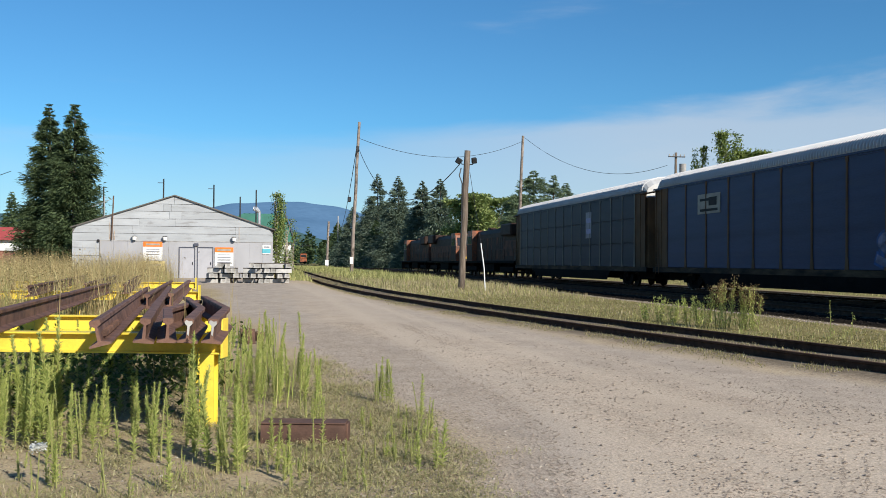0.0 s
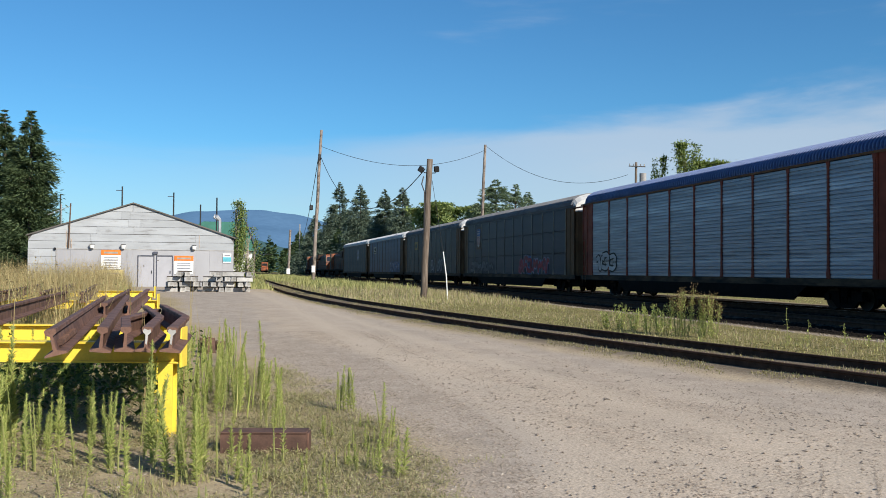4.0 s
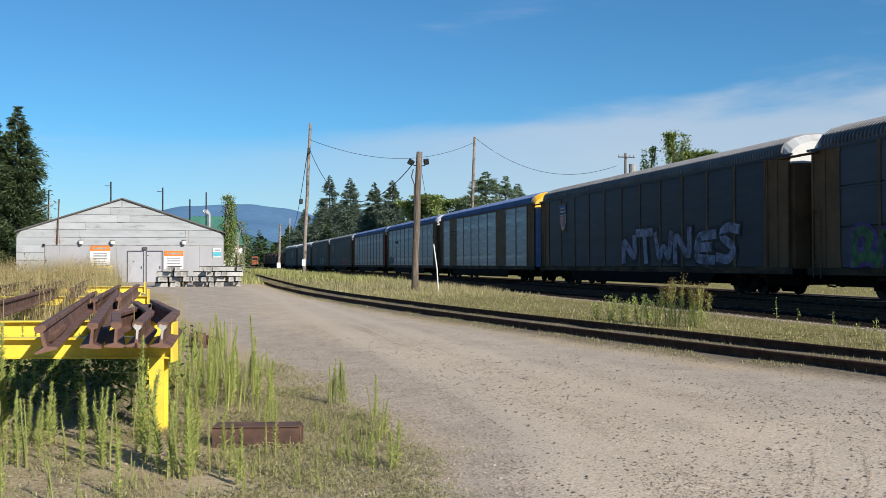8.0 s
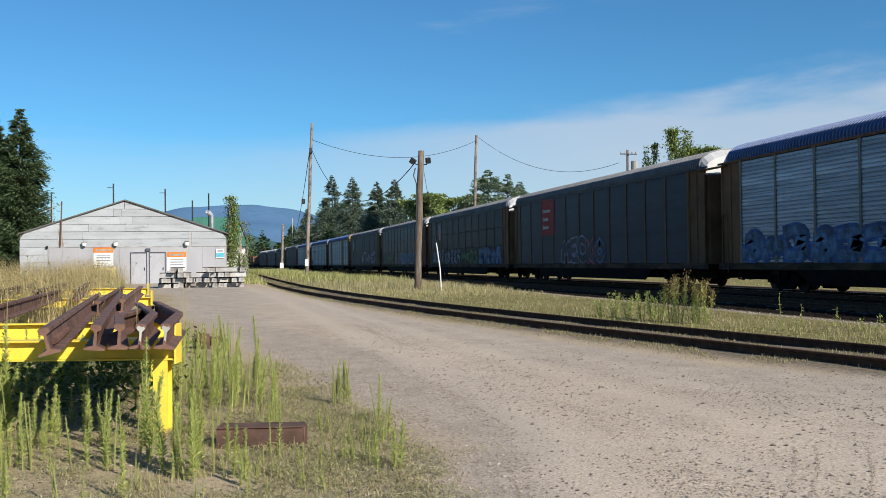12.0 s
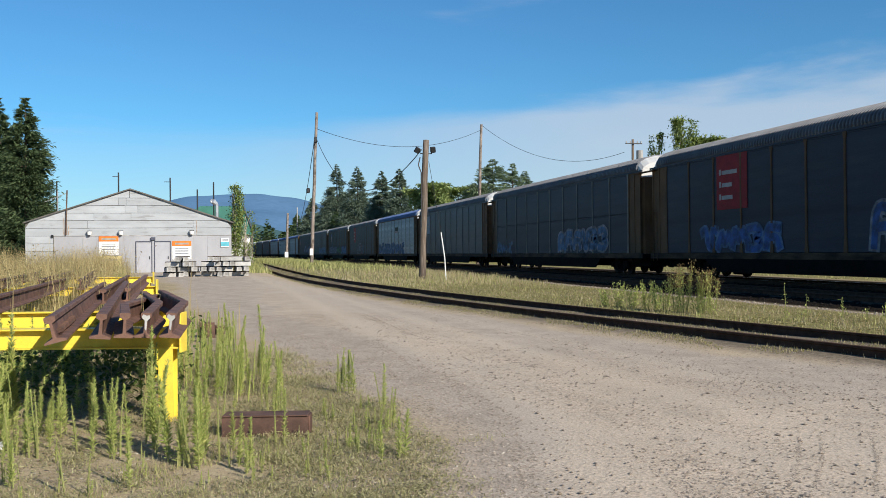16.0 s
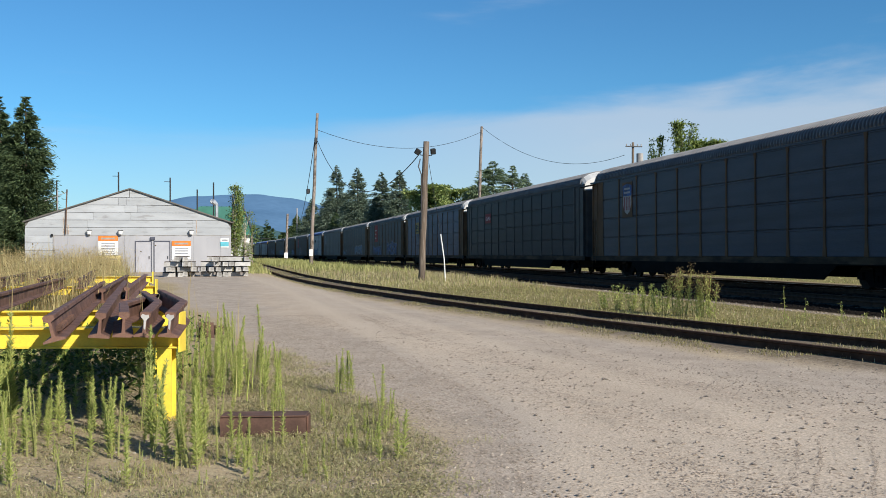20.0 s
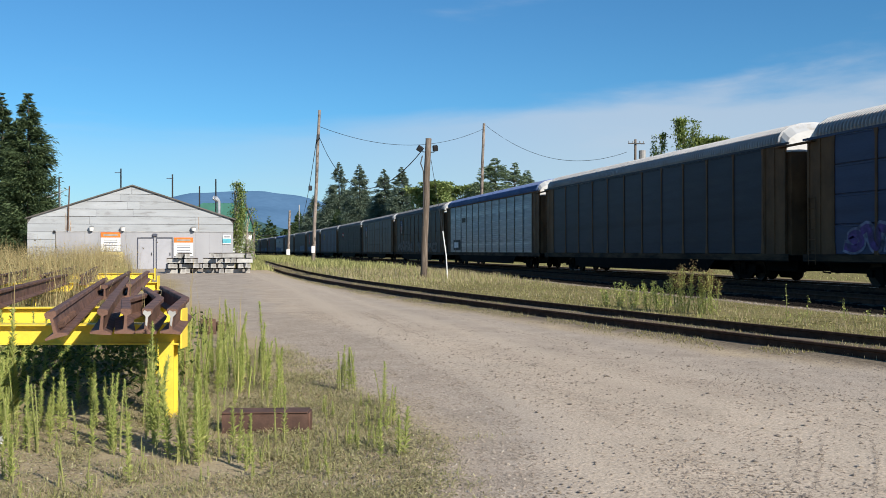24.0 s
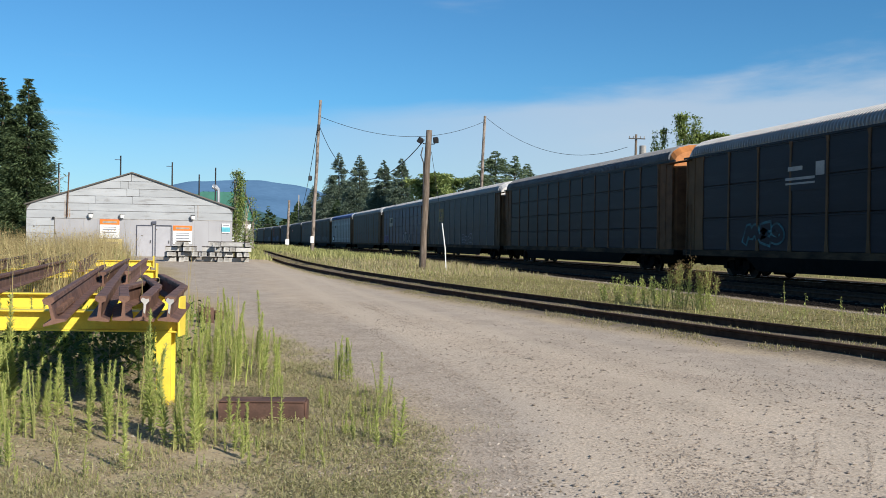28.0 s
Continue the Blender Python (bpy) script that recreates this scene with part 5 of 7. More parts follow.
part("board", boxes((-0.78, 0.78, -0.012, 0.012, -0.38, 0.36), bevel=0.005), "board_yellow", yb)
part("text_line", boxes((-0.5, 0.5, -0.018, -0.013, 0.05, 0.16)), "paint_pale", yb)
sg = tagged(empty("small_sign", pose(-0.06, BY - 0.05, 2.28)), "small white and teal sign at the barn corner", "sign")
part("board", boxes((-0.30, 0.26, -0.012, 0.012, -0.30, 0.36)), "wall_white", sg)
part("band", boxes((-0.30, 0.26, -0.018, -0.013, -0.22, 0.1)), "paint_cyan", sg)
part("text_line", boxes((-0.2, 0.2, -0.018, -0.013, 0.17, 0.27)), "paint_grey", sg)


# ---- poles and wires ----
def pole(name, label, x, y, top, r0, r1, lean=(0, 0), mat="pole_wood", z0=None):
    z0 = float(ground_z(x, y)) - 0.3 if z0 is None else z0
    p = tagged(empty(name, pose(x, y, z0)), label, "utility pole")
    bm = bmesh.new()
    h = top - z0
    n = 7
    tube(bm, [(lean[0] * k / n + 0.02 * math.sin(k * 2.1), lean[1] * k / n, h * k / n) for k in range(n + 1)], [r0 + (r1 - r0) * k / n for k in range(n + 1)], 12)
    part("shaft", bm, mat, p, smooth=True)
    return p, h


P1 = Vector((7.95, 83.0, 14.05))
p, h = pole("utility_pole", "tall bleached timber pole with a pale marker band", 7.35, 83.0, 14.05, 0.175, 0.12, (0.62, 0), "pole_pale")
part("marker_band", boxes((-0.13, 0.17, -0.215, -0.17, 1.5, 2.1), bevel=0.01), "wall_white", p, "pale marker plate")
part("fitting", boxes((-0.36, -0.05, -0.2, 0.15, h - 7.2, h - 6.75), bevel=0.06), "black_metal", p)
part("bracket", boxes((0.35, 0.62, -0.2, -0.1, h - 2.7, h - 2.2), bevel=0.02), "black_metal", p)

P2 = Vector((10.0, 46.5, 7.25))
p, h = pole("floodlight_pole", "dark weathered timber pole with two floodlights", 9.75, 46.5, 7.25, 0.185, 0.155, (0.28, 0))
for s, dz, tilt in ((-1, -0.30, 30), (1, -0.15, -8)):
    bm = boxes((-0.13, 0.13, -0.10, 0.10, -0.15, 0.15), bevel=0.03)
    fl = part("floodlight", bm, "black_metal", p, "black floodlight", m=pose(0.28 + (-0.48 if s < 0 else 0.34), -0.12, h - 0.48 + dz * 0.2, 14, tilt, 0))
    bm = bmesh.new()
    tube(bm, [(0.27, -0.05, h - 0.72), (0.27 + s * 0.3, -0.08, h - 0.70), (0.27 + s * 0.34, -0.1, h - 0.58)], 0.025, 6)
    part("arm", bm, "black_metal", p)
bm = bmesh.new()
tube(bm, [(-0.05, -0.1, h - 0.9), (-0.16, -0.16, h - 1.3), (-0.02, -0.2, h - 1.7), (-0.04, -0.2, h - 4.5)], 0.03, 6)
part("conduit", bm, "black_metal", p)
p2b = tagged(empty("guy_marker", pose(10.95, 46.2, 0.0)), "thin white guy-wire marker leaning beside the pole", "marker")
bm = bmesh.new()
tube(bm, [(0.0, 0, 0.05), (-0.06, 0, 1.2), (-0.24, 0, 2.5)], 0.032, 8)
part("sleeve", bm, "wall_white", p2b)

P3 = Vector((28.5, 102.0, 16.0))
p, h = pole("utility_pole", "tall pale timber pole beyond the train", 27.9, 102.0, 16.0, 0.22, 0.15, (0.6, 0), "pole_pale")
P4 = Vector((40.2, 87.0, 12.6))
p, h = pole("utility_pole", "timber pole with crossarm and transformer beyond the train", 40.2, 87.0, 12.7, 0.15, 0.12, (0, 0), "pole_wood")
part("crossarm", boxes((-0.9, 0.9, -0.05, 0.05, h - 0.50, h - 0.40), bevel=0.01), "black_metal", p, m=pose(0, -0.25, 0))
for x in (-0.8, -0.35, 0.4, 0.8):
    bm = bmesh.new()
    tube(bm, [(x, -0.25, h - 0.40), (x, -0.25, h - 0.2)], 0.06, 6)
    part("insulator", bm, "trim_grey", p)
bm = bmesh.new()
tube(bm, [(0.62, -0.3, h - 2.2), (0.62, -0.3, h - 1.15)], 0.34, 12)
part("transformer", bm, "trim_grey", p, "grey transformer can")
P5 = Vector((11.0, 172, 12.2))
p, h = pole("utility_pole", "distant timber pole with a pale band", 10.75, 172, 8.9, 0.26, 0.2, (0.3, 0), "pole_pale")
part("marker_band", boxes((-0.32, 0.32, -0.33, -0.29, 1.0, 2.0)), "wall_white", p)
p, h = pole("signal_mast", "slim grey signal mast in the distance", 22.5, 303, 16.4, 0.2, 0.17, (0, 0), "trim_grey")


def wire(a, b, sag, r=0.02, label="black overhead wire sagging between poles"):
    pts = []
    for k in range(25):
        u = k / 24
        q = Vector(a).lerp(Vector(b), u)
        q.z -= sag * 4 * u * (1 - u)
        pts.append(q)
    bm = bmesh.new()
    tube(bm, pts, r, 5)
    tagged(new("overhead_wire", mesh_of(bm, "wire_black")), label, "wire")


wire((10.71, 46.2, 2.5), P2 + Vector((0.15, -0.1, -1.1)), 0.0, 0.012, "thin guy wire from the pole to its marker")
wire(P1 + Vector((0.1, 0, -1.5)), P3 + Vector((0, 0, -0.6)), 1.75, 0.022)
wire(P3 + Vector((0.2, 0, -0.2)), P4 + Vector((-0.9, 0, -1.2)), 2.2, 0.022)
wire(P1 + Vector((0.0, 0, -2.4)), P2 + Vector((-0.2, 0, -0.5)), 3.2, 0.025, "sagging service cable between two poles")
wire(P1 + Vector((-0.2, 0, -2.4)), (22.3, 303, 13.4), 4.0, 0.035)

# ---- rail rack in the foreground ----
def i_beam(bm, length, h, w, t):
    """An I-section along +x from 0."""
    prism(bm, [(-w / 2, 0), (w / 2, 0), (w / 2, t), (t / 2, t), (t / 2, h - t), (w / 2, h - t), (w / 2, h), (-w / 2, h), (-w / 2, h - t), (-t / 2, h - t), (-t / 2, t), (-w / 2, t)], 0, 0, length)


def rail_rack(name_m, length, label, posts, plate=True):
    r = tagged(empty("rail_rack", name_m), label, "storage rack", "yellow rail racks")
    bm = bmesh.new()
    i_beam(bm, length, 0.185, 0.16, 0.014)
    part("crossbeam", bm, "yellow_paint", r, m=pose(0, 0, 0.655))
    for x in posts:
        bm = bmesh.new()
        prism(bm, [(-0.065, -0.075), (0.065, -0.075), (0.065, -0.06), (0.008, -0.06), (0.008, 0.06), (0.065, 0.06), (0.065, 0.075), (-0.065, 0.075), (-0.065, 0.06), (-0.008, 0.06), (-0.008, -0.06), (-0.065, -0.06)], 2, -0.1, 0.653)
        part("post", bm, "yellow_paint", r, m=pose(x, 0, 0))
    for x in np.arange(0.35, length, 0.55):
        part("stiffener", boxes((x - 0.005, x + 0.005, -0.075, -0.012, 0.67, 0.825)), "yellow_paint", r)
    if plate:
        part("end_plate", boxes((-0.02, 0.0, -0.09, 0.10, 0.62, 0.98), bevel=0.004), "yellow_paint", r, "upright yellow end stop")
    return r


RACK = pose(-0.40, 8.75, 0, 0, 0, 166.5)
rail_rack(RACK, 3.4, "yellow painted steel rack beam carrying rusty rails over weeds", (0.13, 3.2))
rail_rack(pose(-0.62, 11.55, 0, 0, 0, 171), 3.4, "yellow painted steel rack beam behind rusty rails", (0.15, 3.2), False)
rail_rack(pose(-1.45, 20.6, 0.0, 0, 0, 172), 5.6, "yellow painted steel rack beam deeper in the weeds", (0.15, 2.6, 5.4))
rail_rack(pose(-2.1, 28.5, 0.02, 0, 0, 174), 5.2, "yellow painted steel rack beam far back in the brush", (0.15, 5.0))

BIG = [(a * 1.14, b * 1.16) for a, b in RAIL_PROFILE]


def loose_rail(x, y, z, length, heading, roll, label, mat="rust_steel", end=None, bend=None):
    """A rail of the given length; bend=(degrees, length) adds a second leg turned by those degrees."""
    bm = bmesh.new()
    if bend:
        d, e = radians(bend[0]), bend[1]
        rings = []
        for px, py, a in ((0, 0, 0), (0, length - 0.06, 0), (-0.03 * math.sin(d), length + 0.03, d / 2), (-e * math.sin(d), length + e * math.cos(d), d)):
            rings.append([bm.verts.new((px + u * math.cos(a), py + u * math.sin(a), v)) for u, v in BIG])
        n = len(BIG)
        for r0, r1 in zip(rings, rings[1:]):
            for k in range(n):
                bm.faces.new((r0[k], r1[k], r1[(k + 1) % n], r0[(k + 1) % n]))
        bm.faces.new(rings[0])
        bm.faces.new(rings[-1][::-1])
        bmesh.ops.recalc_face_normals(bm, faces=bm.faces)
    else:
        prism(bm, BIG, 1, 0, length)
    r = tagged(new("steel_rail", mesh_of(bm, mat)), label, "rail", "rails stacked on the racks")
    r.matrix_basis = pose(x, y, z, 0, 0, heading) @ pose(0, 0, 0, 0, roll, 0)
    if end:
        bm = bmesh.new()
        prism(bm, [(-0.006, 0.07), (0.007, 0.06), (0.011, 0.135), (0.03, 0.158), (0.026, 0.182), (0.004, 0.176), (-0.02, 0.187), (-0.032, 0.172), (-0.028, 0.156), (-0.009, 0.138)], 1, -0.006, -0.001)
        part("painted_end", bm, end, r, "white paint on the sawn end")
    return r


UP, SIDEWAYS = "short rusty rail standing upright on the rack", "rusty rail lying on the rack with the others"
loose_rail(-0.975, 7.70, 0.845, 9.5, 4.6, 5, "long rusty rail standing on the rack beside the bent ones")
loose_rail(-0.795, 7.72, 0.845, 1.6, 6.0, 3, "rusty rail with a bent far end standing on the rack", bend=(-9.0, 2.4))
loose_rail(-0.635, 7.68, 0.845, 1.9, 1.0, 4, "bent rusty rail with a white-painted sawn end", end="concrete", bend=(7.5, 2.2))
loose_rail(-0.445, 7.62, 0.845, 1.9, -0.6, 5, "bent rusty rail with a white-painted sawn end", end="concrete", bend=(10.0, 2.2))
tooth = loose_rail(-1.23, 7.30, 0.86, 9.2, 4.6, -14, "long rusty rail tipped on its side with a row of bolts", "rust_steel")
for k in range(12):
    bm = bmesh.new()
    tube(bm, [(0.012, 0.22 + k * 0.12, 0.075), (0.05, 0.22 + k * 0.12, 0.075)], 0.026, 6)
    part("bolt", bm, "rust_dark", tooth)
for x, y, l, hd, rl in ((-2.38, 8.0, 12.0, 3.9, 0), (-1.62, 13.2, 9.0, 3.6, 0), (-1.36, 13.6, 9.0, 3.0, 5)):
    loose_rail(x, y, 0.845 if rl != -90 else 0.93, l, hd, rl, "long rusty rail lying across the yellow racks")
for x, y, l, hd, rl in ((-4.15, 17.5, 12.0, 5.9, -4), (-2.75, 19.0, 11.0, 6.0, 0), (-3.6, 19.6, 11.0, 5.4, 6)):
    loose_rail(x, y, 0.845, l, hd, rl, "long rusty rail on the heap among dry brush", "rust_dark")

# short steel channel lying on the ground
ch = tagged(empty("steel_beam", pose(-0.03, 7.9, -0.01, 0, 0, -11)), "short rusty steel beam lying in the weeds", "beam")
bm = bmesh.new()
prism(bm, [(-0.11, 0.0), (0.11, 0.0), (0.11, 0.165), (0.08, 0.178), (-0.08, 0.178), (-0.11, 0.165)], 0, 0.0, 0.70)
part("body", bm, "rust_dark", ch)
bm = boxes((0.0, 0.70, -0.112, 0.112, 0.176, 0.188), (0.0, 0.70, -0.113, 0.113, -0.01, 0.010), bevel=0.003)
part("flange", bm, "rust_dark", ch)
part("end_plate", boxes((0.70, 0.715, -0.10, 0.10, 0.0, 0.178), bevel=0.004), "rust_steel", ch)

# rusty steel stubs left standing behind the weeds
for x, y, h, turn in ((-0.34, 17.3, 0.27, 20), (-0.18, 17.9, 0.16, 55)):
    bm = bmesh.new()
    prism(bm, [(-0.11, -0.09), (0.11, -0.09), (0.11, -0.07), (0.015, -0.07), (0.015, 0.07), (0.11, 0.07), (0.11, 0.09), (-0.11, 0.09), (-0.11, 0.07), (-0.015, 0.07), (-0.015, -0.07), (-0.11, -0.07)], 2, -0.05, h)
    st = tagged(new("steel_stub", mesh_of(bm, "rust_dark")), "short dark rusty steel stub standing among weeds", "beam", "steel stubs behind the weeds")
    st.matrix_basis = pose(x, y, float(ground_z(x, y)), 3, -4, turn)

# ---- stack of concrete sleepers before the barn ----
TIE_SIDE = [(-0.15, 0.0), (0.15, 0.0), (0.13, 0.215), (0.115, 0.235), (-0.115, 0.235), (-0.13, 0.215)]


def concrete_tie(m, length):
    key = ("ctie", length)

    def make():
        bm = bmesh.new()
        prism(bm, TIE_SIDE, 1, -length / 2, length / 2)
        return bm
    t = new("concrete_sleeper", cached(key, make, "concrete"))
    t.matrix_basis = m
    return tagged(t, "weathered grey concrete sleeper in a loose stack", "sleeper", "concrete sleepers stacked before the barn")


RT = random.Random(21)
PZ = float(ground_z(-1.0, 55.5)) - 0.012
for base_x, courses in ((-2.45, ((-1.05, 0.95), (-0.95, 1.0), (-0.95, 0.75), (-0.35, 0.4))), (-0.1, ((-1.3, 1.4), (-1.35, 1.3), (-1.3, 1.45), (-0.95, 1.4)))):
    for row, (lo, hi) in enumerate(courses):
        z = PZ + row * 0.295
        x, n = base_x + lo, row
        while x < base_x + hi - 0.15:
            if n % 2:
                # a few seen end on
                for _ in range(RT.choice((2, 2, 3))):
                    if x > base_x + hi - 0.1:
                        break
                    concrete_tie(pose(x + 0.16, 55.5 + RT.uniform(-0.6, 0.4), z + RT.uniform(0.0, 0.035), 0, RT.uniform(-6, 6), RT.uniform(-10, 10)), 1.6)
                    x += RT.uniform(0.33, 0.40)
            else:
                ln = round(min(RT.choice((0.7, 0.9, 1.2)), max(0.4, base_x + hi - x)), 1)
                tip = RT.uniform(-2.5, 2.5)
                for dy in (-0.55, 0.0, 0.55):
                    concrete_tie(pose(x + ln / 2, 55.5 + dy + RT.uniform(-0.12, 0.12), z + RT.uniform(-0.005, 0.03), 0, tip, 90 + RT.uniform(-7, 7)), ln)
                x += ln + RT.uniform(0.03, 0.16)
            n += 1
        for y in (-0.45, 0.45):
            bt = new("timber_batten", cached(("batten", hi - lo), lambda: boxes((lo, hi, -0.04, 0.04, 0.0, 0.055)), "tie_wood"))
            bt.matrix_basis = pose(base_x, 55.5 + y, z + 0.238)
            tagged(bt, "dark timber batten between courses of sleepers", "batten", "battens in the sleeper stack")

# ---- buildings and masts behind the barn ----
g = tagged(empty("green_roofed_shed"), "long shed with a green metal roof behind the barn", "building")
part("wall", boxes((-9.5, 3.1, 125, 160, 0.2, 4.4), bevel=0.02), "wall_white", g)
bm = bmesh.new()
prism(bm, [(-9.8, 4.1), (-3.2, 7.75), (2.2, 7.75), (3.6, 4.1), (3.5, 4.0), (-9.7, 4.0)], 1, 124.4, 161)
part("roof", bm, "green_roof", g)
bm = bmesh.new()
prism(bm, [(2.15, 7.8), (2.3, 7.8), (3.7, 4.0), (3.55, 4.0)], 1, 124.2, 124.39)
part("verge", bm, "frame_dark", g)
for k in range(9):
    x = -3.0 + k * 0.62
    part("roof_seam", boxes((x, x + 0.04, 124.3, 161, 7.75, 7.80)), "green_roof", g)

for x, top in ((-19.6, 10.4), (-12.6, 11.5), (-6.6, 10.9), (-3.4, 9.5), (-1.45, 10.4)):
    m_ = tagged(empty("yard_mast", pose(x, 118, 0)), "slim dark mast with a short bracket behind the barn", "mast", "masts behind the barn")
    bm = bmesh.new()
    tube(bm, [(0, 0, 0), (0, 0, top)], [0.10, 0.085], 8)
    part("shaft", bm, "black_metal", m_)
    if top > 10.8:
        bm = bmesh.new()
        tube(bm, [(0, 0, top - 0.5), (-0.7, 0, top - 0.5)], 0.04, 6)
        part("bracket", bm, "frame_dark", m_)
ant = tagged(empty("roof_antenna", pose(-11.9, 72.0, 3.9)), "small rooftop antenna on the barn", "antenna")
bm = bmesh.new()
tube(bm, [(0, 0, 0), (0.0, 0, 2.3)], 0.03, 6)
part("mast", bm, "trim_grey", ant)
bm = bmesh.new()
tube(bm, [(-0.9, 0, 1.5), (0.7, 0, 2.2)], 0.02, 5)
part("boom", bm, "trim_grey", ant)

r = tagged(empty("red_roofed_house"), "low white building with a red roof among trees", "building")
part("wall", boxes((-58, -37.2, 150, 165, 0.2, 4.4), bevel=0.02), "wall_white", r)
bm = bmesh.new()
prism(bm, [(149.2, 4.4), (157.5, 6.6), (166, 4.4)], 0, -55.5, -36.6)
part("roof", bm, "red_roof", r)
for x in (-55, -51, -47, -43, -39.5):
    w = part("window", boxes((x - 0.7, x + 0.7, 149.93, 149.99, 1.2, 2.6)), "glass_dark", r)
    part("window_frame", boxes((x - 0.8, x + 0.8, 149.9, 149.95, 2.6, 2.7), (x - 0.8, x + 0.8, 149.9, 149.95, 1.1, 1.2)), "trim_grey", w)
r = tagged(empty("brick_annex"), "low red brick annex with a pale fascia", "building")
part("wall", boxes((-46, -33.5, 128, 140, 0.2, 2.6), bevel=0.02), "wall_brick", r)
part("fascia", boxes((-46.2, -33.3, 127.8, 140.2, 2.6, 3.0), bevel=0.02), "wall_white", r)

# parked orange machine far down the line, white crossing equipment, fence
o = tagged(empty("orange_rail_vehicle", pose(15.6, 412, 0.3)), "orange rail vehicle parked far down the line", "rail vehicle")
part("body", boxes((-1.5, 1.5, 0, 9, 0.9, 2.3), bevel=0.1), "loco_orange", o)
part("cab", boxes((-1.4, 1.4, 0.4, 3.4, 2.3, 4.6), bevel=0.15), "loco_orange", o)
part("windscreen", boxes((-1.1, 1.1, 0.37, 0.40, 3.0, 4.0)), "glass_dark", o)
part("underframe", boxes((-1.3, 1.3, 0.2, 8.8, 0.2, 0.9), bevel=0.05), "under_black", o)
for y in (1.8, 7.2):
    for x in (-0.75, 0.75):
        bm = bmesh.new()
        tube(bm, [(x - 0.06, y, 0.45), (x + 0.06, y, 0.45)], 0.45, 14)
        part("wheel", bm, "wheel_steel", o)
e = tagged(empty("equipment_cabinets", pose(22.6, 300, 0.2)), "white trackside equipment cabinets", "cabinet")
for k in range(4):
    part("cabinet", boxes((k * 0.95 - 1.8, k * 0.95 - 1.0, 0, 1.0, 0.0, 2.3 + 0.2 * (k % 2)), bevel=0.04), "wall_white", e)
f = tagged(empty("yard_fence"), "old pale board fence beside the barn", "fence")
for k in range(9):
    part("board", boxes((1.35 + k * 0.10, 1.44 + k * 0.10, 76 + k * 1.2, 76.06 + k * 1.2, 0.2, 2.55 - 0.05 * (k % 3)), bevel=0.005), "trim_grey", f)
part("post", boxes((2.28, 2.42, 87.2, 87.34, 0.2, 3.4), bevel=0.01), "pole_pale", f)
wire((-60, 140, 8.0), (-23, 90, 9.5), 1.0, 0.03, "thin black wire beside the trees")
wire((9.5, 400, 8.1), (18.6, 400, 8.2), 0.1, 0.1, "pale overhead cable beyond the barn")

# ---- mountain and hills ----
def far_hill(name, label, xs, zs, y, depth, mat, jag, seed):
    """A wooded ridge: a sheet that climbs from its foot to an uneven crest and falls behind it."""
    X = np.linspace(xs[0], xs[-1], 160)
    crest = np.interp(X, xs, zs)
    k = np.ones(9) / 9
    crest = np.convolve(np.pad(crest, 4, "edge"), k, "valid")
    crest = crest + (value_noise(X, X * 0, (xs[-1] - xs[0]) / 60, seed) - 0.5) * jag + (value_noise(X, X * 0, (xs[-1] - xs[0]) / 25, seed + 1) - 0.5) * jag
    V = np.linspace(0, 1, 26)
    rows = []
    for v in V:
        up = step(v, 0, 0.7) if v <= 0.7 else 1 - 0.6 * (v - 0.7) / 0.3
        n = (value_noise(X, X * 0 + v * depth, depth / 6, seed + 2) - 0.5) * crest * 0.22 * math.sin(math.pi * v)
        rows.append(np.stack([X, np.full_like(X, y - depth * (0.7 - v)), crest * up + n * (v < 0.62) - 3], -1))
    verts = np.concatenate(rows)
    i = np.arange(len(V) * len(X)).reshape(len(V), len(X))
    faces = np.stack([i[:-1, :-1], i[:-1, 1:], i[1:, 1:], i[1:, :-1]], -1).reshape(-1, 4)
    tagged(new(name, raw_mesh(verts, faces, mat, True)), label, "mountain", kind="structure")


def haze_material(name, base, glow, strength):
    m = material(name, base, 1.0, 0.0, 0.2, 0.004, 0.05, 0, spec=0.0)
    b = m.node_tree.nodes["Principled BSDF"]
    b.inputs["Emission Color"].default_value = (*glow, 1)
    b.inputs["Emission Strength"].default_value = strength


# distance haze painted in: bluish base colours plus an even blue emission
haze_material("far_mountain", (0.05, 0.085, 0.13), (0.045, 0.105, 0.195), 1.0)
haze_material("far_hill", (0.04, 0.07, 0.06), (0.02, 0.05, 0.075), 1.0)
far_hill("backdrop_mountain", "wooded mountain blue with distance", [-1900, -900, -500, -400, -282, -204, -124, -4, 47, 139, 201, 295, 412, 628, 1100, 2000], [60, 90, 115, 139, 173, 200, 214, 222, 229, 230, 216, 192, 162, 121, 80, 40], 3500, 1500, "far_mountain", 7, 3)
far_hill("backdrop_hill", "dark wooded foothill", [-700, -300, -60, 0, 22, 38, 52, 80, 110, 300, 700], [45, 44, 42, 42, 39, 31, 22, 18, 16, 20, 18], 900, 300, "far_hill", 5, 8)

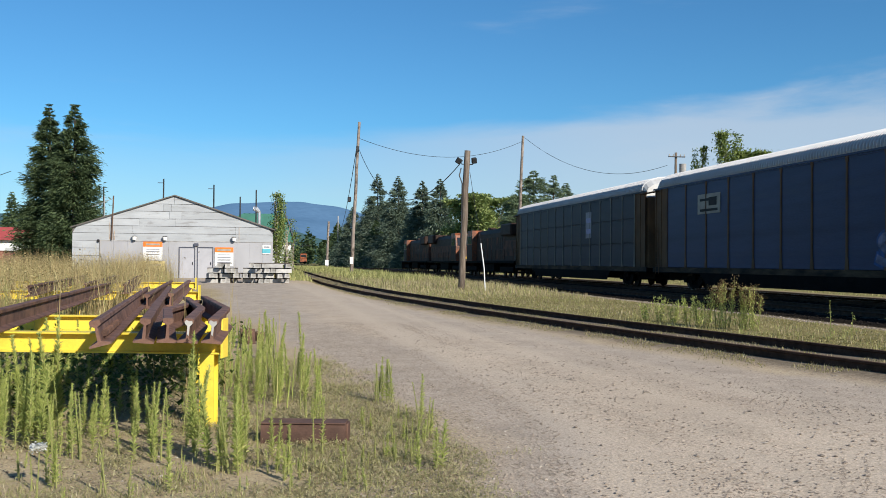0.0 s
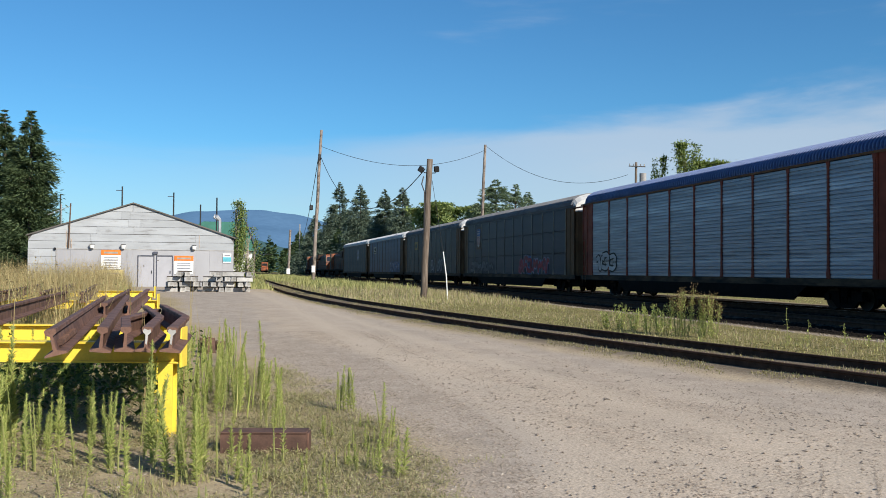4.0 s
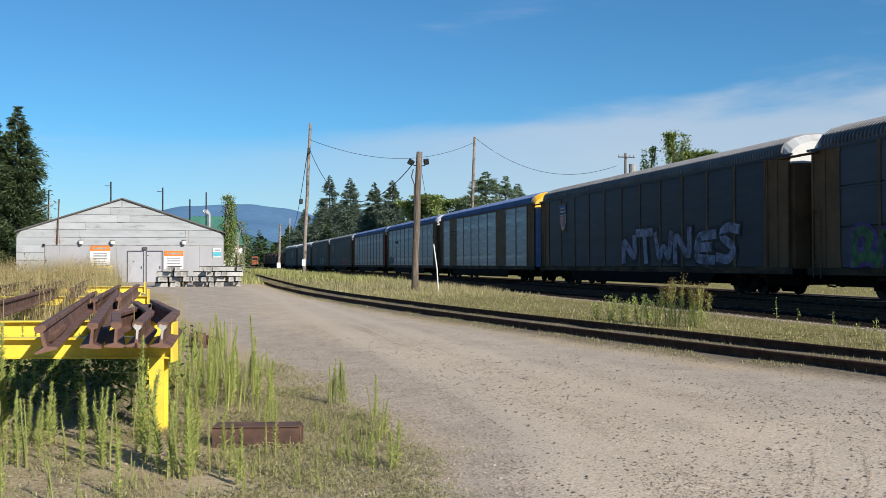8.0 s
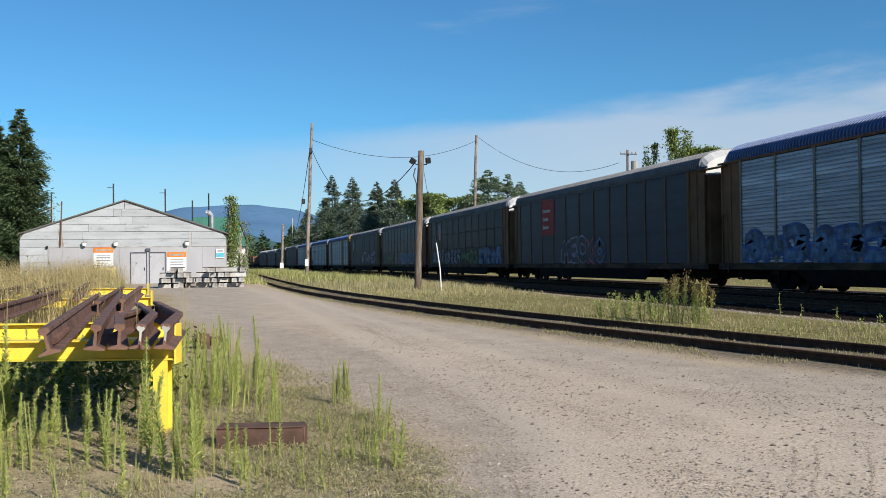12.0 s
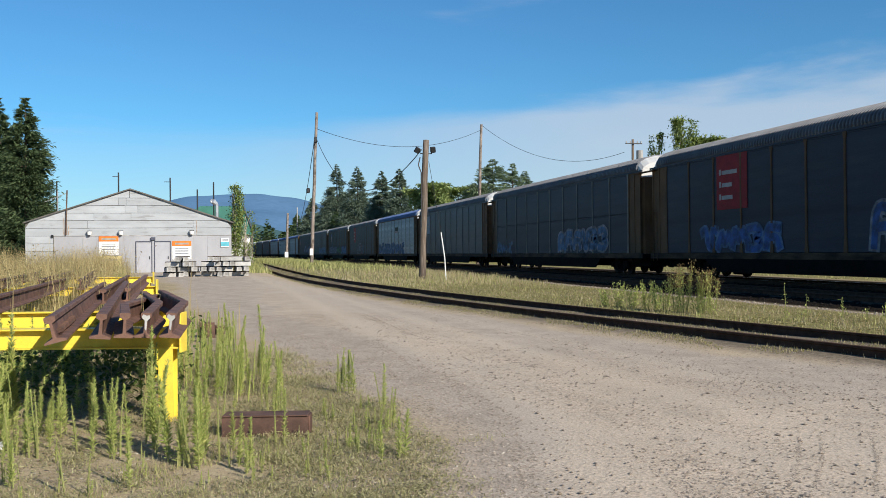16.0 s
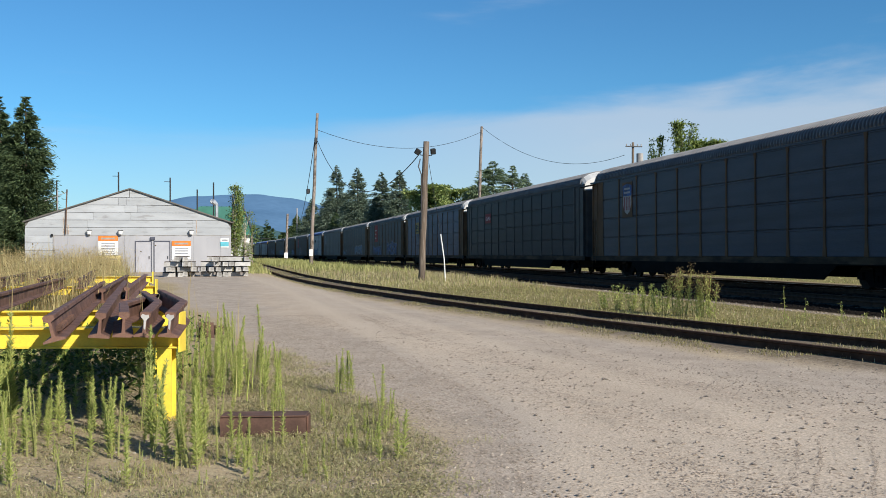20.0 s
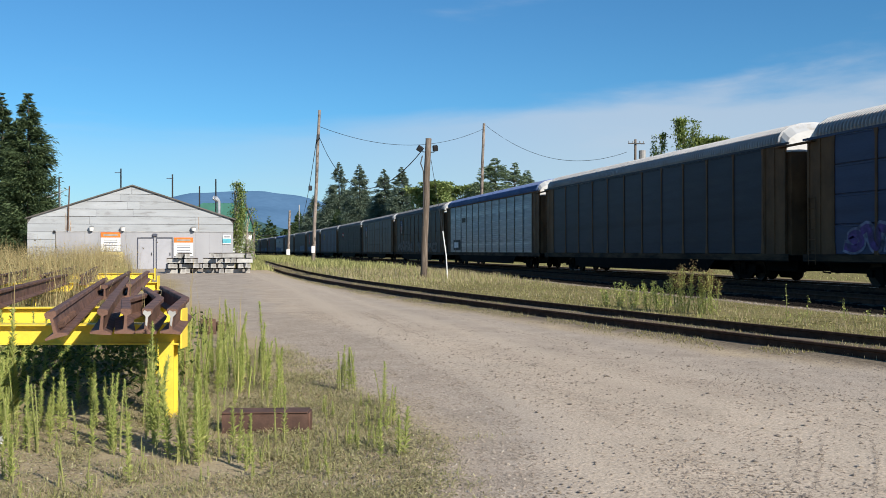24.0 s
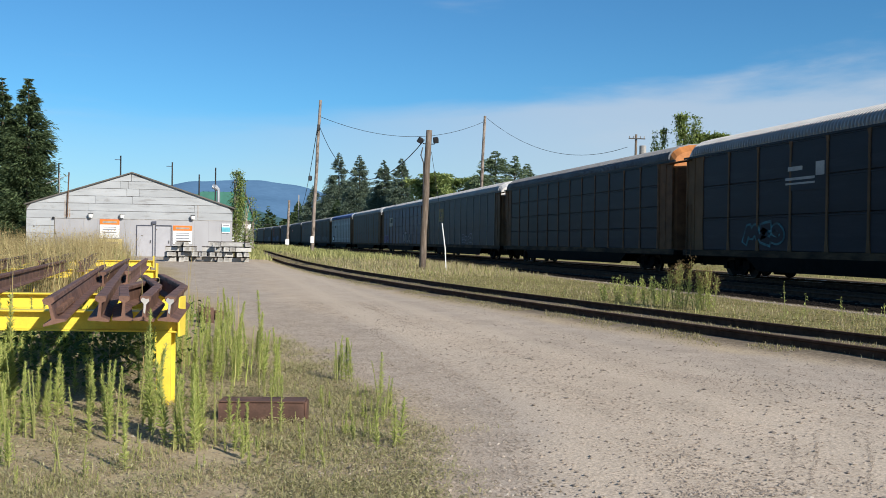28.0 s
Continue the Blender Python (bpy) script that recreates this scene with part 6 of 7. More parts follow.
# ---- trees ----
def cards(centres, size, rng, flat=0.0, droop=0.0, lean=None, wide=0.33):
    """Small leaf clumps: two crossed, bent quads at every centre; returns verts and faces."""
    n = len(centres)
    a = rng.uniform(0, 2 * np.pi, n)
    tilt = rng.uniform(-0.9, 0.9, n) * (1 - flat) - droop
    u = np.stack([np.cos(a), np.sin(a), np.zeros(n)], -1)
    if lean is not None:
        u = lean + 0.5 * u
        u /= np.linalg.norm(u, axis=1, keepdims=True)
    w = np.stack([-np.sin(a), np.cos(a), np.zeros(n)], -1)
    up = np.array([0, 0, 1.0])
    u = u * np.cos(tilt)[:, None] + up * np.sin(tilt)[:, None]
    w = w + up * rng.uniform(-0.6, 0.6, n)[:, None]
    s = (size * rng.uniform(0.6, 1.3, n))[:, None]
    p0, p1 = centres - u * s * 0.5, centres + u * s * 0.7
    m0, m1 = centres + w * s * wide + up * s * 0.08, centres - w * s * wide + up * s * 0.05
    verts = np.stack([p0, m0, p1, m1], 1).reshape(-1, 3)
    i = np.arange(n)[:, None] * 4
    faces = np.concatenate([i + np.array([[0, 1, 2]]), i + np.array([[0, 2, 3]])], 1).reshape(-1, 3)
    return verts, faces


def conifer(x, y, top, radius, seed, label, mat="needle_dark", base=0.0, clump=0.55, density=1.0, skirt=0.06, power=0.95, ragged=0.0, rise_by=(-0.28, 0.05), thick=0.22):
    rng = np.random.default_rng(seed)
    z0 = float(ground_z(x, y))
    H = top - z0
    t = tagged(empty("conifer_tree", pose(x, y, z0)), label, "tree", "conifers")
    bm = bmesh.new()
    tube(bm, [(0, 0, 0), (0.1, 0, H * 0.5), (0, 0, H * 0.97)], [H * 0.016, H * 0.010, 0.03], 8)
    part("trunk", bm, "bark", t)
    cs, ln = [], []
    z = H * skirt
    limbs = bmesh.new()
    while z < H * 0.985:
        f = z / H
        r = radius * min(1.75 * (1 - f), (1 - f) ** power) * (1 + ragged * rng.uniform(-1, 0.6)) * (0.75 + 0.25 * min(1, f / 0.12))
        nb = int(rng.integers(6, 10)) if f < 0.9 else 5
        for k in range(nb):
            a = rng.uniform(0, 2 * np.pi)
            rr = r * rng.uniform(0.75, 1.15) + 0.12
            d = np.array([np.cos(a), np.sin(a), 0])
            rise = rng.uniform(*rise_by) * rr if f < 0.75 else rng.uniform(0.0, 0.5) * rr
            if k < 1 and f < 0.8:
                tube(limbs, [(0, 0, z), tuple(d * rr * 0.85 + np.array([0, 0, z + rise * 0.85]))], [0.05 + 0.04 * (1 - f), 0.015], 4, False)
            m = max(2, int(rr / clump * 2.6 * density))
            u = rng.uniform(0.1, 1.0, m) ** 0.55
            spread = (0.10 + 0.22 * u * (1 - 0.3 * u))[:, None] * rr
            p = d * (u * rr)[:, None] + rng.normal(0, 1, (m, 3)) * spread * np.array([0.55, 0.55, thick])
            p[:, 2] += z + rise * u ** 1.4
            cs.append(p)
            ln.append(np.repeat(d[None], m, 0))
        z += max(0.22, H * 0.019) * rng.uniform(0.8, 1.2)
    cs, ln = np.concatenate(cs), np.concatenate(ln)
    v, f = cards(cs, clump, rng, 0.3, 0.12, ln, 0.2)
    part("crown", raw_mesh(v, f, mat), None, t)
    part("branchwork", limbs, "bark", t)
    return t


def broadleaf(x, y, top, w, seed, label, mat="leaf_green", clump=0.5, n=1500, droop=0.0, low=0.25, bark="bark", category="tree", lean=0.0):
    """Trunk, forked limbs, and a crown of many clumps gathered round the limb ends."""
    rng = np.random.default_rng(seed)
    z0 = float(ground_z(x, y))
    H = top - z0
    t = tagged(empty("broadleaf_tree", pose(x, y, z0)), label, category, "broadleaved trees")
    bm = bmesh.new()
    tube(bm, [(0, 0, 0), (lean * 0.4, 0, H * 0.35), (lean, 0, H * 0.85)], [H * 0.02 + 0.03, H * 0.014 + 0.02, 0.03], 8)
    tips = []
    for k in range(16):
        f = rng.uniform(low, 0.95)
        a = rng.uniform(0, 2 * np.pi)
        r = w * math.sin(math.pi * min(1, (f - low * 0.6) / (1.12 - low * 0.6))) ** 0.7 * rng.uniform(0.5, 1.0)
        p = np.array([np.cos(a) * r + lean * f, np.sin(a) * r, H * min(0.97, f + 0.08)])
        tube(bm, [(lean * f * 0.8, 0, H * f * 0.7), tuple(p)], [H * 0.006 + 0.01, 0.012], 5, False)
        tips.append(p)
    part("trunk", bm, bark, t)
    tips = np.array(tips)
    who = rng.integers(0, len(tips), n)
    c = tips[who] + rng.normal(0, 1, (n, 3)) * np.array([w * 0.24, w * 0.24, H * 0.065])
    if droop:
        c[:, 2] -= np.abs(rng.normal(0, 1, n)) * droop
    over = np.maximum(0, c[:, 2] - H * 0.93)
    c[:, 2] = np.maximum(c[:, 2] - 0.75 * over - over * np.abs(rng.normal(0, 0.6, n)), H * low * 0.6)
    v, f = cards(c, clump, rng, 0.0, 0.5 if droop else 0.0)
    part("crown", raw_mesh(v, f, mat), None, t)
    return t


FIR = "tall dark green fir with dense drooping branches"
conifer(-19.3, 88, 15.6, 2.55, 1, "tall dark fir beside the barn", "needle_olive", clump=0.32, density=8.5, skirt=0.03, power=0.42, ragged=0.15, rise_by=(-0.05, 0.35), thick=0.4)
conifer(-16.4, 84, 15.2, 2.65, 2, "tall dark fir close to the barn", "needle_olive", clump=0.32, density=8.5, skirt=0.03, power=0.42, ragged=0.15, rise_by=(-0.05, 0.35), thick=0.4)
for k, (x, y, top, r) in enumerate(((30.6, 262, 27.0, 10.5), (27.0, 300, 19.5, 9.0), (31.3, 225, 22.9, 9.5), (33.2, 200, 19.6, 7.4), (35.3, 190, 19.3, 7.4), (35.6, 246, 17.5, 8.0), (28.6, 268, 16.5, 8.0), (24.4, 330, 15.8, 7.0), (38.5, 226, 15.5, 7.5), (33.4, 280, 19.0, 8.5), (27.8, 240, 12.5, 6.0), (37.6, 206, 14.0, 6.0))):
    conifer(x, y, top, r, 10 + k, FIR, "needle_dark" if k in (6, 10, 7) else "needle_blue", clump=0.62, density=5.0, skirt=0.04, power=1.08, thick=0.34, rise_by=(-0.30, -0.05))
for k, (x, y, top, r) in enumerate(((37.4, 128, 14.9, 5.6), (41.6, 132, 14.7, 4.2), (45.2, 137, 14.0, 4.6), (34.6, 126, 11.9, 4.2), (48.5, 140, 11.7, 4.6))):
    conifer(x, y, top, r, 30 + k, "ragged dark pine standing beyond the train", "needle_pine", clump=0.42, density=3.6, skirt=0.15, power=0.66, ragged=0.4)
for k, (x, y, top, w) in enumerate(((34.6, 166, 13.6, 3.4), (36.8, 161, 14.4, 3.6), (39.6, 157, 13.4, 3.6))):
    broadleaf(x, y, top, w, 50 + k, "bright green broadleaved tree beyond the train", clump=0.55, n=8000, low=0.1)
broadleaf(49.5, 100, 16.0, 0.95, 70, "slim drooping birch tree beyond the train", "leaf_birch", 0.27, 7000, 1.9, 0.25, "birch_bark")
broadleaf(51.5, 98, 17.6, 1.55, 71, "drooping birch tree beyond the train", "leaf_birch", 0.27, 11000, 2.0, 0.25, "birch_bark")
broadleaf(54.0, 97, 15.3, 2.2, 72, "green birch tree beyond the train", "leaf_birch", 0.27, 12000, 1.4, 0.25, "birch_bark")
broadleaf(0.75, 73.5, 7.2, 0.75, 73, "slender leaning birch at the barn corner", "leaf_birch", 0.14, 3600, 0.9, 0.2, "birch_bark", lean=-0.25)
broadleaf(1.5, 75.0, 5.2, 0.7, 74, "slender birch behind the barn corner", "leaf_birch", 0.14, 2400, 0.8, 0.15, "birch_bark")
for k, (x, y, top, r) in enumerate(((-59, 232, 17.5, 4.2), (-66, 236, 19.5, 4.6), (-52.5, 238, 14.5, 4.0), (-74, 240, 18, 4.5), (-46, 250, 12.5, 3.8), (-34.5, 215, 10.5, 3.6), (-39, 205, 10.5, 3.8))):
    conifer(x, y, top, r, 80 + k, "dark conifer in the distance", clump=0.9, density=2.0, skirt=0.04)
for k, (x, y, w, top) in enumerate(((-14.6, 80, 1.6, 3.4),)):
    broadleaf(x, y, top, w, 95 + k, "dark green bush at the foot of the firs", "needle_dark", 0.5, 900, 0, 0.06, category="bush")


def far_wood():
    """The woods that close the view far down the line and on both sides."""
    rng = np.random.default_rng(7)
    cs, sz = [], []
    for _ in range(420):
        y = rng.uniform(330, 760)
        side = rng.uniform(0, 1)
        x = float(main_x(y)) + (rng.uniform(9, 150) if side < 0.6 else -rng.uniform(16, 190))
        H = rng.uniform(9, 19) * (0.75 if y < 400 else 1)
        m = 70
        f = rng.uniform(0.03, 1, m)
        a = rng.uniform(0, 2 * np.pi, m)
        r = H * 0.2 * (1 - f) ** 0.8 * rng.uniform(0.5, 1.1, m) + 0.2
        cs.append(np.stack([x + r * np.cos(a), y + r * np.sin(a), H * f], -1))
    v, f = cards(np.concatenate(cs), 2.6, rng, 0.3, 0.2)
    tagged(new("distant_wood", raw_mesh(v, f, "needle_dark")), "dark conifer wood along the line far off", "woods", kind="stuff")


far_wood()

# ---- weeds, grass, pebbles ----
def weed_mesh(seed, height, leaves, leaf, spread):
    """A stiff weed: many narrow leaves spiralling up a stem, shorter towards the tip."""
    rng = np.random.default_rng(seed)
    bend = rng.uniform(-0.06, 0.06, 2) * height

    def axis(f):
        return np.stack([bend[0] * f ** 2, bend[1] * f ** 2, height * f], -1)
    f = np.sort(rng.uniform(0.03, 1.0, leaves) ** 0.8)
    a = np.arange(leaves) * 2.4 + rng.uniform(-0.5, 0.5, leaves)
    ln = leaf * (1 - 0.45 * f) * rng.uniform(0.7, 1.2, leaves) * np.where(f < 0.2, 0.7, 1)
    rise = 0.75 + 0.5 * f + rng.uniform(-0.35, 0.3, leaves)
    d = np.stack([np.cos(a) * np.cos(rise), np.sin(a) * np.cos(rise), np.sin(rise)], -1)
    w = np.stack([-np.sin(a), np.cos(a), np.zeros(leaves)], -1)
    p = axis(f)
    L_ = ln[:, None] * spread
    mid = p + d * L_ * 0.5
    tip = p + d * L_ + np.stack([np.zeros(leaves), np.zeros(leaves), -0.25 * ln], -1)
    hw = w * (ln[:, None] * 0.045 + 0.0022)
    v = np.stack([p, mid + hw, tip, mid - hw], 1).reshape(-1, 3)
    i = np.arange(leaves)[:, None] * 4
    fc = np.concatenate([i + np.array([[0, 1, 2]]), i + np.array([[0, 2, 3]])], 1).reshape(-1, 3)
    return raw_mesh(v, fc, "weed_green"), bend


def weed_stem(height, bend):
    bm = bmesh.new()
    tube(bm, [(bend[0] * u * u, bend[1] * u * u, height * u) for u in (0, 0.35, 0.7, 1.0)], [0.007, 0.006, 0.004, 0.002], 5, False)
    return mesh_of(bm, "grass_green")


KINDS = []
for k, (h, n, lf) in enumerate(((0.18, 60, 0.05), (0.30, 100, 0.06), (0.45, 170, 0.07), (0.65, 260, 0.085), (0.90, 360, 0.095))):
    for v in range(4):
        lm, bend = weed_mesh(100 + k * 7 + v, h, int(n * (1.0, 0.75, 1.2, 0.55)[v]), lf * (1.0, 0.85, 1.1, 0.6)[v], 1.0)
        KINDS.append((h, lm, weed_stem(h, bend)))


def weed(x, y, h, rng, label="tall green weed with narrow leaves on bare ground"):
    k = min(range(0, len(KINDS), 4), key=lambda i: abs(math.log(KINDS[i][0] / h))) + rng.randrange(4)
    h0, lm, sm = KINDS[k]
    w = tagged(empty("weed"), label, "weed", "tall weeds about the rack")
    part("leaves", lm, None, w)
    part("stem", sm, None, w)
    u = h / h0
    w.matrix_basis = pose(x, y, float(ground_z(x, y) + bump_z(x, y)) - 0.012, rng.uniform(-6, 6), rng.uniform(-6, 6), rng.uniform(0, 360)) @ Matrix.Diagonal((u, u, u, 1))
    return w


RW = random.Random(5)
# plants and small clumps that stand clear: x, y, stems, spread, height
CLEAR = [(-0.77, 7.30, 3, 0.07, 0.60), (-0.62, 6.27, 1, 0.0, 0.48), (-0.59, 7.50, 2, 0.04, 0.92), (-0.52, 7.31, 2, 0.04, 0.78), (-0.35, 6.95, 3, 0.06, 0.62), (-0.25, 6.86, 8, 0.09, 0.62),
         (-0.15, 6.95, 3, 0.06, 0.55), (-1.38, 6.47, 2, 0.03, 0.34), (-1.03, 6.30, 2, 0.04, 0.31), (-0.86, 6.16, 1, 0.0, 0.27), (0.36, 7.30, 1, 0.0, 0.43), (0.42, 7.22, 1, 0.0, 0.44),
         (0.10, 6.74, 3, 0.05, 0.38), (0.25, 6.52, 2, 0.05, 0.28), (-1.40, 9.43, 1, 0.0, 0.36), (0.09, 10.30, 1, 0.0, 1.0), (0.41, 10.64, 1, 0.0, 1.05), (-0.06, 7.15, 3, 0.1, 0.35)]
ROADSIDE = [(1.21, 9.93, 7, 0.06, 0.48), (1.40, 8.70, 2, 0.03, 0.50), (1.35, 7.89, 2, 0.02, 0.39), (1.26, 7.56, 2, 0.04, 0.24), (1.23, 6.64, 2, 0.02, 0.37), (1.06, 6.50, 1, 0.0, 0.30),
            (0.94, 6.93, 7, 0.09, 0.19), (1.09, 7.73, 3, 0.05, 0.26), (1.33, 8.82, 2, 0.05, 0.17), (0.87, 8.63, 2, 0.04, 0.20), (-0.66, 8.35, 2, 0.05, 0.75), (-2.6, 6.9, 3, 0.08, 0.4), (-1.82, 8.6, 2, 0.05, 1.02)]
for x, y, n, sp, h in CLEAR + ROADSIDE:
    for _ in range(n):
        weed(x + RW.gauss(0, sp), y + RW.gauss(0, sp), h * RW.uniform(0.8, 1.03), RW)
# denser stands: beside and behind the rack, and low sprouts between: x0, x1, y0, y1, plants, heights
for x0, x1, y0, y1, n, h0, h1 in ((-3.3, -1.72, 8.15, 8.95, 38, 0.45, 0.85), (-2.7, -1.7, 7.7, 8.3, 26, 0.35, 0.75), 
                                  (0.45, 1.35, 6.7, 9.6, 20, 0.07, 0.18), (-1.7, 0.7, 5.9, 7.2, 34, 0.08, 0.2), (-0.3, 0.5, 8.1, 9.4, 12, 0.25, 0.5), (-1.7, -0.55, 7.3, 8.6, 34, 0.2, 0.58), (-3.4, -1.5, 6.3, 8.2, 14, 0.12, 0.35)):
    for _ in range(n):
        weed(RW.uniform(x0, x1), RW.uniform(y0, y1), RW.uniform(h0, h1), RW)


def weed_thicket(stands):
    """The crowded weeds behind and beside the rack, as one object."""
    verts, faces, base = [], [], 0
    for x0, x1, y0, y1, n, h0, h1 in stands:
        for _ in range(n):
            x, y, h = RW.uniform(x0, x1), RW.uniform(y0, y1), RW.uniform(h0, h1)
            k = min(range(0, len(KINDS), 4), key=lambda i: abs(math.log(KINDS[i][0] / h))) + RW.randrange(4)
            u = h / KINDS[k][0]
            m = np.array(pose(x, y, float(ground_z(x, y) + bump_z(x, y)) - 0.012, RW.uniform(-6, 6), RW.uniform(-6, 6), RW.uniform(0, 360)))
            for me in KINDS[k][1:]:
                v = np.empty(len(me.vertices) * 3)
                me.vertices.foreach_get("co", v)
                verts.append(v.reshape(-1, 3) * u @ m[:3, :3].T + m[:3, 3])
                for p in me.polygons:
                    q = [base + j for j in p.vertices]
                    faces += [(q[0], q[j], q[j + 1]) for j in range(1, len(q) - 1)]
                base += len(me.vertices)
    tagged(new("weed_thicket", raw_mesh(np.concatenate(verts), np.array(faces), "weed_green")), "crowded tall green weeds behind and beside the rack", "weeds", kind="stuff")


weed_thicket(((-4.8, -0.4, 9.6, 13.5, 80, 0.4, 0.9), (-0.42, 0.66, 9.6, 11.8, 46, 0.25, 0.62), (-0.6, 0.2, 11.8, 17.0, 44, 0.25, 0.6)))


def scatter(name, label, mat, n, seed, place, hmin, hmax, width, category, lean=0.5, clump=1):
    """Grass as one object: bent blades, place(rng, n) gives x, y and a height factor."""
    rng = np.random.default_rng(seed)
    x, y, hf = place(rng, n)
    n = len(x)
    z = ground_z(x, y) + bump_z(x, y)
    a = rng.uniform(0, 2 * np.pi, n)
    h = rng.uniform(hmin, hmax, n) * hf
    ln = rng.uniform(0.1, 1.0, n) * lean * h
    d = np.stack([np.cos(a), np.sin(a), np.zeros(n)], -1)
    w = np.stack([-np.sin(a), np.cos(a), np.zeros(n)], -1) * (width * rng.uniform(0.6, 1.4, n))[:, None]
    p = np.stack([x, y, z - 0.01], -1)
    up = np.array([0, 0, 1.0])
    mid = p + d * (ln * 0.35)[:, None] + up * (h * 0.6)[:, None]
    tip = p + d * ln[:, None] + up * h[:, None]
    v = np.stack([p - w, p + w, mid + w * 0.7, mid - w * 0.7, tip], 1).reshape(-1, 3)
    i = np.arange(n)[:, None] * 5
    f = np.concatenate([i + np.array([[0, 1, 2]]), i + np.array([[0, 2, 3]]), i + np.array([[3, 2, 4]])], 1).reshape(-1, 3)
    return tagged(new(name, raw_mesh(v, f, mat)), label, category, kind="stuff")


def tufts(rng, n, per, x0, x1, y0, y1, spread, keep=None, bias=1.0):
    m = n // per
    y = y0 + (y1 - y0) * rng.uniform(0, 1, m * 2) ** bias
    x = rng.uniform(x0, x1, m * 2)
    if keep is not None:
        k = keep(x, y) > rng.uniform(0, 1, m * 2)
        x, y = x[k], y[k]
    x, y = x[:m], y[:m]
    x = np.repeat(x, per) + rng.normal(0, spread, len(x) * per)
    y = np.repeat(y, per) + rng.normal(0, spread, len(y) * per)
    return x, y, np.repeat(rng.uniform(0.5, 1.25, len(x) // per), per)


def fore(rng, n):
    return tufts(rng, n, 7, -4.6, 2.5, 5.0, 15, 0.05, lambda x, y: np.clip(1.7 * value_noise(x, y, 0.55, 9) - 0.35 - 0.5 * step(x, 0.8, 2.0), 0, 1) * (1 - road_mask(x, y)) * (1 - 0.8 * step(-x, 0.3, 0.6) * step(y, 6.7, 7.0)), 1.3)


scatter("dry_grass", "short dry straw-coloured grass on bare soil", "grass_dry", 85000, 1, fore, 0.015, 0.065, 0.0024, "grass", 1.9)
scatter("green_grass", "short green and yellow grass among weeds", "grass_green", 52000, 2, fore, 0.02, 0.08, 0.0025, "grass", 1.5)


def ground_cover():
    rng = np.random.default_rng(44)
    x, y, h = tufts(rng, 110000, 22, -4.6, 1.6, 5.0, 14, 0.055, lambda x, y: np.clip(value_noise(x, y, 0.6, 19) * 1.5 - 0.3 + 0.35 * step(x, -0.2, 0.4), 0, 1) * (1 - road_mask(x, y)), 1.3)
    c = np.stack([x, y, ground_z(x, y) + bump_z(x, y) + rng.uniform(0.0, 0.05, len(x))], -1)
    v, f = cards(c, 0.026, rng, 0.2, -0.3, wide=0.16)
    tagged(new("ground_cover", raw_mesh(v, f, "sprig")), "matted low yellow-green plants on the soil", "plants", kind="stuff")


ground_cover()


def strip(rng, n):
    y = 8 + 110 * rng.uniform(0, 1, n) ** 1.25
    lo, hi = side_x(y) + 1.55, main_x(y) - 8.2
    x = lo + (hi - lo) * rng.uniform(0, 1, n)
    k = value_noise(x, y, 1.1, 12) - 0.22 + 0.55 * step(y, 30, 46) > rng.uniform(0, 1, n)
    k &= rng.uniform(0, 1, n) < 0.3 + 0.7 * step(y, 30, 44)
    x, y = x[k], y[k]
    tall = 0.07 + 0.16 * value_noise(x, y, 2, 3) + 1.5 * step(y, 34, 47) * (1 - step(y, 85, 110)) * (0.5 + value_noise(x, y, 3.5, 4))
    return x, y, tall


scatter("verge_grass", "dry yellow grass between siding and main line", "grass_dry", 64000, 3, strip, 0.05, 0.26, 0.009, "grass", 0.6)
scatter("verge_grass", "green grass between siding and main line", "grass_green", 50000, 4, strip, 0.05, 0.22, 0.009, "grass", 0.6)


def verge_mats():
    rng = np.random.default_rng(46)
    n = 90000
    y = 8 + 60 * rng.uniform(0, 1, n) ** 1.3
    lo, hi = side_x(y) + 1.5, main_x(y) - 8.3
    x = lo + (hi - lo) * rng.uniform(0, 1, n)
    k = value_noise(x, y, 0.9, 47) * 0.6 + value_noise(x, y, 0.3, 48) * 0.4 > 0.25 + 0.5 * rng.uniform(0, 1, n)
    x, y = x[k], y[k]
    v, f = cards(np.stack([x, y, ground_z(x, y) + bump_z(x, y) + rng.uniform(0.0, 0.04, len(x))], -1), 0.05, rng, 0.5, -0.2, wide=0.2)
    tagged(new("verge_mat", raw_mesh(v, f, "verge_moss")), "low yellow-green moss and herbs between the tracks", "plants", kind="stuff")


verge_mats()


def strip_tufts(rng, n):
    x, y, h = tufts(rng, n, 9, 0, 1, 8, 48, 0.03, bias=1.2)
    lo, hi = side_x(y) + 1.6, main_x(y) - 8.5
    return lo + (hi - lo) * np.clip(x, 0, 1), y, h


scatter("grass_tuft", "scattered tufts of taller grass between siding and main line", "grass_dry", 9000, 41, strip_tufts, 0.05, 0.18, 0.005, "grass", 0.8)
scatter("grass_tuft", "scattered green tufts between siding and main line", "grass_green", 9000, 42, strip_tufts, 0.04, 0.16, 0.005, "grass", 0.8)


def siding_edge(rng, n):
    y = 7 + 75 * rng.uniform(0, 1, n) ** 1.3
    x = side_x(y) + np.where(rng.uniform(0, 1, n) < 0.5, rng.normal(-0.45, 0.22, n), rng.uniform(0.05, 1.4, n))
    k = value_noise(x, y, 0.7, 31) > 0.45
    return x[k], y[k], np.ones(k.sum())


scatter("siding_grass", "sparse dry grass along the siding rails", "grass_dry", 18000, 5, siding_edge, 0.02, 0.08, 0.003, "grass", 0.7)


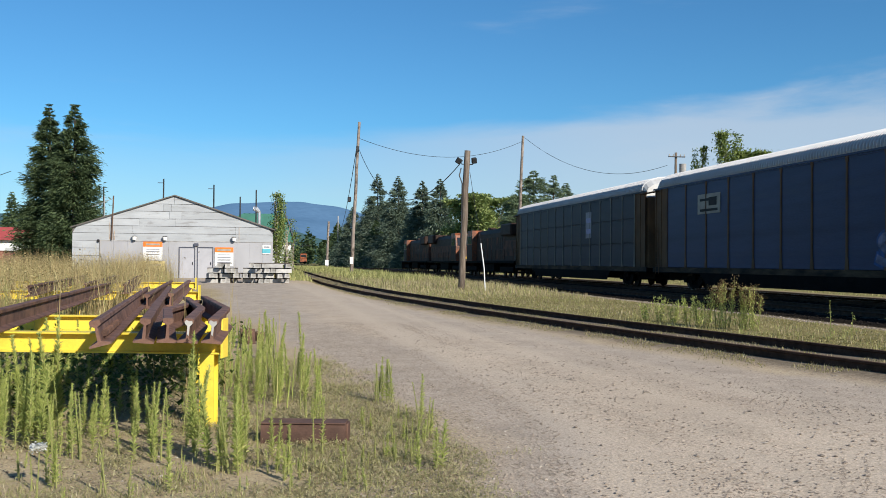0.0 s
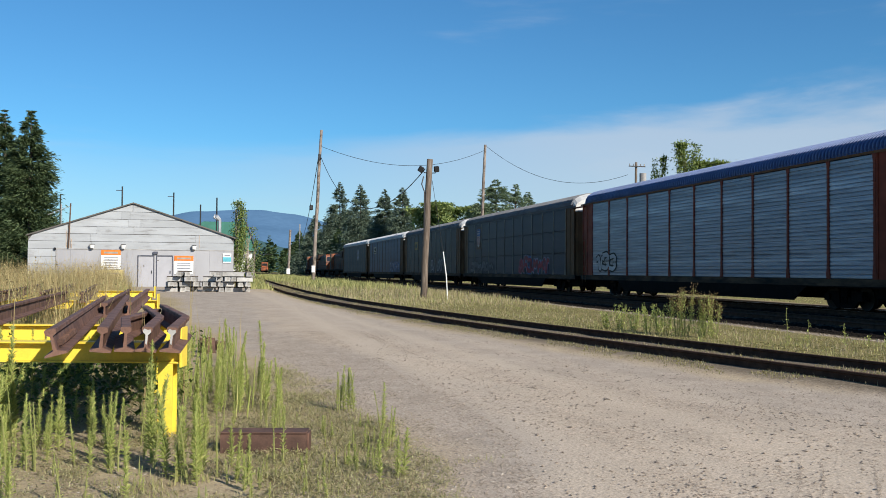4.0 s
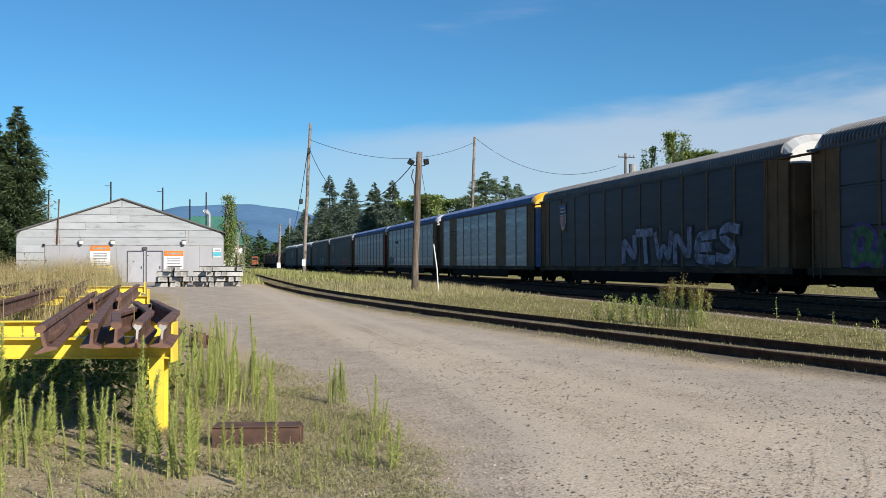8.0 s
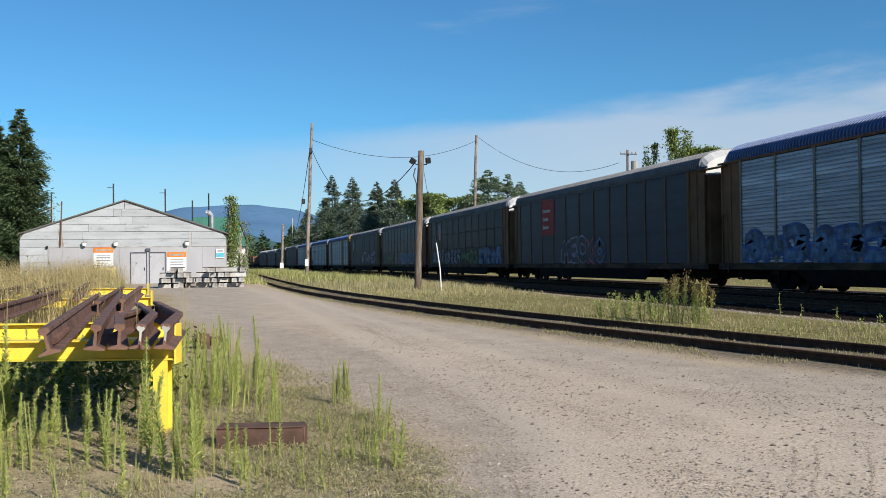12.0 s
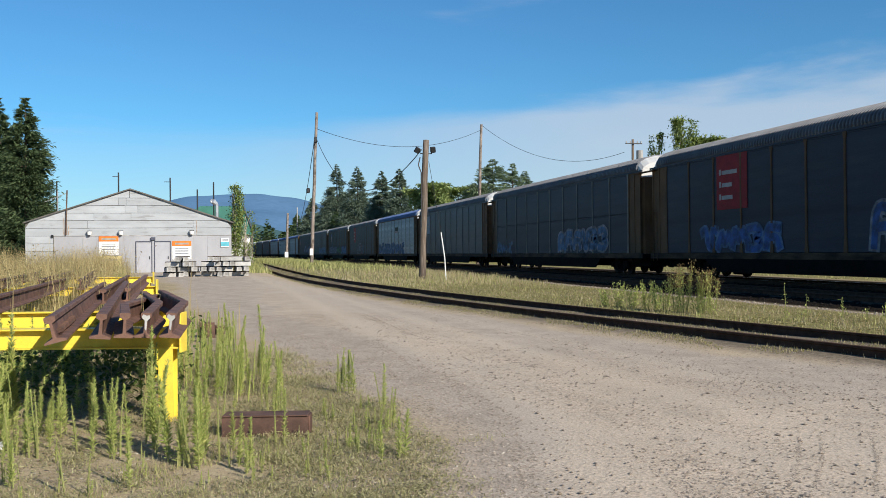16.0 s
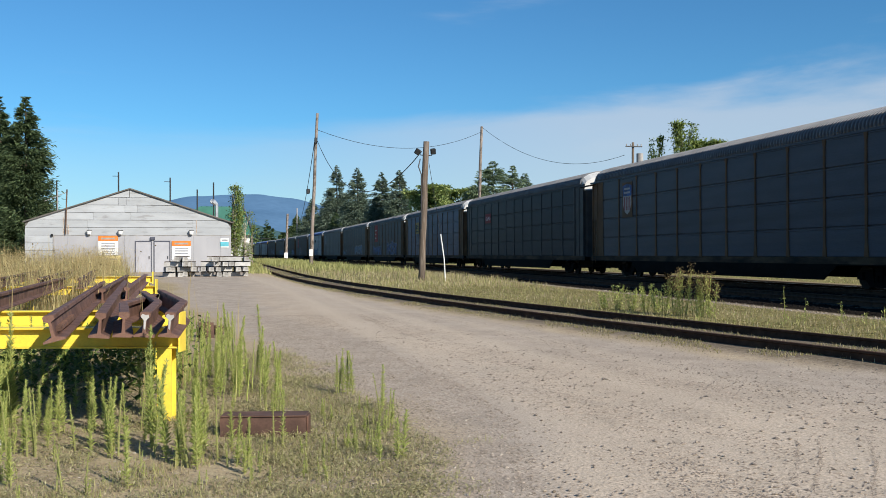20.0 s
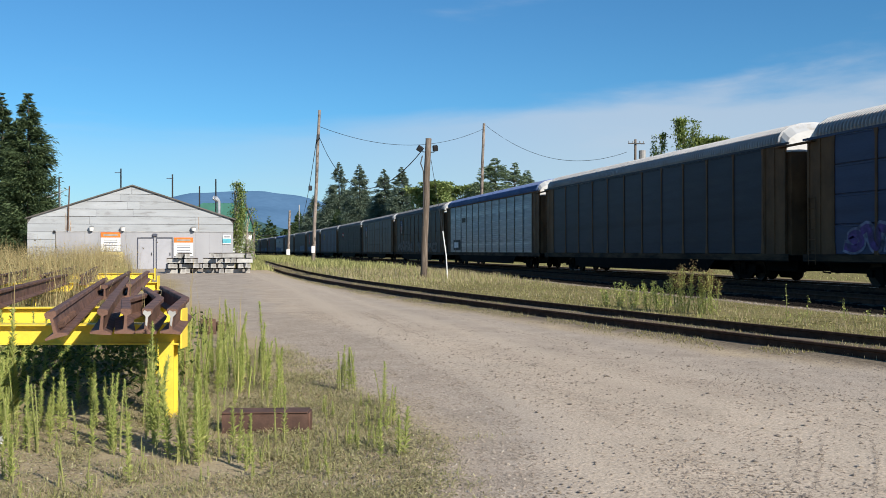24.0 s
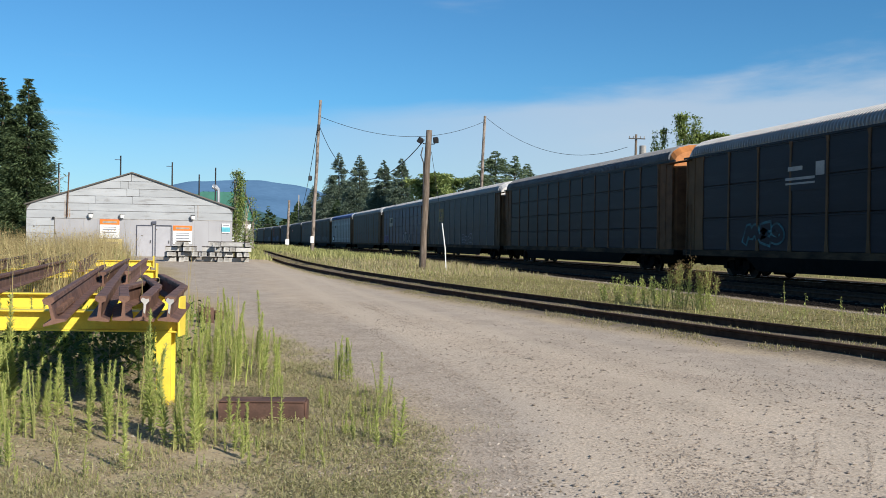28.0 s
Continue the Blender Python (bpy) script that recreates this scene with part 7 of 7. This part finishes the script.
scatter("siding_grass", "low olive growth along the siding rails", "verge_moss", 42000, 45, siding_edge, 0.015, 0.045, 0.006, "grass", 1.0)


def far_grass(rng, n):
    y = rng.uniform(60, 190, n)
    x = rng.uniform(-4, 1, n) * 0 + rng.uniform(0, 1, n) * (main_x(y) - 10 - 1.2) + 1.2
    k = (np.abs(x - side_x(y) - 0.7) > 1.3)
    return x[k], y[k], 0.8 + value_noise(x, y, 6, 2)[k]


scatter("field_grass", "green and yellow grass beyond the yard", "grass_green", 36000, 6, far_grass, 0.15, 0.5, 0.03, "grass", 0.5)


def across(rng, n):
    y = rng.uniform(10, 150, n)
    return main_x(y) + 5.8 + rng.uniform(0, 1, n) ** 1.5 * 26, y, np.ones(n)


scatter("lineside_grass", "green grass beyond the main line", "grass_green", 24000, 7, across, 0.03, 0.09, 0.02, "grass", 0.6)


def brush(rng, n):
    x, y, h = tufts(rng, n, 40, -19, -1.6, 14, 62, 0.24, lambda x, y: step(-x, 1.3 + 0.085 * (y - 14), 3.0 + 0.10 * (y - 14)) * (0.2 + value_noise(x, y, 3, 14)))
    return x, y, h


scatter("dry_brush", "thicket of tall tan dry weeds behind the racks", "brush_tan", 46000, 8, brush, 0.6, 1.7, 0.005, "brush", 0.6)
scatter("green_brush", "green stems within the dry thicket", "grass_green", 16000, 9, brush, 0.4, 1.3, 0.006, "brush", 0.5)


def seed_cloud():
    """Feathery seed heads of the thicket."""
    rng = np.random.default_rng(18)
    x, y, h = tufts(rng, 90000, 110, -19, -1.6, 14, 62, 0.05, lambda x, y: step(-x, 1.5 + 0.085 * (y - 14), 3.2 + 0.10 * (y - 14)) * (0.1 + value_noise(x, y, 3, 14)))
    u = rng.uniform(0.25, 1, len(x)) ** 0.7
    c = np.stack([x + rng.normal(0, 1, len(x)) * (0.06 + 0.3 * u * h), y + rng.normal(0, 1, len(x)) * (0.06 + 0.3 * u * h), ground_z(x, y) + u * 1.4 * h], -1)
    v, f = cards(c, 0.04, rng)
    tagged(new("seed_heads", raw_mesh(v, f, "brush_tan")), "feathery tan seed heads over the thicket", "brush", kind="stuff")


seed_cloud()


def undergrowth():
    """Broad leaves below the rack; the deep shade there is put into their colour."""
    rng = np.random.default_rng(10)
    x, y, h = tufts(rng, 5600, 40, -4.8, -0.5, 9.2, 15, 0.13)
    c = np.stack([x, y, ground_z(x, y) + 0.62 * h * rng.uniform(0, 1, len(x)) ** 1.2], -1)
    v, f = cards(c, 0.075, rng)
    tagged(new("leafy_undergrowth", raw_mesh(v, f, "shaded_leaf")), "dense leafy undergrowth below the rack, its shade put into the leaf colour", "undergrowth", kind="stuff")


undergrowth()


def thin_stalks(rng, n):
    return tufts(rng, n, 3, -4.5, 0.2, 9, 18, 0.03)


scatter("dead_stalk", "thin dry stalks rising above the rack", "brush_tan", 150, 12, thin_stalks, 0.7, 1.5, 0.005, "weeds", 0.12)

# weeds beside the main line, some gone to seed
LW = random.Random(8)
for x, y, h, brown in ((9.75, 22.9, 0.55, 0), (9.95, 22.5, 0.70, 0), (10.1, 22.0, 0.62, 0), (10.25, 21.5, 0.78, 0), (10.38, 21.1, 0.72, 0), (10.36, 20.7, 0.85, 0), (10.46, 20.3, 1.12, 1), (10.50, 20.0, 1.18, 1), (10.78, 19.5, 1.02, 1), (10.80, 19.2, 0.98, 1),
                       (10.66, 19.7, 0.75, 0), (11.35, 17.2, 0.78, 0), (11.65, 17.0, 0.6, 0), (12.35, 16.7, 0.55, 0), (12.95, 16.2, 0.45, 0), (12.7, 16.4, 0.35, 0), (9.6, 17.6, 0.5, 0)):
    rng = np.random.default_rng(int(x * 100 + y * 7))
    w = tagged(empty("trackside_weed", pose(x, y, float(ground_z(x, y)))), "tall upright weed gone to brown seed beside the track" if brown else "upright branching green weed beside the track", "weed", "tall weeds beside the track")
    c, heads = [], []
    lone = y < 18.5
    for k in range(2 if lone else 7):
        a, r, hk = LW.uniform(0, 6.28), (0.02 if lone else 0.12) + 0.08 * h * LW.random(), h * LW.uniform(0.72, 1.02)
        foot = np.array([math.cos(a) * r * 0.35, math.sin(a) * r * 0.35, 0.0])
        tip = np.array([math.cos(a) * r, math.sin(a) * r, hk])
        br = bmesh.new()
        tube(br, [tuple(foot), tuple(foot * 0.5 + tip * 0.5 + np.array([0.01, 0, 0])), tuple(tip)], [0.008, 0.006, 0.003], 4, False)
        part("stem", br, "grass_green", w)
        u = rng.uniform(0.08, 1.0, 16 if lone else 60)
        c.append(foot + (tip - foot) * u[:, None] + rng.normal(0, 1, (len(u), 3)) * np.array([0.045, 0.045, 0.02]) * (1.15 - 0.6 * u)[:, None])
        u = rng.uniform(0.62, 1.06, 90)
        heads.append(foot + (tip - foot) * u[:, None] + rng.normal(0, 1, (90, 3)) * np.array([0.05, 0.05, 0.02]))
    v, f = cards(np.concatenate(c), 0.05, rng, 0.0, -0.5, wide=0.2)
    tagged(part("leaves", raw_mesh(v, f, "weed_green"), None, w), kind="stuff")
    if brown:
        v, f = cards(np.concatenate(heads), 0.035, rng, 0.0, -0.6, wide=0.22)
        tagged(part("seed_head", raw_mesh(v, f, "seed_brown"), None, w), kind="stuff")

# white flower head in the near grass
fl = tagged(empty("wild_flower", pose(-1.47, 6.456, 0.0)), "white flat-topped wild flower in the grass", "flower")
bm = bmesh.new()
tube(bm, [(0, 0, 0), (0.01, 0, 0.28)], 0.004, 5, False)
part("stem", bm, "grass_green", fl)
rng = np.random.default_rng(3)
ra, rb = 0.055 * np.sqrt(rng.uniform(0, 1, 220)), rng.uniform(0, 2 * np.pi, 220)
q = np.stack([ra * np.cos(rb), ra * np.sin(rb), rng.normal(0.285, 0.012, 220) - 2.5 * ra ** 2], -1)
v, f = cards(q, 0.026, rng, 0.4)
tagged(part("petals", raw_mesh(v, f, "petal_white"), None, fl), kind="stuff")


def pebbles(name, label, mat, n, seed, place, smin, smax):
    rng = np.random.default_rng(seed)
    x, y = place(rng, n)
    n = len(x)
    s = smin * (smax / smin) ** (rng.uniform(0, 1, n) ** 2.6)
    ico = np.array([(1, 0.2, 0), (0.3, 1, 0.1), (-0.9, 0.5, 0), (-0.6, -0.8, 0), (0.5, -0.9, 0.1), (0.1, 0, 1), (0, 0, -0.9)])
    fc = np.array([(k, (k + 1) % 5, 5) for k in range(5)] + [((k + 1) % 5, k, 6) for k in range(5)])
    v = ico[None] * rng.uniform(0.7, 1.25, (n, 7, 1)) * (s[:, None] * np.stack([rng.uniform(0.8, 1.3, n), rng.uniform(0.8, 1.3, n), rng.uniform(0.4, 0.68, n)], -1))[:, None, :]
    v = v + np.stack([x, y, ground_z(x, y) + bump_z(x, y) + s * 0.18], -1)[:, None, :]
    f = (fc[None] + (np.arange(n) * 7)[:, None, None]).reshape(-1, 3)
    tagged(new(name, raw_mesh(v.reshape(-1, 3), f, mat)), label, "stones", kind="stuff")


def on_road(rng, n):
    y = 5.0 + 18 * rng.uniform(0, 1, n) ** 1.6
    x = np.where(rng.uniform(0, 1, n) < 0.35, rng.uniform(0.6, 3.3, n), rng.uniform(0.4, 9.2, n))
    grey = np.interp(y, [5.4, 9, 11.8, 13.4, 17], [2.0, 2.95, 3.3, 2.9, 2.1])
    base = rng.uniform(0, 1, n) < 0.8
    k = (x < side_x(y) - 0.4) & (base & (x < grey + rng.normal(0, 0.15, n)) | (0.55 * value_noise(x + 0.12 * y, y * 0.3, 0.55, 6) + 0.45 * value_noise(x, y, 2.6, 16) > 0.16 + rng.uniform(0, 1, n) * 0.8))
    for off, wide in ((0.0, 0.32), (1.55, 0.25)):
        line = lane_line(y) + off * np.interp(y, [0, 6, 10, 40], [1.7, 1.3, 1, 0.6])
        k &= (np.abs(x - line) > wide + 0.15 * value_noise(x, y, 0.8, 27)) | (rng.uniform(0, 1, n) < 0.12)
    return x[k], y[k]


def loose_on_road(rng, n):
    y = 4.8 + 14 * rng.uniform(0, 1, n) ** 1.5
    x = rng.uniform(0.8, 9.0, n)
    k = (x < side_x(y) - 0.5) & (value_noise(x + 0.25 * y, y * 0.45, 0.7, 36) * 0.6 + value_noise(x, y, 2.2, 37) * 0.4 > 0.30 + 0.5 * rng.uniform(0, 1, n))
    return x[k], y[k]


def on_soil(rng, n):
    y = 5.2 + 8 * rng.uniform(0, 1, n) ** 1.4
    x = rng.uniform(-3.6, 2.0, n)
    k = value_noise(x, y, 0.6, 39) > 0.35 + 0.4 * rng.uniform(0, 1, n)
    return x[k], y[k]


def tyre_ridges(rng, n):
    """Small ridges of pressed gravel along the curve of a turning wheel."""
    which = rng.integers(0, 3, n)
    y = rng.uniform(4.6, 6.6, n)
    x = np.interp(y, [4.6, 5.05, 5.67, 6.37, 6.6], [3.0, 3.3, 3.82, 4.31, 4.45]) + np.array([0.0, 0.19, 0.64])[which] + rng.normal(0, 0.012, n)
    k = value_noise(x * 0 + which * 7.0, y, 0.12, 40) > 0.2
    return x[k], y[k]


def on_bed(rng, n):
    y = 12 + 60 * rng.uniform(0, 1, n) ** 1.4
    return main_x(y) - rng.uniform(-1.5, 7.5, n), y


pebbles("gravel_stone", "loose grey and brown stones on the gravel road", "pebble", 95000, 1, on_road, 0.0045, 0.016)
pebbles("gravel_stone", "larger loose stones lying on the gravel road", "pebble", 6500, 3, loose_on_road, 0.008, 0.026)
pebbles("soil_clod", "small clods and stones on the weedy soil", "clod", 26000, 4, on_soil, 0.005, 0.02)
pebbles("tyre_ridge", "ridges of gravel pressed up by turning tyres", "pebble", 1800, 5, tyre_ridges, 0.0025, 0.0055)
pebbles("gravel_stone", "pale line of stones along the edge of the ballast", "pebble", 3600, 6, lambda rng, n: (lambda y: (main_x(y) - 7.95 + rng.normal(0, 0.13, n), y))(9 + 60 * rng.uniform(0, 1, n) ** 1.4), 0.012, 0.045)
pebbles("ballast_stone", "dark broken ballast stones between the tracks, blackened for the train's shade", "ballast_stone", 14000, 2, on_bed, 0.03, 0.065)


# ---- what moves ----
def motions():
    times = [k * 1.0 for k in range(29)]
    for k, car in enumerate(CARS):
        walk(car, [(t, on_track(train_front(t) - PITCH * (k + 0.5))) for t in times])
    for k, loco in enumerate(LOCOS):
        flip = not AHEAD[loco]
        walk(loco, [(t, on_track(train_front(t) + 22.3 * (2.5 - k), flip)) for t in times])
    # every wheelset turns with the train; alike ones share their keys
    done = {}
    spin = 84.0
    for w, d in WHEELS:
        key = (round(d, 2), round(w.location.z, 3))
        if key not in done:
            z = w.location.z
            walk(w, [(f / FPS, pose(0, d, z, -spin * f)) for f in range(0, 28 * FPS + 1)])
            done[key] = w
        else:
            a = done[key].animation_data
            w.rotation_mode = "QUATERNION"
            w.animation_data_create()
            w.animation_data.action = a.action
            w.animation_data.action_slot = a.action_slot


motions()
